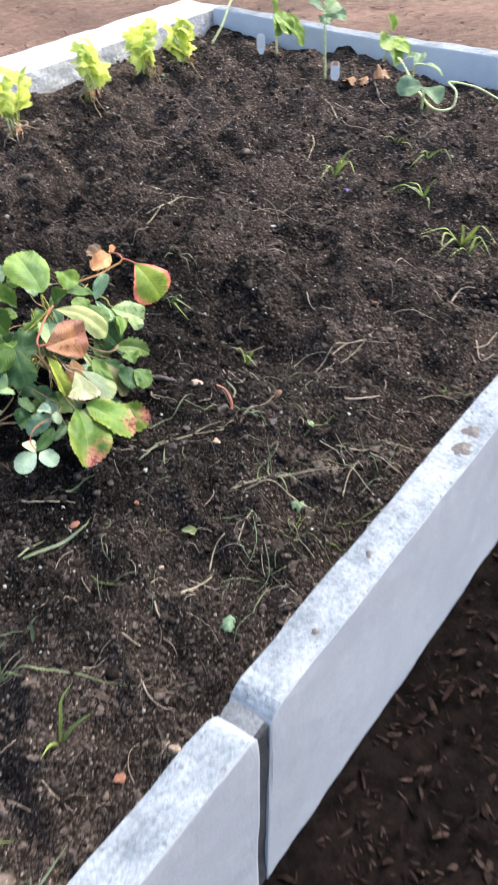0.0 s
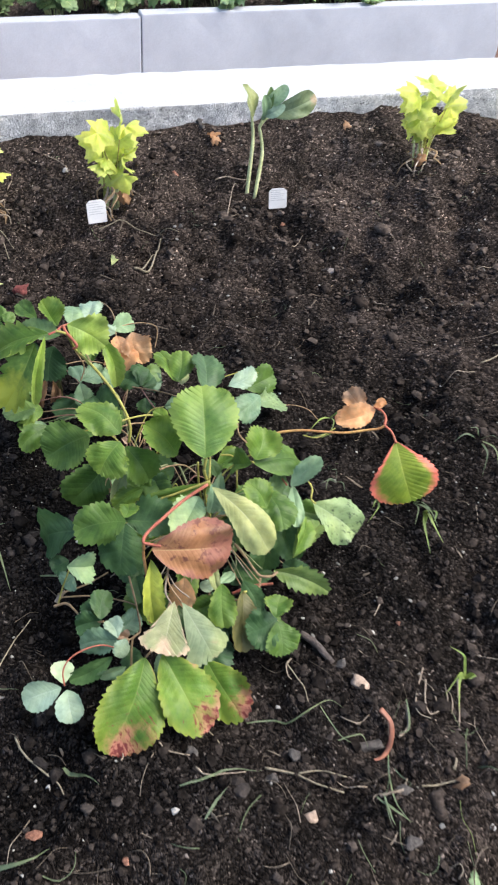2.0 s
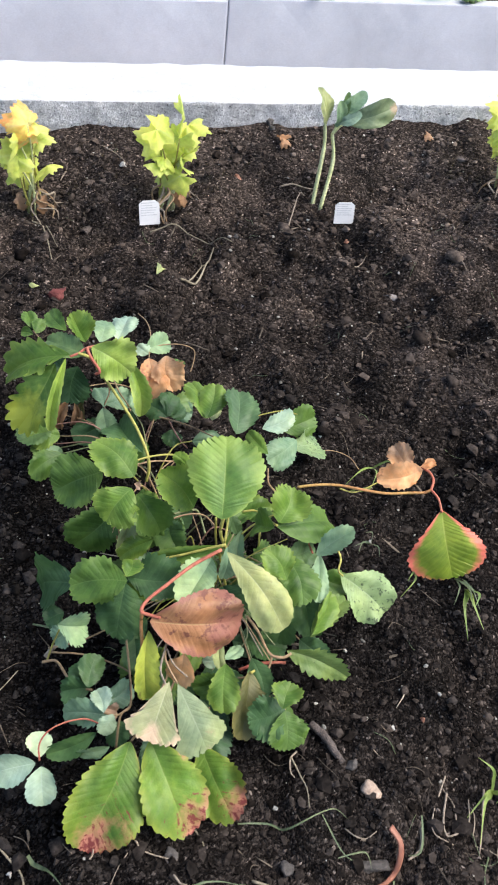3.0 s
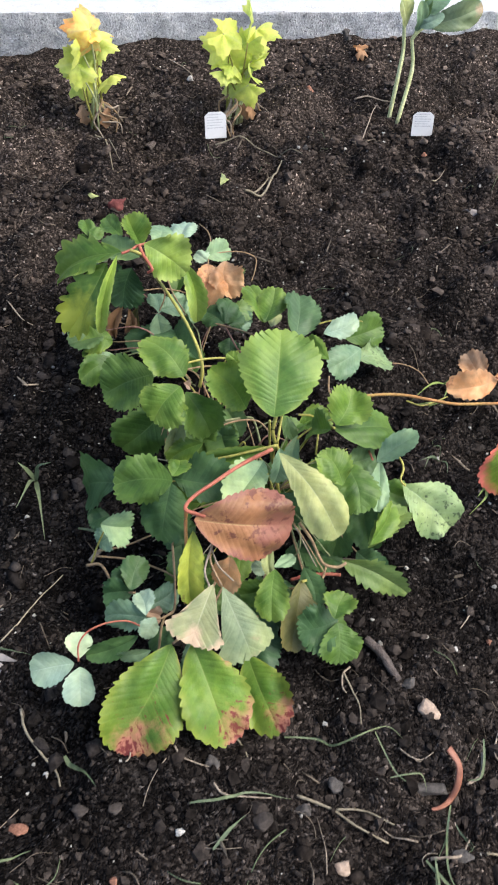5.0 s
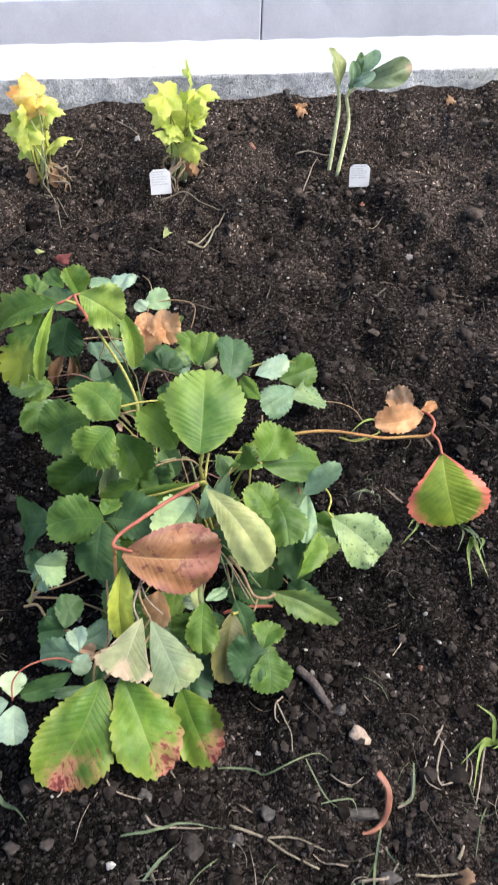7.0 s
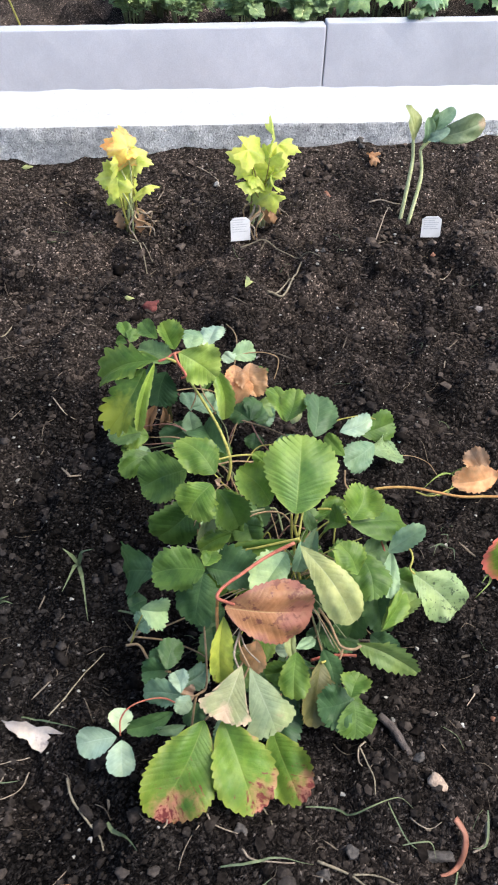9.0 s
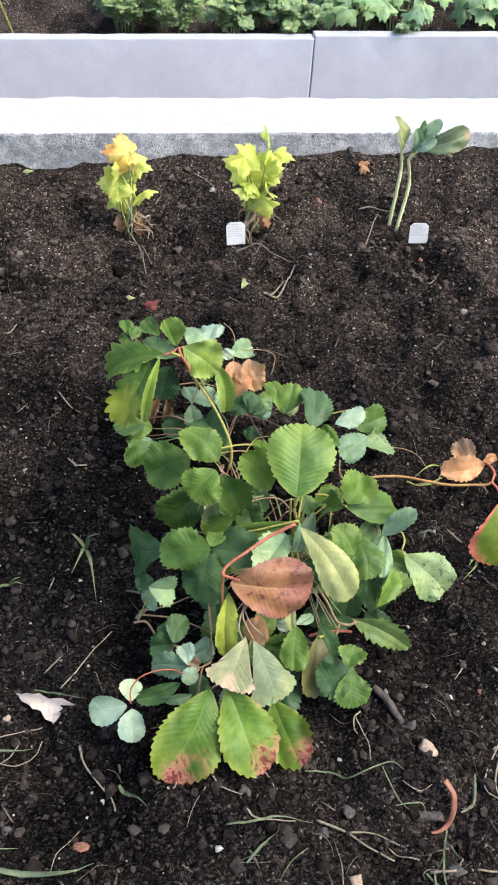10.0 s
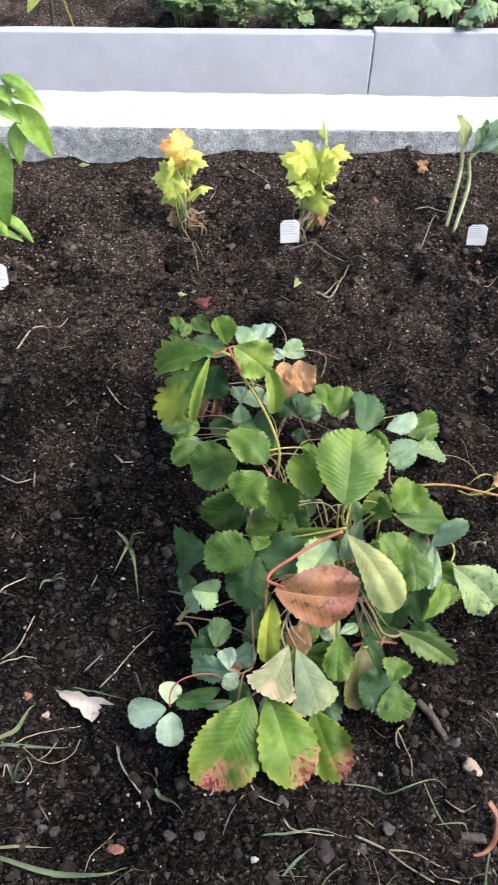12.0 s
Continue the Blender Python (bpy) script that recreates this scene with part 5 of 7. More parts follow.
petiole([(1.57, 1.939, 0.055), (1.576, 1.95, 0.057), (1.591, 1.961, 0.06)], 0.0011, 0.0011, STALK_TAN)
petiole([(1.555, 1.885, 0.05), (1.564, 1.882, 0.04), (1.572, 1.873, 0.03)], 0.002, 0.002, STALK)
petiole([(1.567, 1.889, 0.06), (1.585, 1.894, 0.06), (1.602, 1.891, 0.06), (1.612, 1.874, 0.06)], 0.0016, 0.0016, STALK_TAN)
petiole([(1.572, 1.904, 0.05), (1.595, 1.913, 0.043), (1.603, 1.913, 0.037), (1.606, 1.889, 0.03)], 0.0022, 0.0022, STALK_DULL)
petiole([(1.536, 2.085, 0.08), (1.542, 2.065, 0.07), (1.552, 2.062, 0.05), (1.558, 2.049, 0.035)], 0.0016, 0.0016, STALK_TAN)
petiole([(1.512, 2.077, 0.07), (1.536, 2.086, 0.063), (1.563, 2.08, 0.057), (1.581, 2.065, 0.05)], 0.0012, 0.0012, STALK_TAN)
petiole([(1.526, 2.065, 0.05), (1.533, 2.074, 0.065), (1.526, 2.085, 0.08)], 0.0014, 0.0014, STALK_TAN)
petiole([(1.59, 2.264, 0.02), (1.596, 2.231, 0.032), (1.595, 2.191, 0.043), (1.585, 2.135, 0.055)], 0.0013, 0.0013, STALK_TAN)
petiole([(1.589, 2.152, 0.055), (1.607, 2.156, 0.055), (1.626, 2.154, 0.055), (1.64, 2.149, 0.05), (1.639, 2.141, 0.04), (1.634, 2.133, 0.03)], 0.0012, 0.0012, STALK_TAN)
petiole([(1.453, 2.216, 0.028), (1.455, 2.197, 0.024), (1.465, 2.172, 0.02)], 0.0012, 0.0012, STALK_TAN)
petiole([(1.458, 2.229, 0.03), (1.466, 2.201, 0.04), (1.477, 2.194, 0.05), (1.494, 2.178, 0.06)], 0.0012, 0.0012, STALK_TAN)
petiole([(1.74, 1.998, 0.02), (1.772, 1.999, 0.016), (1.791, 1.99, 0.012), (1.798, 1.974, 0.008)], 0.0009, 0.0008, STALK_TAN)
petiole([(1.679, 1.943, 0.06), (1.678, 1.932, 0.05), (1.686, 1.926, 0.04)], 0.0016, 0.0018, STALK_TAN)
petiole([(1.62, 1.782, 0.05), (1.619, 1.766, 0.04), (1.613, 1.761, 0.03)], 0.0012, 0.0012, STALK_DULL)
# the shaded layer of old leaves and stalks round the crown
for i in range(22):
    a, d = random.uniform(0, 6.28), random.uniform(0.03, 0.10)
    c = Vector((1.585 + d * math.cos(a) * 0.8, 1.80 + d * math.sin(a) * 1.1, random.uniform(0.008, 0.025)))
    e = c + Vector((math.cos(a), math.sin(a), random.uniform(-0.35, 0.1))) * random.uniform(0.035, 0.05)
    leaflet(c, e, random.uniform(0.024, 0.036), TEAL if i % 3 else GREEN, fold=0.15)
for i in range(36):
    a, d = random.uniform(0, 6.28), random.uniform(0.03, 0.10)
    c = Vector((1.59 + d * math.cos(a), 1.82 + d * math.sin(a) * 1.2, random.uniform(0.03, 0.05)))
    petiole([(1.60, 1.83, 0.0), (1.60 * 0.6 + c.x * 0.4, 1.83 * 0.6 + c.y * 0.4, 0.045), c], 0.0014, 0.0009, (STALK_TAN, STALK_DULL, STALK, ROOT)[i % 4])
for i in range(40):
    f, a = random.random(), random.uniform(0, 6.28)
    c = Vector((1.61 - 0.09 * f + 0.07 * math.cos(a), 1.78 + 0.33 * f + 0.05 * math.sin(a), random.uniform(0.02, 0.05)))
    e = c + Vector((math.cos(a), math.sin(a) - 0.3, random.uniform(-0.3, 0.25))) * random.uniform(0.024, 0.04)
    leaflet(c, e, random.uniform(0.018, 0.03), (GREEN, TEAL, DUSTY, LEAFY, BLUE)[i % 5])
    petiole([(1.60 - 0.05 * f, 1.84 + 0.2 * f, 0.004), (c.x * 0.5 + 0.80 - 0.025 * f, c.y * 0.5 + 0.92 + 0.1 * f, c.z + 0.012), c], 0.0015, 0.0011, (STALK_TAN, STALK, STALK_DULL, STALK_PINK)[i % 4])


# ---- seedlings in front of the far kerb ----
def lobed_plant(x, y, height, seed, label, orange=False, grow=1.0):
    random.seed(seed)
    z = soil_z(x, y)
    ob = thing("seedling", label, "seedling", (x, y, z), "yellowing seedlings along the kerb")
    for i in range(14):
        a = random.uniform(0, 6.28)
        top = Vector((x + random.uniform(-0.03, 0.03) * grow, y + random.uniform(-0.02, 0.02), z + height * (0.36 + 0.60 * i / 13)))
        foot = Vector((x + 0.012 * math.cos(a), y + 0.012 * math.sin(a), z - 0.004))
        mid = foot.lerp(top, 0.5) + Vector((random.uniform(-0.008, 0.008), random.uniform(-0.008, 0.008), 0.01))
        stalk = put("stem", mesh_of("stem", *tube([foot, mid, top], 0.0016, 0.0010, steps=4), STALK_GREEN if i % 2 else STALK), ob)
        size = random.uniform(0.022, 0.036) * grow ** 0.6
        out = Vector((math.cos(a) * 0.9, -0.35 + 0.4 * math.sin(a), random.uniform(-0.55, 0.7)))
        put("leaf", leaf_mesh("leaf", palm(top, out, size, random.uniform(0.2, 0.7), (random.uniform(-0.9, 0.9), random.uniform(-1, -0.1), random.uniform(0.1, 0.9))), SEEDLING_ORANGE if orange and i > 10 else SEEDLING), stalk)
    for i in range(9):
        a = random.uniform(0, 6.28)
        r = random.uniform(0.02, 0.055)
        e = Vector((x + r * math.cos(a), y + r * math.sin(a) - 0.008, 0))
        e.z = crumbly(e.x, e.y) + 0.002
        start = Vector((x + 0.006 * math.cos(a), y + 0.006 * math.sin(a), z + random.uniform(0.02, 0.045)))
        line = [start] + [start.lerp(e, k) + Vector((random.gauss(0, 0.006), random.gauss(0, 0.004), random.gauss(0.004, 0.004))) for k in (0.3, 0.55, 0.8)] + [e]
        put("withered_stem", mesh_of("withered_stem", *tube(line, 0.0017, 0.0009, steps=4), STALK_TAN if i % 2 else ROOT), ob, "withered pale-brown stem")
    for i in range(2):
        a = random.uniform(3.4, 6.0)
        b = Vector((x + 0.024 * math.cos(a), y + 0.024 * math.sin(a), z + 0.034))
        put("withered_leaf", leaf_mesh("withered_leaf", blade(b, b + Vector((random.uniform(-0.006, 0.006), -0.006, -0.028)), 0.015, "lobe", fold=0.7, rows=10, cols=4, ripple=2.0), CRISP), ob, "shrivelled brown leaf")
    return ob


YELLOW = "small yellow-green seedling with lobed leaves and withered lower stems"
lobed_plant(1.477, 2.578, 0.150, 11, "small yellow-green seedling with orange upper leaves and withered stems", True)
lobed_plant(1.674, 2.560, 0.140, 12, YELLOW)
lobed_plant(2.270, 2.600, 0.160, 13, YELLOW, grow=1.3)
lobed_plant(2.540, 2.612, 0.135, 14, YELLOW, grow=1.3)
lobed_plant(2.770, 2.602, 0.140, 15, YELLOW, grow=1.3)
lobed_plant(2.910, 2.604, 0.130, 16, YELLOW, grow=1.3)


def stemmed_plant(name, label, category, stems, leaves, material, stem_material=STALK_GREEN, form="oval", grow=1.0):
    """A plant from stem lines and leaves (base, tip, width)."""
    x, y = stems[0][0][0], stems[0][0][1]
    ob = thing(name, label, category, (x, y, soil_z(x, y)))
    for points in stems:
        branch = points[0][2] > 0.05
        if points[0][2] < 0.012:
            x, y, z = points[0]
            points = [(x, y, min(z, soil_z(x, y) - 0.006))] + points[1:]
        put("stem", mesh_of("stem", *tube(points, 0.0022 if branch else 0.0036, 0.0015 if branch else 0.0024, steps=8), stem_material), ob)
    for b, e, w, *own in leaves:
        b, e, w = Vector(b), Vector(b) + (Vector(e) - Vector(b)) * (0.7 + 0.3 * grow), w * grow
        random.seed(round(b.x * 4001) + round(e.z * 3001))
        shape = toothed_leaf(b, e, w, "broad", fold=0.3, curl=0.12, roll=random.uniform(-25, 25), tooth=0.25) if form == "round" else blade(b, e, w, form, fold=0.25, curl=0.1, ref=(0, -0.7, 0.7))
        put("leaf", leaf_mesh("leaf", shape, own[0] if own else material), ob)
    return ob


stemmed_plant("bean_seedling", "bean seedling with two pale ridged stems and drooping leaves", "seedling",
              [[(1.917, 2.575, 0.004), (1.926, 2.59, 0.053), (1.930, 2.60, 0.078), (1.926, 2.605, 0.115)], [(1.928, 2.565, -0.002), (1.943, 2.585, 0.041), (1.946, 2.595, 0.063), (1.940, 2.60, 0.094)],
               [(1.940, 2.60, 0.093), (1.943, 2.60, 0.101), (1.945, 2.60, 0.109)], [(1.940, 2.60, 0.092), (1.950, 2.60, 0.105), (1.966, 2.60, 0.114)]],
              [((1.927, 2.60, 0.111), (1.903, 2.595, 0.168), 0.033, PALE), ((1.945, 2.60, 0.105), (1.941, 2.59, 0.151), 0.020, BLUE), ((1.947, 2.60, 0.129), (1.985, 2.60, 0.159), 0.024, BLUE),
               ((1.946, 2.595, 0.113), (1.977, 2.585, 0.133), 0.018, PALETEAL), ((1.960, 2.60, 0.112), (2.038, 2.60, 0.139), 0.040, GREYPALE), ((1.945, 2.60, 0.113), (1.958, 2.605, 0.158), 0.014, DUSTY)], BEAN, form="round")
stemmed_plant("pepper_plant", "pepper plant with large glossy drooping leaves", "plant",
              [[(1.165, 2.52, -0.004), (1.168, 2.52, 0.10), (1.175, 2.52, 0.20), (1.19, 2.52, 0.25)], [(1.168, 2.52, 0.10), (1.19, 2.52, 0.14), (1.214, 2.52, 0.158)], [(1.175, 2.52, 0.19), (1.21, 2.52, 0.222), (1.237, 2.52, 0.228)]],
              [((1.225, 2.52, 0.255), (1.272, 2.50, 0.241), 0.020), ((1.223, 2.52, 0.242), (1.236, 2.50, 0.222), 0.022), ((1.237, 2.52, 0.231), (1.282, 2.50, 0.215), 0.022), ((1.236, 2.52, 0.216), (1.285, 2.50, 0.147), 0.036),
               ((1.215, 2.52, 0.222), (1.249, 2.50, 0.198), 0.026), ((1.247, 2.515, 0.198), (1.237, 2.50, 0.136), 0.026), ((1.212, 2.52, 0.160), (1.206, 2.495, 0.040), 0.050), ((1.195, 2.52, 0.046), (1.239, 2.50, 0.008), 0.017),
               ((1.185, 2.52, 0.036), (1.2, 2.50, 0.019), 0.015), ((1.18, 2.51, 0.02), (1.224, 2.50, 0.010), 0.011), ((1.186, 2.52, 0.204), (1.16, 2.50, 0.13), 0.044), ((1.19, 2.52, 0.25), (1.14, 2.50, 0.225), 0.044)], PEPPER, STALK_GREEN)
stemmed_plant("climbing_bean", "thin bean shoot leaning out over the end kerb", "seedling",
              [[(3.14, 2.66, 0.0), (3.18, 2.65, 0.045), (3.225, 2.65, 0.10), (3.275, 2.65, 0.12), (3.36, 2.65, 0.145), (3.40, 2.65, 0.135)], [(3.275, 2.65, 0.12), (3.315, 2.65, 0.17), (3.345, 2.65, 0.205)]],
              [((3.40, 2.65, 0.137), (3.42, 2.64, 0.085), 0.032), ((3.345, 2.65, 0.205), (3.385, 2.64, 0.155), 0.05), ((3.34, 2.65, 0.20), (3.30, 2.645, 0.185), 0.035)], LIME, form="round", grow=1.0)
stemmed_plant("bean_seedling", "bean seedling with broad yellow-green leaves beside the end kerb", "seedling",
              [[(3.150, 2.43, 0.0), (3.145, 2.43, 0.05), (3.130, 2.43, 0.10)]],
              [((3.13, 2.43, 0.115), (3.10, 2.40, 0.07), 0.055), ((3.135, 2.43, 0.12), (3.15, 2.38, 0.065), 0.065), ((3.14, 2.42, 0.115), (3.20, 2.37, 0.025), 0.055), ((3.13, 2.43, 0.115), (3.125, 2.44, 0.16), 0.05)], LIME, form="round", grow=1.0)
stemmed_plant("bean_seedling", "tall bean seedling with two spread leaves by a plant tag", "seedling",
              [[(3.1, 2.233, -0.004), (3.088, 2.233, 0.07), (3.08, 2.233, 0.14), (3.075, 2.233, 0.155)]],
              [((3.075, 2.233, 0.155), (3.0, 2.235, 0.195), 0.045), ((3.077, 2.233, 0.152), (3.13, 2.225, 0.175), 0.05), ((3.08, 2.233, 0.145), (3.05, 2.21, 0.135), 0.04), ((3.08, 2.233, 0.145), (3.14, 2.20, 0.14), 0.04)], BEAN, form="round", grow=1.0)
stemmed_plant("bean_seedling", "bean seedling with bright green leaves beside the end kerb", "seedling",
              [[(3.205, 2.116, 0.0), (3.19, 2.095, 0.05), (3.17, 2.08, 0.10)]],
              [((3.17, 2.08, 0.10), (3.15, 2.08, 0.155), 0.05), ((3.17, 2.08, 0.10), (3.10, 2.06, 0.085), 0.055), ((3.175, 2.08, 0.09), (3.20, 2.03, 0.06), 0.05), ((3.18, 2.09, 0.085), (3.13, 2.04, 0.04), 0.05)], LIME, form="round", grow=1.0)
stemmed_plant("squash_vine", "wilted vine with looping pale stems and a few green leaves", "plant",
              [[(3.20, 2.07, 0.04), (3.11, 2.01, 0.06), (3.04, 1.94, 0.04), (2.96, 1.845, 0.012), (2.98, 1.80, 0.012), (3.0, 1.80, 0.045), (3.02, 1.83, 0.06), (3.02, 1.76, 0.06), (3.05, 1.70, 0.03)], [(3.04, 1.94, 0.04), (3.0, 1.92, 0.09), (2.99, 1.89, 0.10)], [(2.96, 1.87, 0.0), (2.96, 1.87, 0.04), (2.975, 1.885, 0.05)]],
              [((2.975, 1.885, 0.055), (2.93, 1.93, 0.045), 0.06), ((2.97, 1.88, 0.05), (2.95, 1.82, 0.03), 0.05), ((2.99, 1.89, 0.10), (3.02, 1.85, 0.07), 0.03), ((3.0, 1.92, 0.09), (3.05, 1.93, 0.105), 0.03), ((3.09, 2.0, 0.06), (3.08, 1.95, 0.09), 0.03)], BEAN, form="round", grow=1.0)


# ---- plant tags ----
def plant_tag(x, y, width, height, lean, turn, shape="shoulder", coloured=False, label="small white plastic plant tag with faint grey print"):
    z = max(crumbly(x, y), crumbly(x, y - 0.012), crumbly(x + 0.01, y - 0.006)) + 0.006
    ob = thing("plant_tag", label, "plant tag", (x, y, z), "plant tags")
    ob.rotation_euler = (radians(lean), 0, radians(turn))
    w, h, t = width / 2, height, 0.0012
    out = [(-w, 0), (w, 0), (w, h * 0.86), (w * 0.62, h), (-w * 0.62, h), (-w, h * 0.86)] if shape == "shoulder" else [(-w * 0.35, 0), (w * 0.35, 0), (w, h * 0.25), (w, h * 0.9), (w * 0.6, h), (-w * 0.6, h), (-w, h * 0.9), (-w, h * 0.25)]
    out = [(a, b - 0.006) for a, b in out]
    n = len(out)
    verts = [(a, -t / 2, b) for a, b in out] + [(a, t / 2, b) for a, b in out]
    faces = [tuple(range(n)), tuple(range(2 * n - 1, n - 1, -1))] + [(i, i + n, (i + 1) % n + n, (i + 1) % n) for i in range(n)]
    face = new("tag_plate", mesh_of("tag_plate", verts, faces, PLASTIC, smooth=False))
    face.parent = ob
    for i in range(6):
        k = h * (0.22 + 0.1 * i)
        ww = w * (0.8, 0.66, 0.74, 0.8, 0.55, 0.7)[i]
        d = t / 2 + 0.0002
        line = new("print_line", mesh_of("print_line", [(-w * 0.8, -d, k), (-w * 0.8 + ww * 1.9, -d, k), (-w * 0.8 + ww * 1.9, -d, k + 0.0011), (-w * 0.8, -d, k + 0.0011)], [(0, 1, 2, 3)], INK, smooth=False))
        line.parent = face
    if coloured:
        d = t / 2 + 0.0003
        patch = new("printed_patch", mesh_of("printed_patch", [(-w * 0.6, -d, h * 0.68), (w * 0.6, -d, h * 0.68), (w * 0.5, -d, h * 0.88), (-w * 0.5, -d, h * 0.88)], [(0, 1, 2, 3)], INK_RED, smooth=False))
        patch.parent = face
        tagged(patch, "orange printed patch")
    return ob


plant_tag(1.642, 2.518, 0.031, 0.036, -18, 4)
plant_tag(1.939, 2.486, 0.031, 0.033, -14, -4)
plant_tag(1.192, 2.418, 0.031, 0.038, -20, 10)
plant_tag(3.062, 2.182, 0.024, 0.055, -22, -61, "long", True, "white plastic plant tag with an orange printed patch")
plant_tag(3.098, 2.450, 0.024, 0.055, -24, -52, "long", False, "narrow white plastic plant tag leaning in the soil")


# ---- litter on the soil ----
def laid(points, lift=0.0):
    """The points set down on the soil, with enough steps between them to follow its lumps."""
    steps = []
    for a, b in zip(points, points[1:]):
        k = max(1, round(math.hypot(b[0] - a[0], b[1] - a[1]) / 0.011))
        steps += [tuple(a[j] + (b[j] - a[j]) * i / k for j in range(3)) for i in range(k)]
    path = spline([Vector(p) for p in points], max(3, len(steps) // (len(points) - 1)))
    high = [max(crumbly(p[0] + dx, p[1] + dy) for dx, dy in ((0, 0), (0.005, 0), (-0.005, 0), (0, 0.005), (0, -0.005))) for p in path]
    high = [max(high[max(0, i - 1)] * 0.5 + high[min(len(high) - 1, i + 1)] * 0.5, h - 0.002) for i, h in enumerate(high)]
    return [(p[0], p[1], p[2] - 0.002 + h + lift) for p, h in zip(path, high)]


def strand(name, points, r0, r1, material, label, category, flat=1.0, rough=0.3):
    p = laid(points)
    ob = put(name, mesh_of(name, *tube(p, r0 * 0.78, r1 * 0.78, 6, 2, rough, flat), material), label=label, category=category)
    return ob


def straw(points, r):
    strand("straw", points, r, r * 0.6, STRAW, "dry bent straw lying on the soil", "straw")


def root(points, r):
    strand("root", points, r, r * 0.5, ROOT, "pale curling root lying on the soil", "root")


def twig(points, r):
    z = max(crumbly(p[0], p[1]) for p in points) - 0.012
    put("twig", mesh_of("twig", *tube([(p[0], p[1], p[2] + z) for p in points], r, r * 0.85, 8, 5, 0.35), WOOD), label="short thick grey-brown broken twig on the soil", category="twig")


def grass_blade(points, r):
    p = laid(points, 0.002)
    put("grass_blade", leaf_mesh("grass_blade", ribbon(p, r * 0.42, 0.5), GRASS), label="wilted grey-green grass blade lying on the soil", category="grass")


def peel(points, r):
    strand("peel", points, r, r * 0.4, PEEL, "curled orange-red strip of dry peel on the soil", "leaf litter", flat=0.25, rough=0.1)


def weed(base, tips, width, material):
    x, y, _ = base
    z = soil_z(x, y)
    ob = thing("weed", "small grassy weed sprouting from the soil", "weed", (x, y, z))
    for tip in tips:
        t = Vector(tip) + Vector((0, 0, soil_z(tip[0], tip[1])))
        b = Vector((x, y, z - 0.002))
        reach = (t - b).length
        high = b.lerp(t, 0.55) + Vector((random.uniform(-0.1, 0.1) * reach, random.uniform(-0.1, 0.1) * reach, 0.24 * reach))
        v, f, uv = ribbon([b, b.lerp(high, 0.5) + Vector((0, 0, 0.06 * reach)), high, t], width * 0.62)
        put("blade", mesh_of("blade", v, f, material, uv), ob)


count = [0]


def pebble(at, sx, sy, sz, material, turn):
    count[0] += 1
    if material is STONE_DULL:
        sx, sy, sz = sx * 0.8, sy * 0.8, sz * 0.7
    v, f = lump(sx, sy, sz, count[0], 3, 0.22 if material in (STONE_TAN, STONE_WHITE) else 0.36, turn, 12)
    ob = put("pebble", mesh_of("pebble", v, f, material), label="small " + material.name + " lying on the soil", category="pebble")
    ob.location = (at[0], at[1], crumbly(at[0], at[1]) - 0.001)


SCRAPS = {"PEEL": (PEEL, "curled orange-red strip of dry peel", 0.32, 0.5), "PAPER": (PAPERY, "bleached torn papery leaf", 0.42, 0.35), "GREEN": (BLUE, "scrap of green leaf", 0.7, 0.2),
          "BROWN": (CRISP, "crumpled dry brown leaf", 0.75, 0.5), "PALE": (PALE, "pale dry leaf scrap", 0.45, 0.3), "PURPLE": (PURPLE, "small purple flower petal", 0.8, 0.3)}


def dry_scrap(at, size, sort, turn):
    material, label, ratio, curl = SCRAPS[sort]
    d = Matrix.Rotation(radians(turn), 3, "Z") @ Vector((size / 2, 0, 0))
    c = Vector((at[0], at[1], crumbly(at[0], at[1]) + 0.004))
    put("dry_leaf", leaf_mesh("dry_leaf", blade(c - d, c + d, size * ratio, "torn" if sort == "PAPER" else "oval" if sort in ("PALE", "PEEL") else "lobe", fold=0.5, curl=curl * 0.4, rows=14, cols=4, ripple=0.7 if sort == "PAPER" else 2.0), material), label=label + " on the soil", category="leaf litter")


straw([(1.246, 2.210, 0.003), (1.274, 2.276, 0.003), (1.303, 2.325, 0.003)], 0.0017)
straw([(1.546, 1.460, 0.003), (1.614, 1.411, 0.003), (1.651, 1.363, 0.003)], 0.0013)
straw([(1.601, 1.420, 0.003), (1.637, 1.390, 0.003), (1.659, 1.364, 0.003)], 0.0009)
straw([(1.549, 1.440, 0.003), (1.578, 1.406, 0.003), (1.589, 1.364, 0.003)], 0.0013)
straw([(1.691, 1.413, 0.003), (1.680, 1.375, 0.003), (1.652, 1.344, 0.003), (1.640, 1.306, 0.003)], 0.0011)
straw([(1.689, 1.385, 0.003), (1.704, 1.343, 0.003), (1.753, 1.300, 0.003)], 0.0015)
straw([(1.693, 1.337, 0.003), (1.687, 1.312, 0.003), (1.687, 1.291, 0.003)], 0.0014)
straw([(1.612, 1.332, 0.003), (1.638, 1.339, 0.003), (1.667, 1.340, 0.003)], 0.0011)
straw([(1.358, 1.394, 0.003), (1.383, 1.396, 0.003), (1.415, 1.394, 0.003)], 0.0021)
straw([(1.459, 1.387, 0.003), (1.486, 1.397, 0.003), (1.513, 1.403, 0.003)], 0.0011)
straw([(1.419, 1.401, 0.003), (1.445, 1.412, 0.003), (1.462, 1.409, 0.003)], 0.0013)
straw([(1.338, 1.416, 0.003), (1.329, 1.404, 0.003), (1.324, 1.391, 0.003)], 0.0014)
straw([(2.063, 2.027, 0.003), (2.206, 2.058, 0.003), (2.214, 2.001, 0.003)], 0.0014)
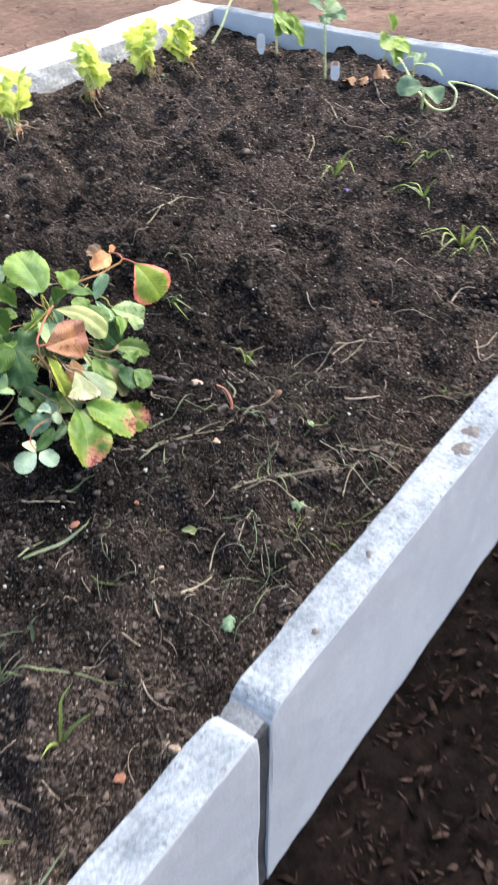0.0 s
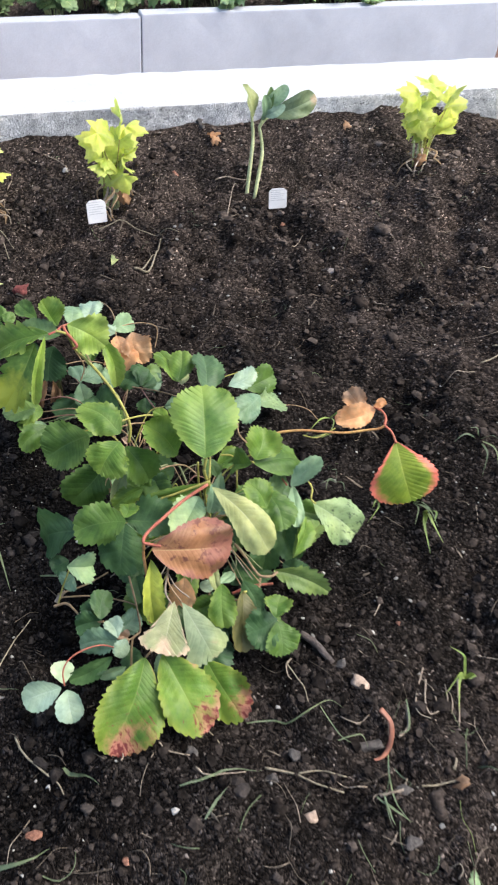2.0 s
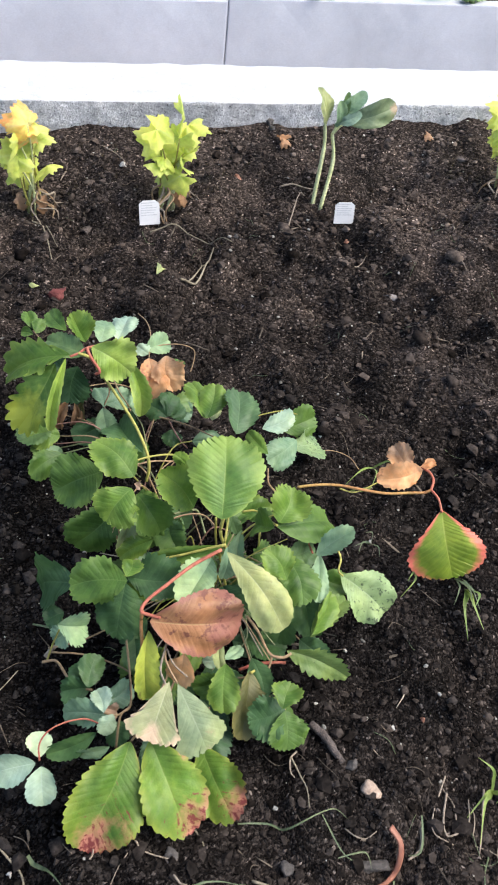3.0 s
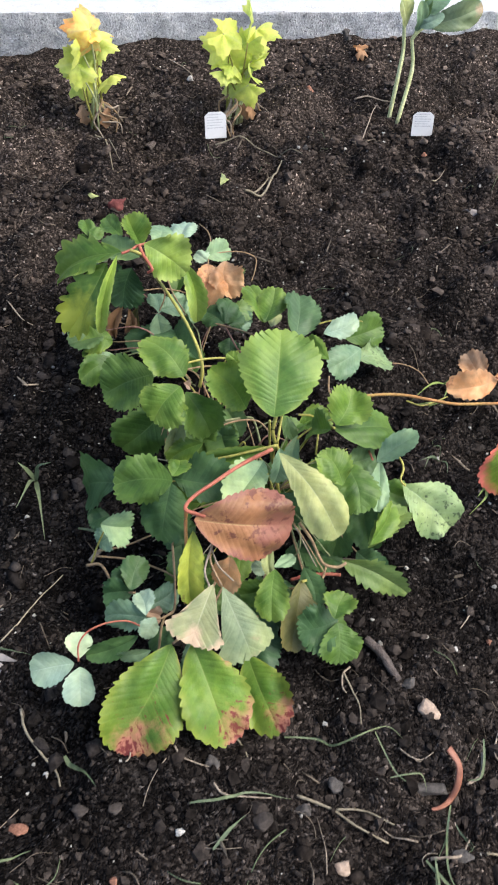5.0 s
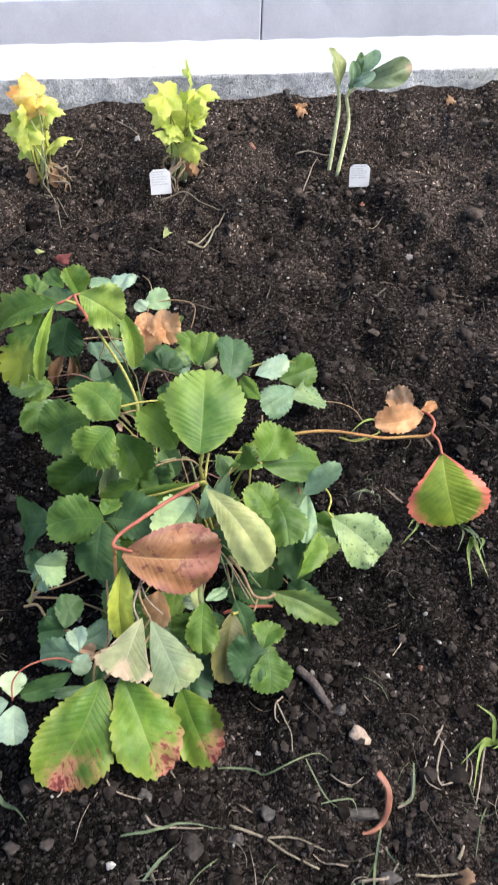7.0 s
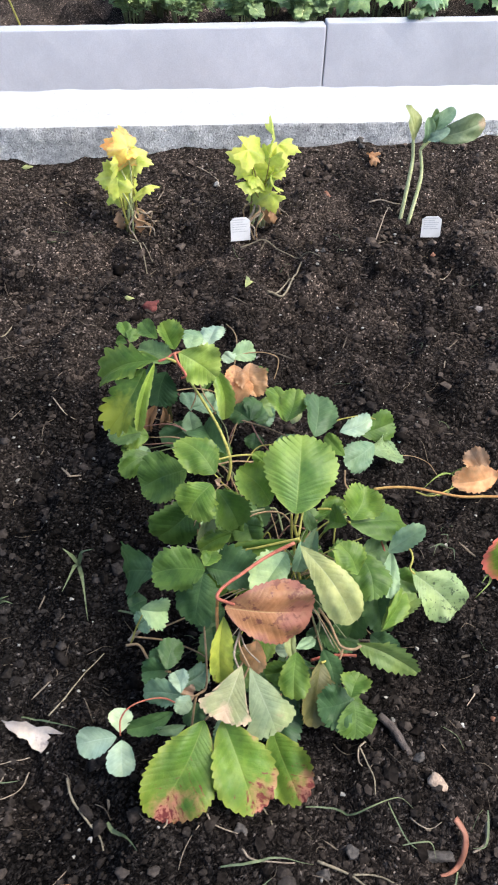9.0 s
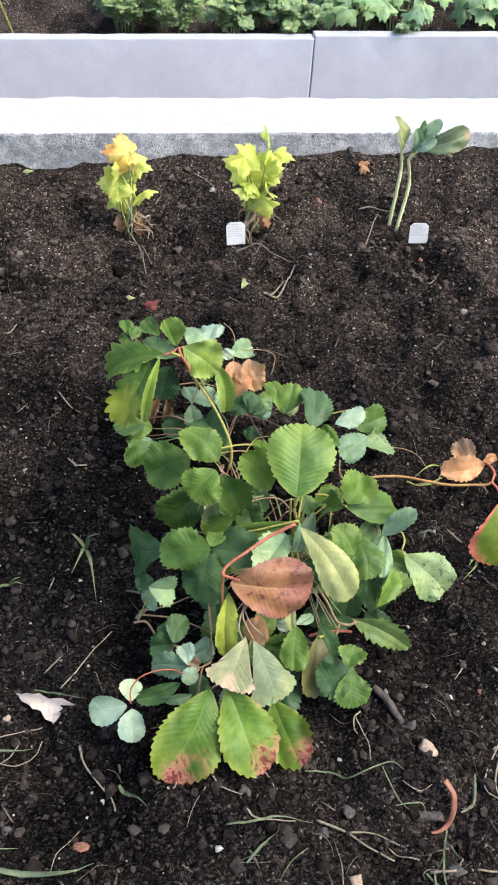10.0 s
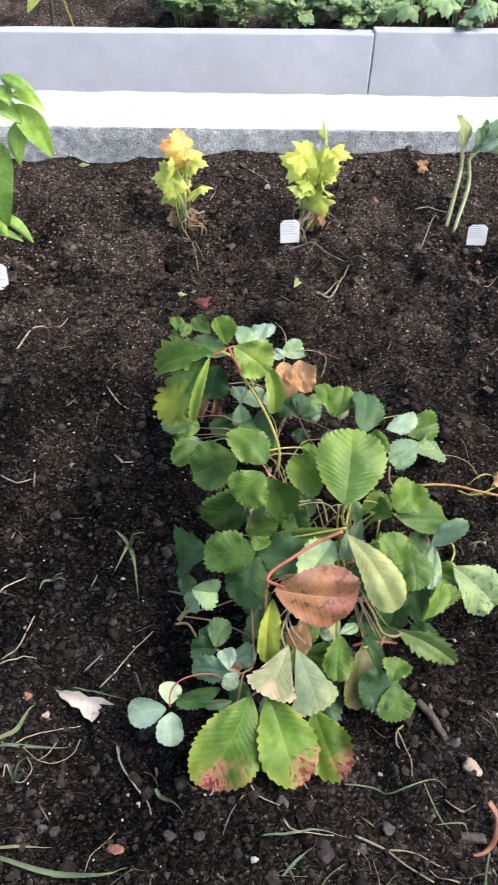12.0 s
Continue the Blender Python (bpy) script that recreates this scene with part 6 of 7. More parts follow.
straw([(1.453, 1.456, 0.003), (1.460, 1.445, 0.003), (1.460, 1.427, 0.003)], 0.0011)
straw([(1.708, 1.523, 0.003), (1.725, 1.520, 0.003), (1.748, 1.517, 0.003)], 0.0014)
straw([(1.276, 1.408, 0.003), (1.281, 1.401, 0.003), (1.287, 1.394, 0.003)], 0.0014)
straw([(2.112, 2.493, 0.003), (2.112, 2.469, 0.003), (2.102, 2.432, 0.003)], 0.0014)
straw([(2.265, 1.920, 0.003), (2.309, 1.885, 0.003), (2.299, 1.824, 0.003)], 0.0008)
straw([(2.281, 1.923, 0.003), (2.303, 1.875, 0.003), (2.352, 1.864, 0.003)], 0.0007)
straw([(2.305, 1.911, 0.003), (2.309, 1.885, 0.003), (2.226, 1.818, 0.003)], 0.0007)
straw([(2.439, 2.331, 0.003), (2.451, 2.297, 0.003), (2.491, 2.336, 0.003)], 0.001)
straw([(2.741, 1.788, 0.003), (2.721, 1.742, 0.003), (2.730, 1.721, 0.003)], 0.001)
straw([(1.466, 1.288, 0.003), (1.473, 1.281, 0.003), (1.473, 1.269, 0.003)], 0.001)
straw([(2.101, 2.059, 0.003), (2.147, 2.045, 0.003), (2.223, 2.068, 0.003)], 0.0013)
root([(1.765, 1.619, 0.003), (1.752, 1.598, 0.003), (1.751, 1.584, 0.003), (1.773, 1.591, 0.003), (1.785, 1.613, 0.003)], 0.0013)
root([(1.732, 1.598, 0.003), (1.726, 1.580, 0.003), (1.713, 1.574, 0.003)], 0.0024)
root([(1.807, 1.622, 0.003), (1.789, 1.592, 0.003), (1.774, 1.568, 0.003)], 0.0014)
root([(2.885, 2.108, 0.003), (2.850, 2.059, 0.003), (2.736, 1.962, 0.003), (2.739, 1.905, 0.003)], 0.0024)
root([(2.751, 2.077, 0.003), (2.682, 2.018, 0.003), (2.585, 1.977, 0.003)], 0.0024)
root([(2.005, 1.626, 0.003), (1.989, 1.612, 0.003), (1.975, 1.591, 0.003)], 0.0014)
root([(1.665, 1.522, 0.003), (1.684, 1.520, 0.003), (1.699, 1.533, 0.003)], 0.0016)
root([(1.773, 1.636, 0.003), (1.740, 1.594, 0.003), (1.752, 1.576, 0.003)], 0.0011)
root([(1.761, 1.721, 0.003), (1.761, 1.713, 0.003), (1.749, 1.701, 0.003)], 0.0011)
root([(1.501, 1.619, 0.003), (1.506, 1.611, 0.003), (1.524, 1.604, 0.003)], 0.0011)
root([(1.364, 2.151, 0.003), (1.379, 2.128, 0.003), (1.390, 2.121, 0.003)], 0.001)
root([(2.037, 1.333, 0.003), (2.058, 1.321, 0.003), (2.100, 1.320, 0.003)], 0.0016)
root([(2.855, 1.904, 0.003), (2.793, 1.837, 0.003), (2.815, 1.812, 0.003)], 0.0013)
root([(1.321, 1.274, 0.003), (1.365, 1.278, 0.003), (1.410, 1.283, 0.003)], 0.0011)
root([(2.763, 1.784, 0.003), (2.716, 1.757, 0.003), (2.761, 1.742, 0.003)], 0.0014)
straw([(1.741, 1.527, 0.003), (1.745, 1.531, 0.003), (1.748, 1.535, 0.003)], 0.002)
grass_blade([(1.695, 1.560, 0.003), (1.673, 1.515, 0.003), (1.676, 1.491, 0.003)], 0.0045)
grass_blade([(1.734, 1.603, 0.003), (1.725, 1.578, 0.003), (1.713, 1.576, 0.003)], 0.005)
grass_blade([(1.667, 1.521, 0.003), (1.661, 1.504, 0.003), (1.660, 1.492, 0.003)], 0.003)
grass_blade([(1.163, 1.484, 0.003), (1.212, 1.425, 0.003), (1.248, 1.347, 0.003)], 0.0045)
grass_blade([(1.204, 1.516, 0.003), (1.212, 1.504, 0.003), (1.217, 1.483, 0.003)], 0.005)
grass_blade([(1.028, 1.306, 0.003), (1.064, 1.313, 0.003), (1.095, 1.318, 0.003)], 0.006)
grass_blade([(1.650, 1.615, 0.003), (1.661, 1.588, 0.003), (1.676, 1.574, 0.003)], 0.003)
grass_blade([(1.655, 1.583, 0.003), (1.679, 1.585, 0.003), (1.682, 1.572, 0.003)], 0.003)
grass_blade([(1.660, 1.520, 0.003), (1.668, 1.503, 0.003), (1.679, 1.491, 0.003)], 0.005)
grass_blade([(1.693, 1.557, 0.003), (1.682, 1.536, 0.003), (1.665, 1.516, 0.003)], 0.004)
grass_blade([(1.665, 1.516, 0.003), (1.662, 1.500, 0.003), (1.663, 1.492, 0.003)], 0.004)
grass_blade([(1.694, 1.546, 0.003), (1.697, 1.534, 0.003), (1.696, 1.523, 0.003)], 0.003)
grass_blade([(1.493, 1.441, 0.003), (1.499, 1.415, 0.003), (1.479, 1.373, 0.003)], 0.003)
grass_blade([(1.389, 1.319, 0.003), (1.419, 1.327, 0.003), (1.448, 1.330, 0.003)], 0.003)
grass_blade([(1.413, 1.380, 0.003), (1.432, 1.361, 0.003), (1.444, 1.328, 0.003)], 0.003)
grass_blade([(1.577, 1.421, 0.003), (1.600, 1.438, 0.003), (1.620, 1.450, 0.003)], 0.006)
grass_blade([(2.824, 2.030, 0.003), (2.840, 2.064, 0.003), (2.877, 2.108, 0.003)], 0.004)
root([(2.174, 1.432, 0.003), (2.204, 1.429, 0.003), (2.211, 1.406, 0.003)], 0.0024)
root([(2.051, 1.336, 0.003), (2.015, 1.311, 0.003), (2.041, 1.300, 0.003)], 0.0016)
root([(1.778, 1.424, 0.003), (1.790, 1.406, 0.003), (1.823, 1.391, 0.003)], 0.0022)
root([(2.997, 2.027, 0.003), (2.971, 1.991, 0.003), (2.907, 1.931, 0.003)], 0.0016)
root([(2.218, 1.564, 0.003), (2.242, 1.563, 0.003), (2.234, 1.538, 0.003)], 0.0012)
straw([(1.829, 1.504, 0.003), (1.890, 1.495, 0.003), (1.953, 1.473, 0.003)], 0.0011)
straw([(1.857, 1.491, 0.003), (1.920, 1.486, 0.003), (1.960, 1.446, 0.003)], 0.001)
straw([(1.853, 1.473, 0.003), (1.922, 1.476, 0.003), (1.978, 1.477, 0.003)], 0.0009)
straw([(1.831, 1.546, 0.003), (1.859, 1.538, 0.003), (1.864, 1.505, 0.003)], 0.0009)
straw([(1.862, 1.347, 0.003), (1.890, 1.325, 0.003), (1.898, 1.292, 0.003)], 0.0009)
straw([(2.029, 1.473, 0.003), (2.059, 1.451, 0.003), (2.069, 1.415, 0.003)], 0.0009)
grass_blade([(1.499, 1.440, 0.003), (1.505, 1.410, 0.003), (1.496, 1.375, 0.003)], 0.003)
grass_blade([(1.515, 1.416, 0.003), (1.501, 1.390, 0.003), (1.470, 1.376, 0.003)], 0.003)
grass_blade([(1.497, 1.392, 0.003), (1.470, 1.369, 0.003), (1.436, 1.363, 0.003)], 0.003)
grass_blade([(1.483, 1.367, 0.003), (1.452, 1.339, 0.003), (1.418, 1.338, 0.003)], 0.003)
grass_blade([(1.461, 1.392, 0.003), (1.451, 1.365, 0.003), (1.461, 1.351, 0.003)], 0.003)
grass_blade([(1.683, 1.305, 0.003), (1.717, 1.312, 0.003), (1.762, 1.313, 0.003)], 0.003)
grass_blade([(1.625, 1.316, 0.003), (1.656, 1.310, 0.003), (1.670, 1.289, 0.003)], 0.003)
weed((2.303, 1.459, 0), [(2.235, 1.474, 0.01), (2.360, 1.461, 0.03), (2.286, 1.413, 0.03), (2.264, 1.412, 0.02)], 0.006, GRASS_LIGHT)
weed((2.679, 1.800, 0), [(2.660, 1.822, 0.03), (2.680, 1.773, 0.03), (2.674, 1.748, 0.01)], 0.006, GRASS_LIGHT)
weed((1.394, 1.911, 0), [(1.412, 1.906, 0.03), (1.381, 1.857, 0.012), (1.405, 1.829, 0.005), (1.380, 1.915, 0.02)], 0.007, GRASS)
weed((1.595, 1.429, 0), [(1.596, 1.433, 0.07), (1.600, 1.376, 0.01), (1.569, 1.384, 0.01)], 0.005, GRASS)
weed((1.156, 1.385, 0), [(1.185, 1.384, 0.07), (1.179, 1.358, 0.05), (1.125, 1.375, 0.02), (1.164, 1.380, 0.04)], 0.006, GRASS_LIGHT)
weed((1.169, 1.479, 0), [(1.186, 1.468, 0.04), (1.166, 1.480, 0.03), (1.176, 1.450, 0.01)], 0.008, GRASS)
weed((1.215, 1.475, 0), [(1.228, 1.474, 0.03), (1.215, 1.479, 0.02)], 0.006, GRASS)
weed((2.528, 1.872, 0), [(2.503, 1.893, 0.03), (2.566, 1.835, 0.05), (2.426, 1.769, 0.02), (2.407, 1.842, 0.01), (2.475, 1.828, 0.04)], 0.009, GRASS_LIGHT)
weed((2.447, 1.622, 0), [(2.416, 1.696, 0.02), (2.440, 1.656, 0.04), (2.443, 1.597, 0.05), (2.417, 1.594, 0.01), (2.423, 1.673, 0.03)], 0.011, GRASS_LIGHT)
weed((2.654, 1.710, 0), [(2.578, 1.718, 0.01), (2.599, 1.630, 0.02), (2.608, 1.710, 0.03), (2.670, 1.692, 0.03)], 0.009, GRASS_LIGHT)
weed((2.343, 1.490, 0), [(2.277, 1.552, 0.03), (2.283, 1.457, 0.05), (2.253, 1.389, 0.04), (2.228, 1.497, 0.01), (2.252, 1.399, 0.02), (2.233, 1.487, 0.03)], 0.01, GRASS_LIGHT)
weed((1.964, 1.874, 0), [(1.968, 1.831, 0.015), (1.967, 1.850, 0.04), (1.928, 1.874, 0.02), (1.951, 1.835, 0.005), (1.946, 1.875, 0.03)], 0.005, GRASS)
weed((1.857, 1.803, 0), [(1.854, 1.755, 0.01), (1.847, 1.771, 0.02), (1.841, 1.754, 0.005)], 0.009, GRASS_LIGHT)
weed((1.811, 1.617, 0), [(1.796, 1.636, 0.03), (1.764, 1.566, 0.01), (1.789, 1.593, 0.03), (1.764, 1.589, 0.01)], 0.007, GRASS_LIGHT)
weed((1.816, 1.835, 0), [(1.788, 1.806, 0.01), (1.795, 1.814, 0.02)], 0.005, GRASS_LIGHT)
weed((1.850, 1.817, 0), [(1.859, 1.775, 0.005), (1.854, 1.788, 0.02), (1.834, 1.784, 0.01), (1.848, 1.775, 0.01)], 0.005, GRASS)
weed((1.782, 1.878, 0), [(1.760, 1.860, 0.01), (1.767, 1.870, 0.03), (1.782, 1.855, 0.01), (1.753, 1.861, 0.02)], 0.004, GRASS)
weed((1.822, 1.987, 0), [(1.773, 1.953, 0.01), (1.805, 1.950, 0.006), (1.844, 1.969, 0.006)], 0.004, GRASS_LIGHT)
weed((1.315, 1.867, 0), [(1.303, 1.849, 0.01), (1.329, 1.861, 0.02), (1.331, 1.859, 0.01)], 0.005, GRASS)
weed((1.298, 1.649, 0), [(1.312, 1.659, 0.03), (1.296, 1.652, 0.03), (1.316, 1.642, 0.02)], 0.003, GRASS)
weed((1.043, 1.374, 0), [(1.064, 1.352, 0.02), (1.051, 1.358, 0.05)], 0.006, GRASS_LIGHT)
weed((1.033, 1.299, 0), [(1.046, 1.294, 0.02), (1.047, 1.311, 0.03)], 0.006, GRASS)
weed((2.205, 1.935, 0), [(2.236, 1.906, 0.01), (2.176, 1.949, 0.01), (2.217, 1.944, 0.03)], 0.003, GRASS)
pebble((1.684, 1.577, 0.003), 0.038, 0.018, 0.012, STONE_GREY, -8)
pebble((1.696, 1.630, 0.003), 0.017, 0.024, 0.014, STONE_TAN, 35)
pebble((1.607, 1.528, 0.003), 0.012, 0.018, 0.010, STONE_TAN, 80)
pebble((1.674, 1.479, 0.003), 0.011, 0.017, 0.008, STONE_GREY, 100)
pebble((2.205, 1.824, 0.003), 0.010, 0.016, 0.010, STONE_WHITE, 20)
pebble((1.622, 2.688, 0.003), 0.014, 0.014, 0.012, STONE_WHITE, 0)
pebble((1.970, 2.325, 0.003), 0.016, 0.036, 0.008, GRAVEL, 85)
pebble((2.073, 1.529, 0.003), 0.013, 0.015, 0.010, STONE_RUST, 10)
pebble((1.764, 2.020, 0.003), 0.006, 0.007, 0.005, STONE_WHITE, 10)
pebble((1.453, 1.540, 0.003), 0.007, 0.008, 0.006, STONE_RUST, 10)
pebble((1.491, 2.322, 0.003), 0.034, 0.026, 0.020, STONE_RED, 0)
pebble((1.798, 2.617, 0.003), 0.013, 0.016, 0.012, STONE_RUST, 30)
pebble((1.883, 2.738, 0.003), 0.012, 0.013, 0.010, STONE_GREY, 30)
pebble((1.688, 1.521, 0.003), 0.012, 0.018, 0.009, STONE_GREY, 75)
pebble((1.499, 1.563, 0.003), 0.007, 0.009, 0.006, STONE_WHITE, 75)
pebble((1.739, 1.684, 0.003), 0.006, 0.008, 0.005, STONE_WHITE, 15)
pebble((1.214, 1.291, 0.003), 0.010, 0.012, 0.008, STONE_TAN, 15)
pebble((1.165, 1.320, 0.003), 0.013, 0.016, 0.008, STONE_RUST, 15)
pebble((1.389, 1.449, 0.003), 0.008, 0.010, 0.006, STONE_TAN, 15)
pebble((2.122, 1.589, 0.003), 0.006, 0.008, 0.005, STONE_WHITE, 0)
pebble((2.022, 1.624, 0.003), 0.007, 0.009, 0.006, STONE_GREY, 0)
pebble((1.750, 1.474, 0.003), 0.006, 0.007, 0.005, STONE_WHITE, 0)
pebble((1.770, 1.686, 0.003), 0.007, 0.008, 0.006, STONE_RUST, 0)
twig([(1.661, 1.690, 0.015), (1.670, 1.676, 0.015), (1.679, 1.653, 0.012)], 0.0038)
peel([(1.700, 1.594, 0.010), (1.706, 1.583, 0.010), (1.704, 1.572, 0.007), (1.696, 1.565, 0.005), (1.687, 1.560, 0.004), (1.680, 1.558, 0.005)], 0.0042)
dry_scrap((1.348, 1.730, 0.006), 0.064, 'PAPER', -28)
dry_scrap((1.368, 1.335, 0.005), 0.022, 'GREEN', 30)
dry_scrap((1.713, 1.440, 0.005), 0.016, 'GREEN', 70)
dry_scrap((3.025, 2.067, 0.006), 0.050, 'BROWN', 10)
dry_scrap((2.985, 2.101, 0.006), 0.042, 'BROWN', 60)
dry_scrap((3.045, 2.03, 0.006), 0.045, 'BROWN', -40)
dry_scrap((1.741, 1.513, 0.006), 0.015, 'BROWN', 60)
dry_scrap((1.899, 2.699, 0.008), 0.022, 'BROWN', 20)
dry_scrap((2.164, 2.709, 0.008), 0.020, 'BROWN', 20)
dry_scrap((2.808, 2.589, 0.01), 0.030, 'GREEN', 100)
dry_scrap((1.586, 1.381, 0.006), 0.022, 'GREEN', 100)
dry_scrap((1.633, 2.351, 0.006), 0.018, 'PALE', 40)
dry_scrap((2.425, 1.786, 0.02), 0.016, 'PURPLE', 40)
dry_scrap((1.455, 1.457, 0.008), 0.022, 'PALE', 100)
straw([(1.637, 2.483, 0.003), (1.681, 2.483, 0.003), (1.721, 2.450, 0.003), (1.747, 2.417, 0.003)], 0.0014)
straw([(1.656, 2.332, 0.003), (1.680, 2.345, 0.003), (1.705, 2.388, 0.003), (1.724, 2.436, 0.003)], 0.0024)
straw([(1.669, 2.341, 0.003), (1.692, 2.378, 0.003), (1.700, 2.384, 0.003)], 0.0016)
root([(1.866, 2.601, 0.003), (1.898, 2.604, 0.003), (1.932, 2.598, 0.003)], 0.0019)
root([(1.856, 2.500, 0.003), (1.897, 2.590, 0.003), (1.908, 2.591, 0.003)], 0.0014)
root([(1.593, 2.733, 0.003), (1.620, 2.701, 0.003), (1.629, 2.687, 0.003)], 0.001)
root([(1.711, 2.608, 0.003), (1.722, 2.576, 0.003), (1.723, 2.551, 0.003)], 0.0014)
straw([(1.470, 2.546, 0.003), (1.486, 2.499, 0.003), (1.497, 2.371, 0.003)], 0.0015)
straw([(1.489, 2.512, 0.003), (1.497, 2.478, 0.003), (1.502, 2.460, 0.003)], 0.0009)
dry_scrap((1.629, 2.358, 0.005), 0.016, 'PALE', 80)
dry_scrap((1.302, 2.770, 0.005), 0.02, 'PALE', 10)
dry_scrap((1.464, 2.335, 0.005), 0.014, 'PALE', -20)
dry_scrap((1.899, 2.712, 0.005), 0.024, 'BROWN', 60)
pebble((1.885, 2.761, 0.003), 0.018, 0.015, 0.013, STONE_GREY, 20)
pebble((1.908, 2.420, 0.003), 0.026, 0.014, 0.012, STONE_DULL, -15)
pebble((1.756, 2.431, 0.003), 0.01, 0.009, 0.008, STONE_GREY, 40)
pebble((1.854, 2.355, 0.003), 0.02, 0.018, 0.013, STONE_DULL, 10)
pebble((1.936, 2.451, 0.003), 0.012, 0.009, 0.007, STONE_RUST, 10)
pebble((1.848, 2.476, 0.003), 0.011, 0.01, 0.007, STONE_RUST, 70)
pebble((1.238, 2.164, 0.003), 0.028, 0.02, 0.014, STONE_DULL, 15)
pebble((1.311, 1.951, 0.003), 0.012, 0.024, 0.012, STONE_DULL, 10)
pebble((1.315, 1.638, 0.003), 0.019, 0.011, 0.009, STONE_DULL, -8)
pebble((1.328, 1.603, 0.003), 0.013, 0.009, 0.008, STONE_GREY, -20)
pebble((1.387, 1.586, 0.003), 0.017, 0.009, 0.007, STONE_RUST, -8)
pebble((1.303, 1.730, 0.003), 0.013, 0.011, 0.009, STONE_RUST, 10)
pebble((1.319, 1.717, 0.003), 0.01, 0.008, 0.006, STONE_TAN, 10)
pebble((1.406, 1.624, 0.003), 0.006, 0.007, 0.006, STONE_WHITE, 10)
pebble((1.528, 1.608, 0.003), 0.011, 0.012, 0.009, STONE_GREY, 30)
pebble((1.651, 1.590, 0.003), 0.014, 0.012, 0.009, STONE_DULL, 30)
pebble((1.615, 1.586, 0.003), 0.013, 0.012, 0.01, STONE_GREY, 0)
pebble((1.556, 1.560, 0.003), 0.022, 0.018, 0.013, STONE_DULL, 0)
pebble((1.589, 1.571, 0.003), 0.014, 0.012, 0.01, STONE_GREY, 0)
pebble((1.432, 1.586, 0.003), 0.020, 0.016, 0.011, STONE_DULL, 0)
pebble((1.455, 1.586, 0.003), 0.018, 0.015, 0.011, STONE_DULL, 30)
pebble((1.687, 1.651, 0.003), 0.014, 0.014, 0.011, STONE_GREY, 30)
straw([(1.369, 1.736, 0.003), (1.384, 1.750, 0.003), (1.402, 1.779, 0.003), (1.419, 1.799, 0.003)], 0.001)
grass_blade([(1.343, 1.744, 0.003), (1.362, 1.736, 0.003), (1.378, 1.728, 0.003), (1.396, 1.716, 0.003)], 0.0042)
root([(1.289, 1.655, 0.003), (1.290, 1.667, 0.003), (1.297, 1.654, 0.003), (1.306, 1.654, 0.003), (1.311, 1.666, 0.003), (1.306, 1.676, 0.003)], 0.001)
root([(1.295, 1.687, 0.003), (1.308, 1.697, 0.003), (1.330, 1.704, 0.003), (1.351, 1.709, 0.003)], 0.001)
root([(1.351, 1.696, 0.003), (1.344, 1.683, 0.003), (1.329, 1.675, 0.003), (1.314, 1.676, 0.003), (1.301, 1.684, 0.003)], 0.0008)
root([(1.330, 1.692, 0.003), (1.323, 1.682, 0.003), (1.314, 1.675, 0.003)], 0.0009)
grass_blade([(1.281, 1.689, 0.003), (1.295, 1.699, 0.003), (1.303, 1.714, 0.003), (1.311, 1.723, 0.003)], 0.01)
grass_blade([(1.281, 1.683, 0.003), (1.309, 1.685, 0.003), (1.344, 1.688, 0.003)], 0.008)
grass_blade([(1.421, 1.631, 0.003), (1.425, 1.623, 0.003), (1.435, 1.612, 0.003), (1.445, 1.595, 0.003)], 0.008)
straw([(1.386, 1.679, 0.003), (1.391, 1.658, 0.003), (1.404, 1.637, 0.003), (1.414, 1.623, 0.003), (1.417, 1.611, 0.003)], 0.0014)
grass_blade([(1.297, 1.577, 0.003), (1.331, 1.566, 0.003), (1.361, 1.562, 0.003), (1.381, 1.561, 0.003), (1.399, 1.565, 0.003)], 0.01)
grass_blade([(1.296, 1.584, 0.003), (1.314, 1.584, 0.003), (1.339, 1.585, 0.003)], 0.006)
straw([(1.263, 1.846, 0.003), (1.277, 1.866, 0.003), (1.293, 1.879, 0.003)], 0.0012)
straw([(1.272, 1.776, 0.003), (1.291, 1.788, 0.003), (1.302, 1.821, 0.003)], 0.0012)
straw([(1.274, 1.764, 0.003), (1.295, 1.772, 0.003), (1.308, 1.769, 0.003)], 0.001)
straw([(1.241, 2.029, 0.003), (1.261, 2.015, 0.003), (1.276, 2.023, 0.003)], 0.0014)
grass_blade([(1.584, 1.625, 0.003), (1.608, 1.621, 0.003), (1.623, 1.611, 0.003), (1.658, 1.617, 0.003), (1.670, 1.607, 0.003)], 0.004)
straw([(1.586, 1.582, 0.003), (1.608, 1.570, 0.003), (1.624, 1.555, 0.003), (1.644, 1.541, 0.003)], 0.0016)
straw([(1.612, 1.568, 0.003), (1.631, 1.565, 0.003), (1.650, 1.551, 0.003)], 0.0012)
grass_blade([(1.508, 1.580, 0.003), (1.533, 1.580, 0.003), (1.553, 1.582, 0.003), (1.581, 1.577, 0.003)], 0.005)
root([(1.526, 1.592, 0.003), (1.533, 1.583, 0.003), (1.552, 1.579, 0.003), (1.566, 1.578, 0.003)], 0.0012)
grass_blade([(1.520, 1.547, 0.003), (1.533, 1.558, 0.003), (1.545, 1.566, 0.003)], 0.006)
root([(1.645, 1.672, 0.003), (1.638, 1.667, 0.003), (1.635, 1.655, 0.003), (1.637, 1.650, 0.003)], 0.0012)
straw([(1.639, 1.667, 0.003), (1.642, 1.651, 0.003), (1.644, 1.638, 0.003), (1.641, 1.622, 0.003)], 0.001)
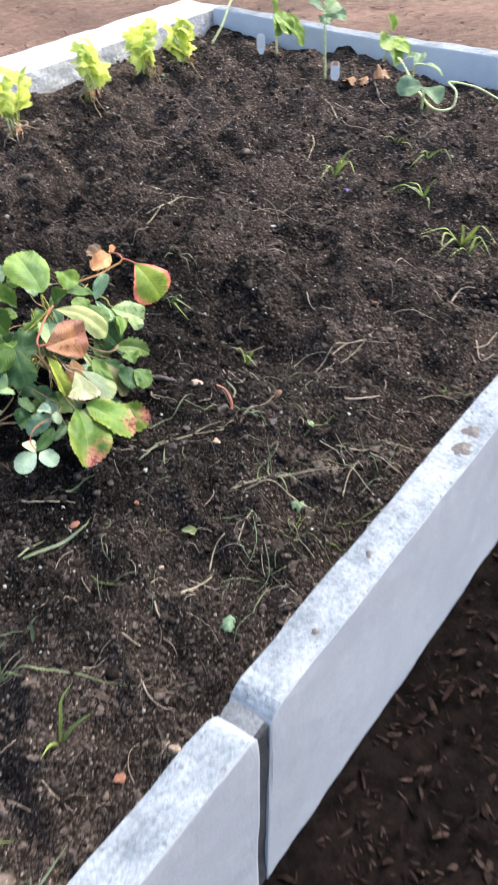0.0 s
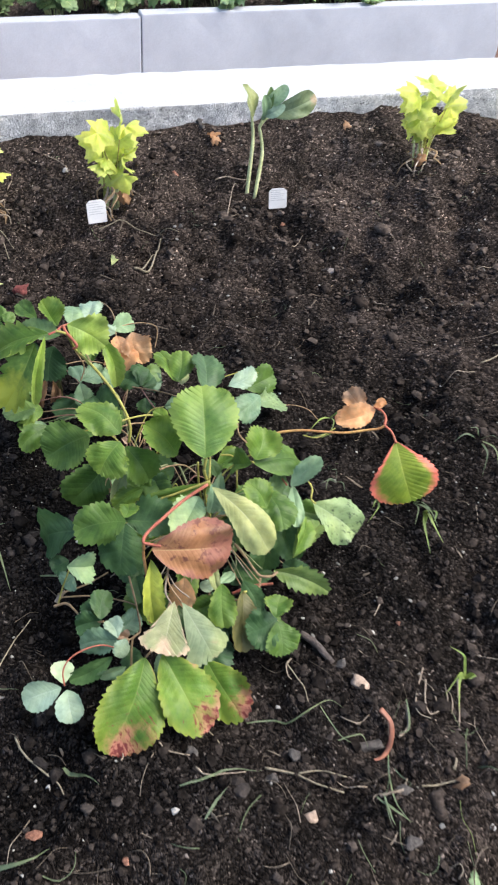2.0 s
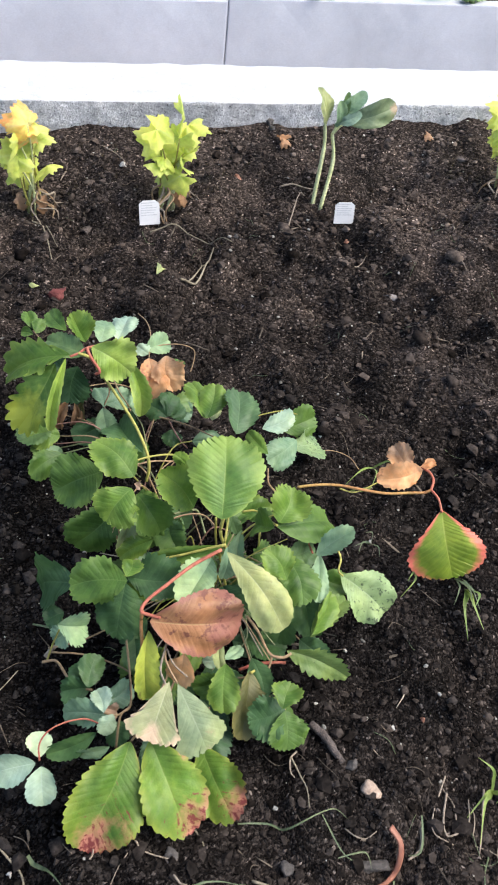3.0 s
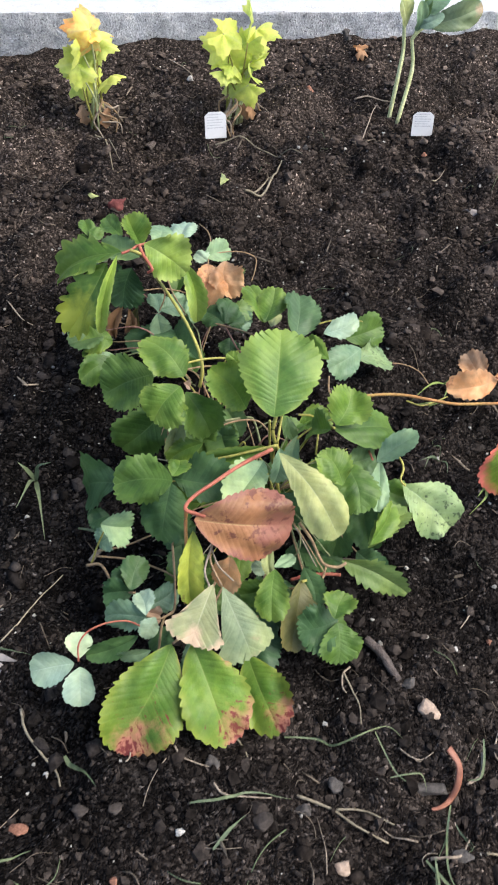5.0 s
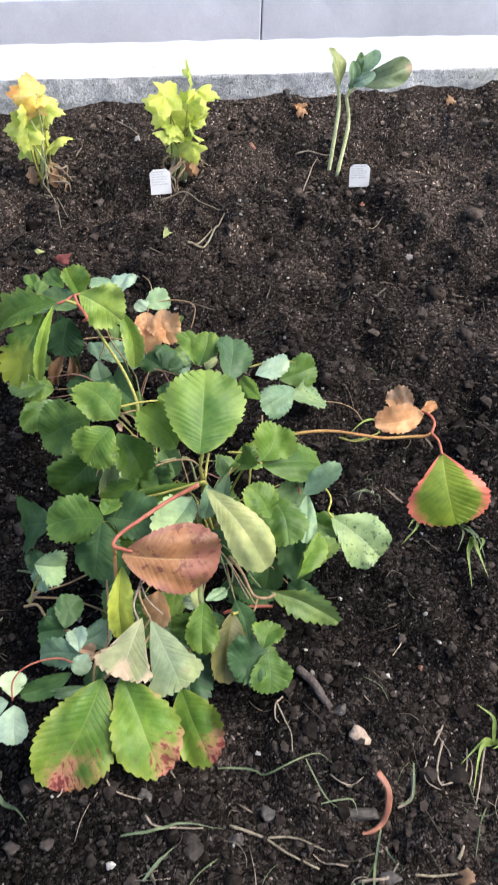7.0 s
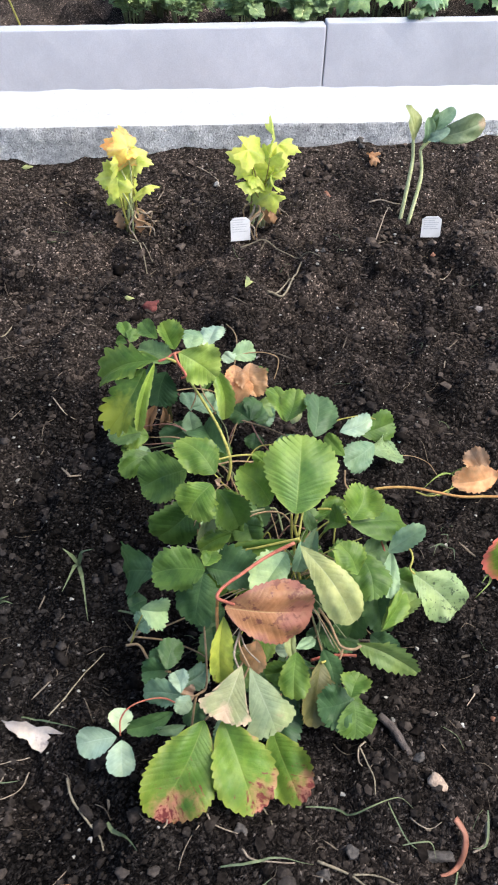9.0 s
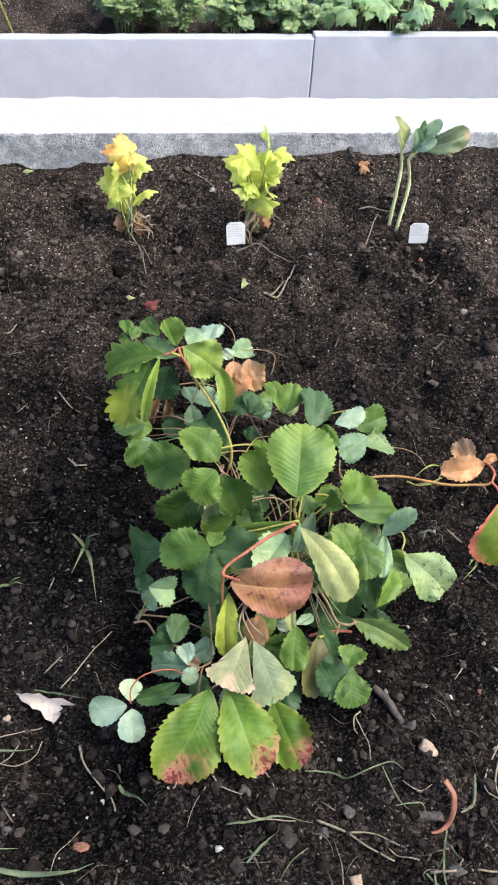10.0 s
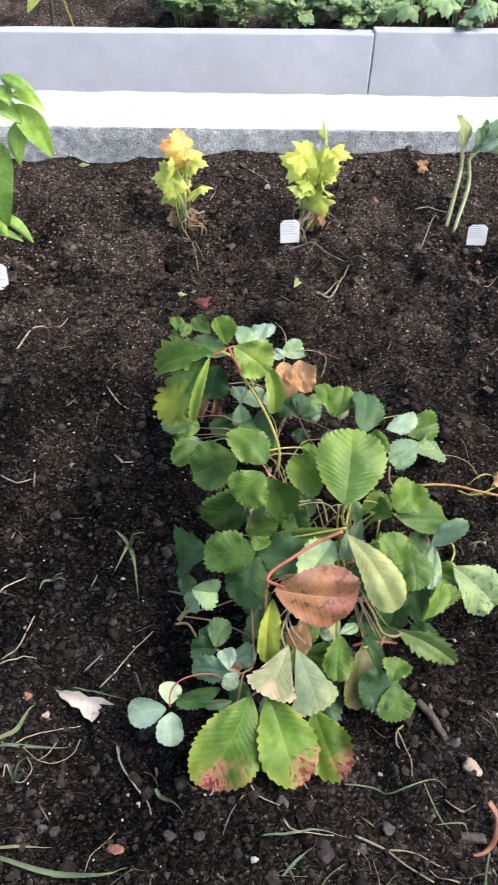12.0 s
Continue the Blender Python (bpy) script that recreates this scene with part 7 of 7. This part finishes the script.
straw([(1.548, 1.628, 0.003), (1.553, 1.616, 0.003), (1.553, 1.606, 0.003)], 0.0009)


# ---- plants of the second bed ----
def garden_plant(x, y, height, reach, stems, seed, material, label, category, habit, size, z=BZ - 0.05, lean=(0.0, 0.0)):
    """A bushy plant: stems that arch outward and carry feathery side fronds, lobed leaflets in pairs, or one broad lobed leaf each."""
    random.seed(seed)
    ob = thing("garden_plant", label, category, (x, y, z), "plants of the second bed" if x < 4 else "weeds along the path")
    for i in range(stems):
        a, r = random.uniform(0, 6.28), reach * random.uniform(0.3, 1.0)
        foot = Vector((x + 0.03 * math.cos(a), y + 0.03 * math.sin(a), z))
        tip = Vector((x + r * math.cos(a) + lean[0] * random.random(), y + r * math.sin(a) + lean[1] * random.random(), z + height * random.uniform(0.45, 1.0)))
        mid = foot.lerp(tip, 0.45) + Vector((0, 0, height * 0.3))
        line = [foot, mid, tip]
        stalk = put("stem", mesh_of("stem", *tube(line, 0.0032, 0.0014, 5, 4), STALK_DULL if habit != "sprawl" else STALK_GREEN), ob)
        path = spline(line, 9)
        parts = []
        if habit == "broad":
            out = Vector((math.cos(a), math.sin(a), random.uniform(-0.5, 0.15)))
            parts.append(palm(tip, out, size * random.uniform(0.7, 1.15), random.uniform(0.3, 0.8), (0.1, -0.5, 0.85)))
        else:
            for k in range(4, len(path)):
                d = (path[min(k + 1, len(path) - 1)] - path[k - 1]).normalized()
                side = d.cross(Vector((0, 0, 1))).normalized()
                for hand in (-1, 1):
                    s = size * (1.15 - 0.5 * k / len(path)) * random.uniform(0.8, 1.2)
                    way = (side * hand + d * random.uniform(0.3, 0.8) + Vector((0, 0, random.uniform(-0.5, 0.3)))).normalized()
                    if habit == "sprawl":
                        parts.append(blade(path[k], path[k] + way * s, s * 0.62, "lobe", fold=0.2, rows=9, cols=2, ref=(0, -0.5, 0.8)))
                        continue
                    end = path[k] + way * s * 1.7
                    for q in range(5):
                        c = path[k].lerp(end, (q + 1) / 5)
                        for h in (-1, 1):
                            turn = (way * 0.8 + way.cross(Vector((0, 0, 1))) * h + Vector((0, 0, random.uniform(-0.3, 0.4)))).normalized()
                            parts.append(blade(c, c + turn * s * 0.55, s * 0.2, "oval", fold=0.2, rows=3, cols=2, ref=(0, -0.5, 0.8)))
        put("foliage", leaf_mesh("foliage", join(parts), material), stalk)
    return ob


FEATHERY, SPRAWL, BROAD = "bushy feathery green herb in the second bed", "sprawling plant with small lobed green leaves in the second bed", "squash plant with broad lobed grey-green leaves in the second bed"
for i, (x, y, h, r, n) in enumerate(((1.53, 4.55, 0.17, 0.11, 22), (1.63, 4.62, 0.20, 0.12, 22), (1.70, 4.52, 0.15, 0.10, 20), (1.60, 4.78, 0.22, 0.14, 18), (3.16, 4.56, 0.15, 0.15, 18), (3.36, 4.62, 0.14, 0.16, 16))):
    garden_plant(x, y, h, r, n, 41 + i, HERB, FEATHERY, "herb", "feathery", 0.026)
for i, (x, y, h, r, n) in enumerate(((1.91, 4.52, 0.13, 0.12, 14), (2.02, 4.62, 0.17, 0.14, 15), (2.13, 4.50, 0.13, 0.12, 14), (2.04, 4.85, 0.2, 0.16, 12), (3.00, 4.52, 0.15, 0.16, 14))):
    garden_plant(x, y, h, r, n, 51 + i, HERB, SPRAWL, "plant", "sprawl", 0.038)
for i, (x, y, h, r, n) in enumerate(((2.38, 4.55, 0.17, 0.15, 16), (2.52, 4.50, 0.16, 0.14, 15), (2.56, 4.72, 0.24, 0.18, 14), (2.88, 4.53, 0.18, 0.14, 15), (3.04, 4.70, 0.22, 0.18, 12), (2.80, 4.95, 0.26, 0.2, 10))):
    garden_plant(x, y, h, r, n, 61 + i, SQUASH, BROAD, "plant", "broad", 0.062)
SPRIG = "small green sprig hanging over the panel's edge"
garden_plant(2.52, 4.385, 0.05, 0.05, 4, 71, HERB, SPRIG, "plant", "sprawl", 0.026, BZ - 0.01, (0.0, -0.05))
garden_plant(3.08, 4.385, 0.05, 0.05, 4, 72, HERB, SPRIG, "plant", "sprawl", 0.026, BZ - 0.01, (0.0, -0.05))
stake = put("garden_stake", mesh_of("garden_stake", *tube([(1.075, 4.50, BZ - 0.08), (1.077, 4.50, BZ + 0.1), (1.08, 4.505, BZ + 0.42)], 0.007, 0.006, 8, 4, 0.1), WOOD), label="thin brown wooden stake standing in the second bed", category="stake")
stem = stemmed_plant("garden_plant", "young plant with a thick yellow-green stem beside a stake", "plant", [[(1.15, 4.48, BZ - 0.05), (1.11, 4.49, BZ + 0.08), (1.07, 4.5, BZ + 0.22)]], [((1.09, 4.49, BZ + 0.15), (1.0, 4.45, BZ + 0.02), 0.06), ((1.07, 4.5, BZ + 0.2), (1.14, 4.46, BZ + 0.15), 0.05), ((1.07, 4.5, BZ + 0.22), (0.98, 4.5, BZ + 0.16), 0.06)], SEEDLING, STALK)
for i in range(4):
    wx, wy = 6.6 + 0.5 * i, 5.4 + 0.3 * (i % 2) - 0.25 * i
    garden_plant(wx, wy, 0.25, 0.3, 14, 80 + i, HERB, "low green weeds at the edge of the path", "weeds", "sprawl", 0.08, ground_z(wx, wy))
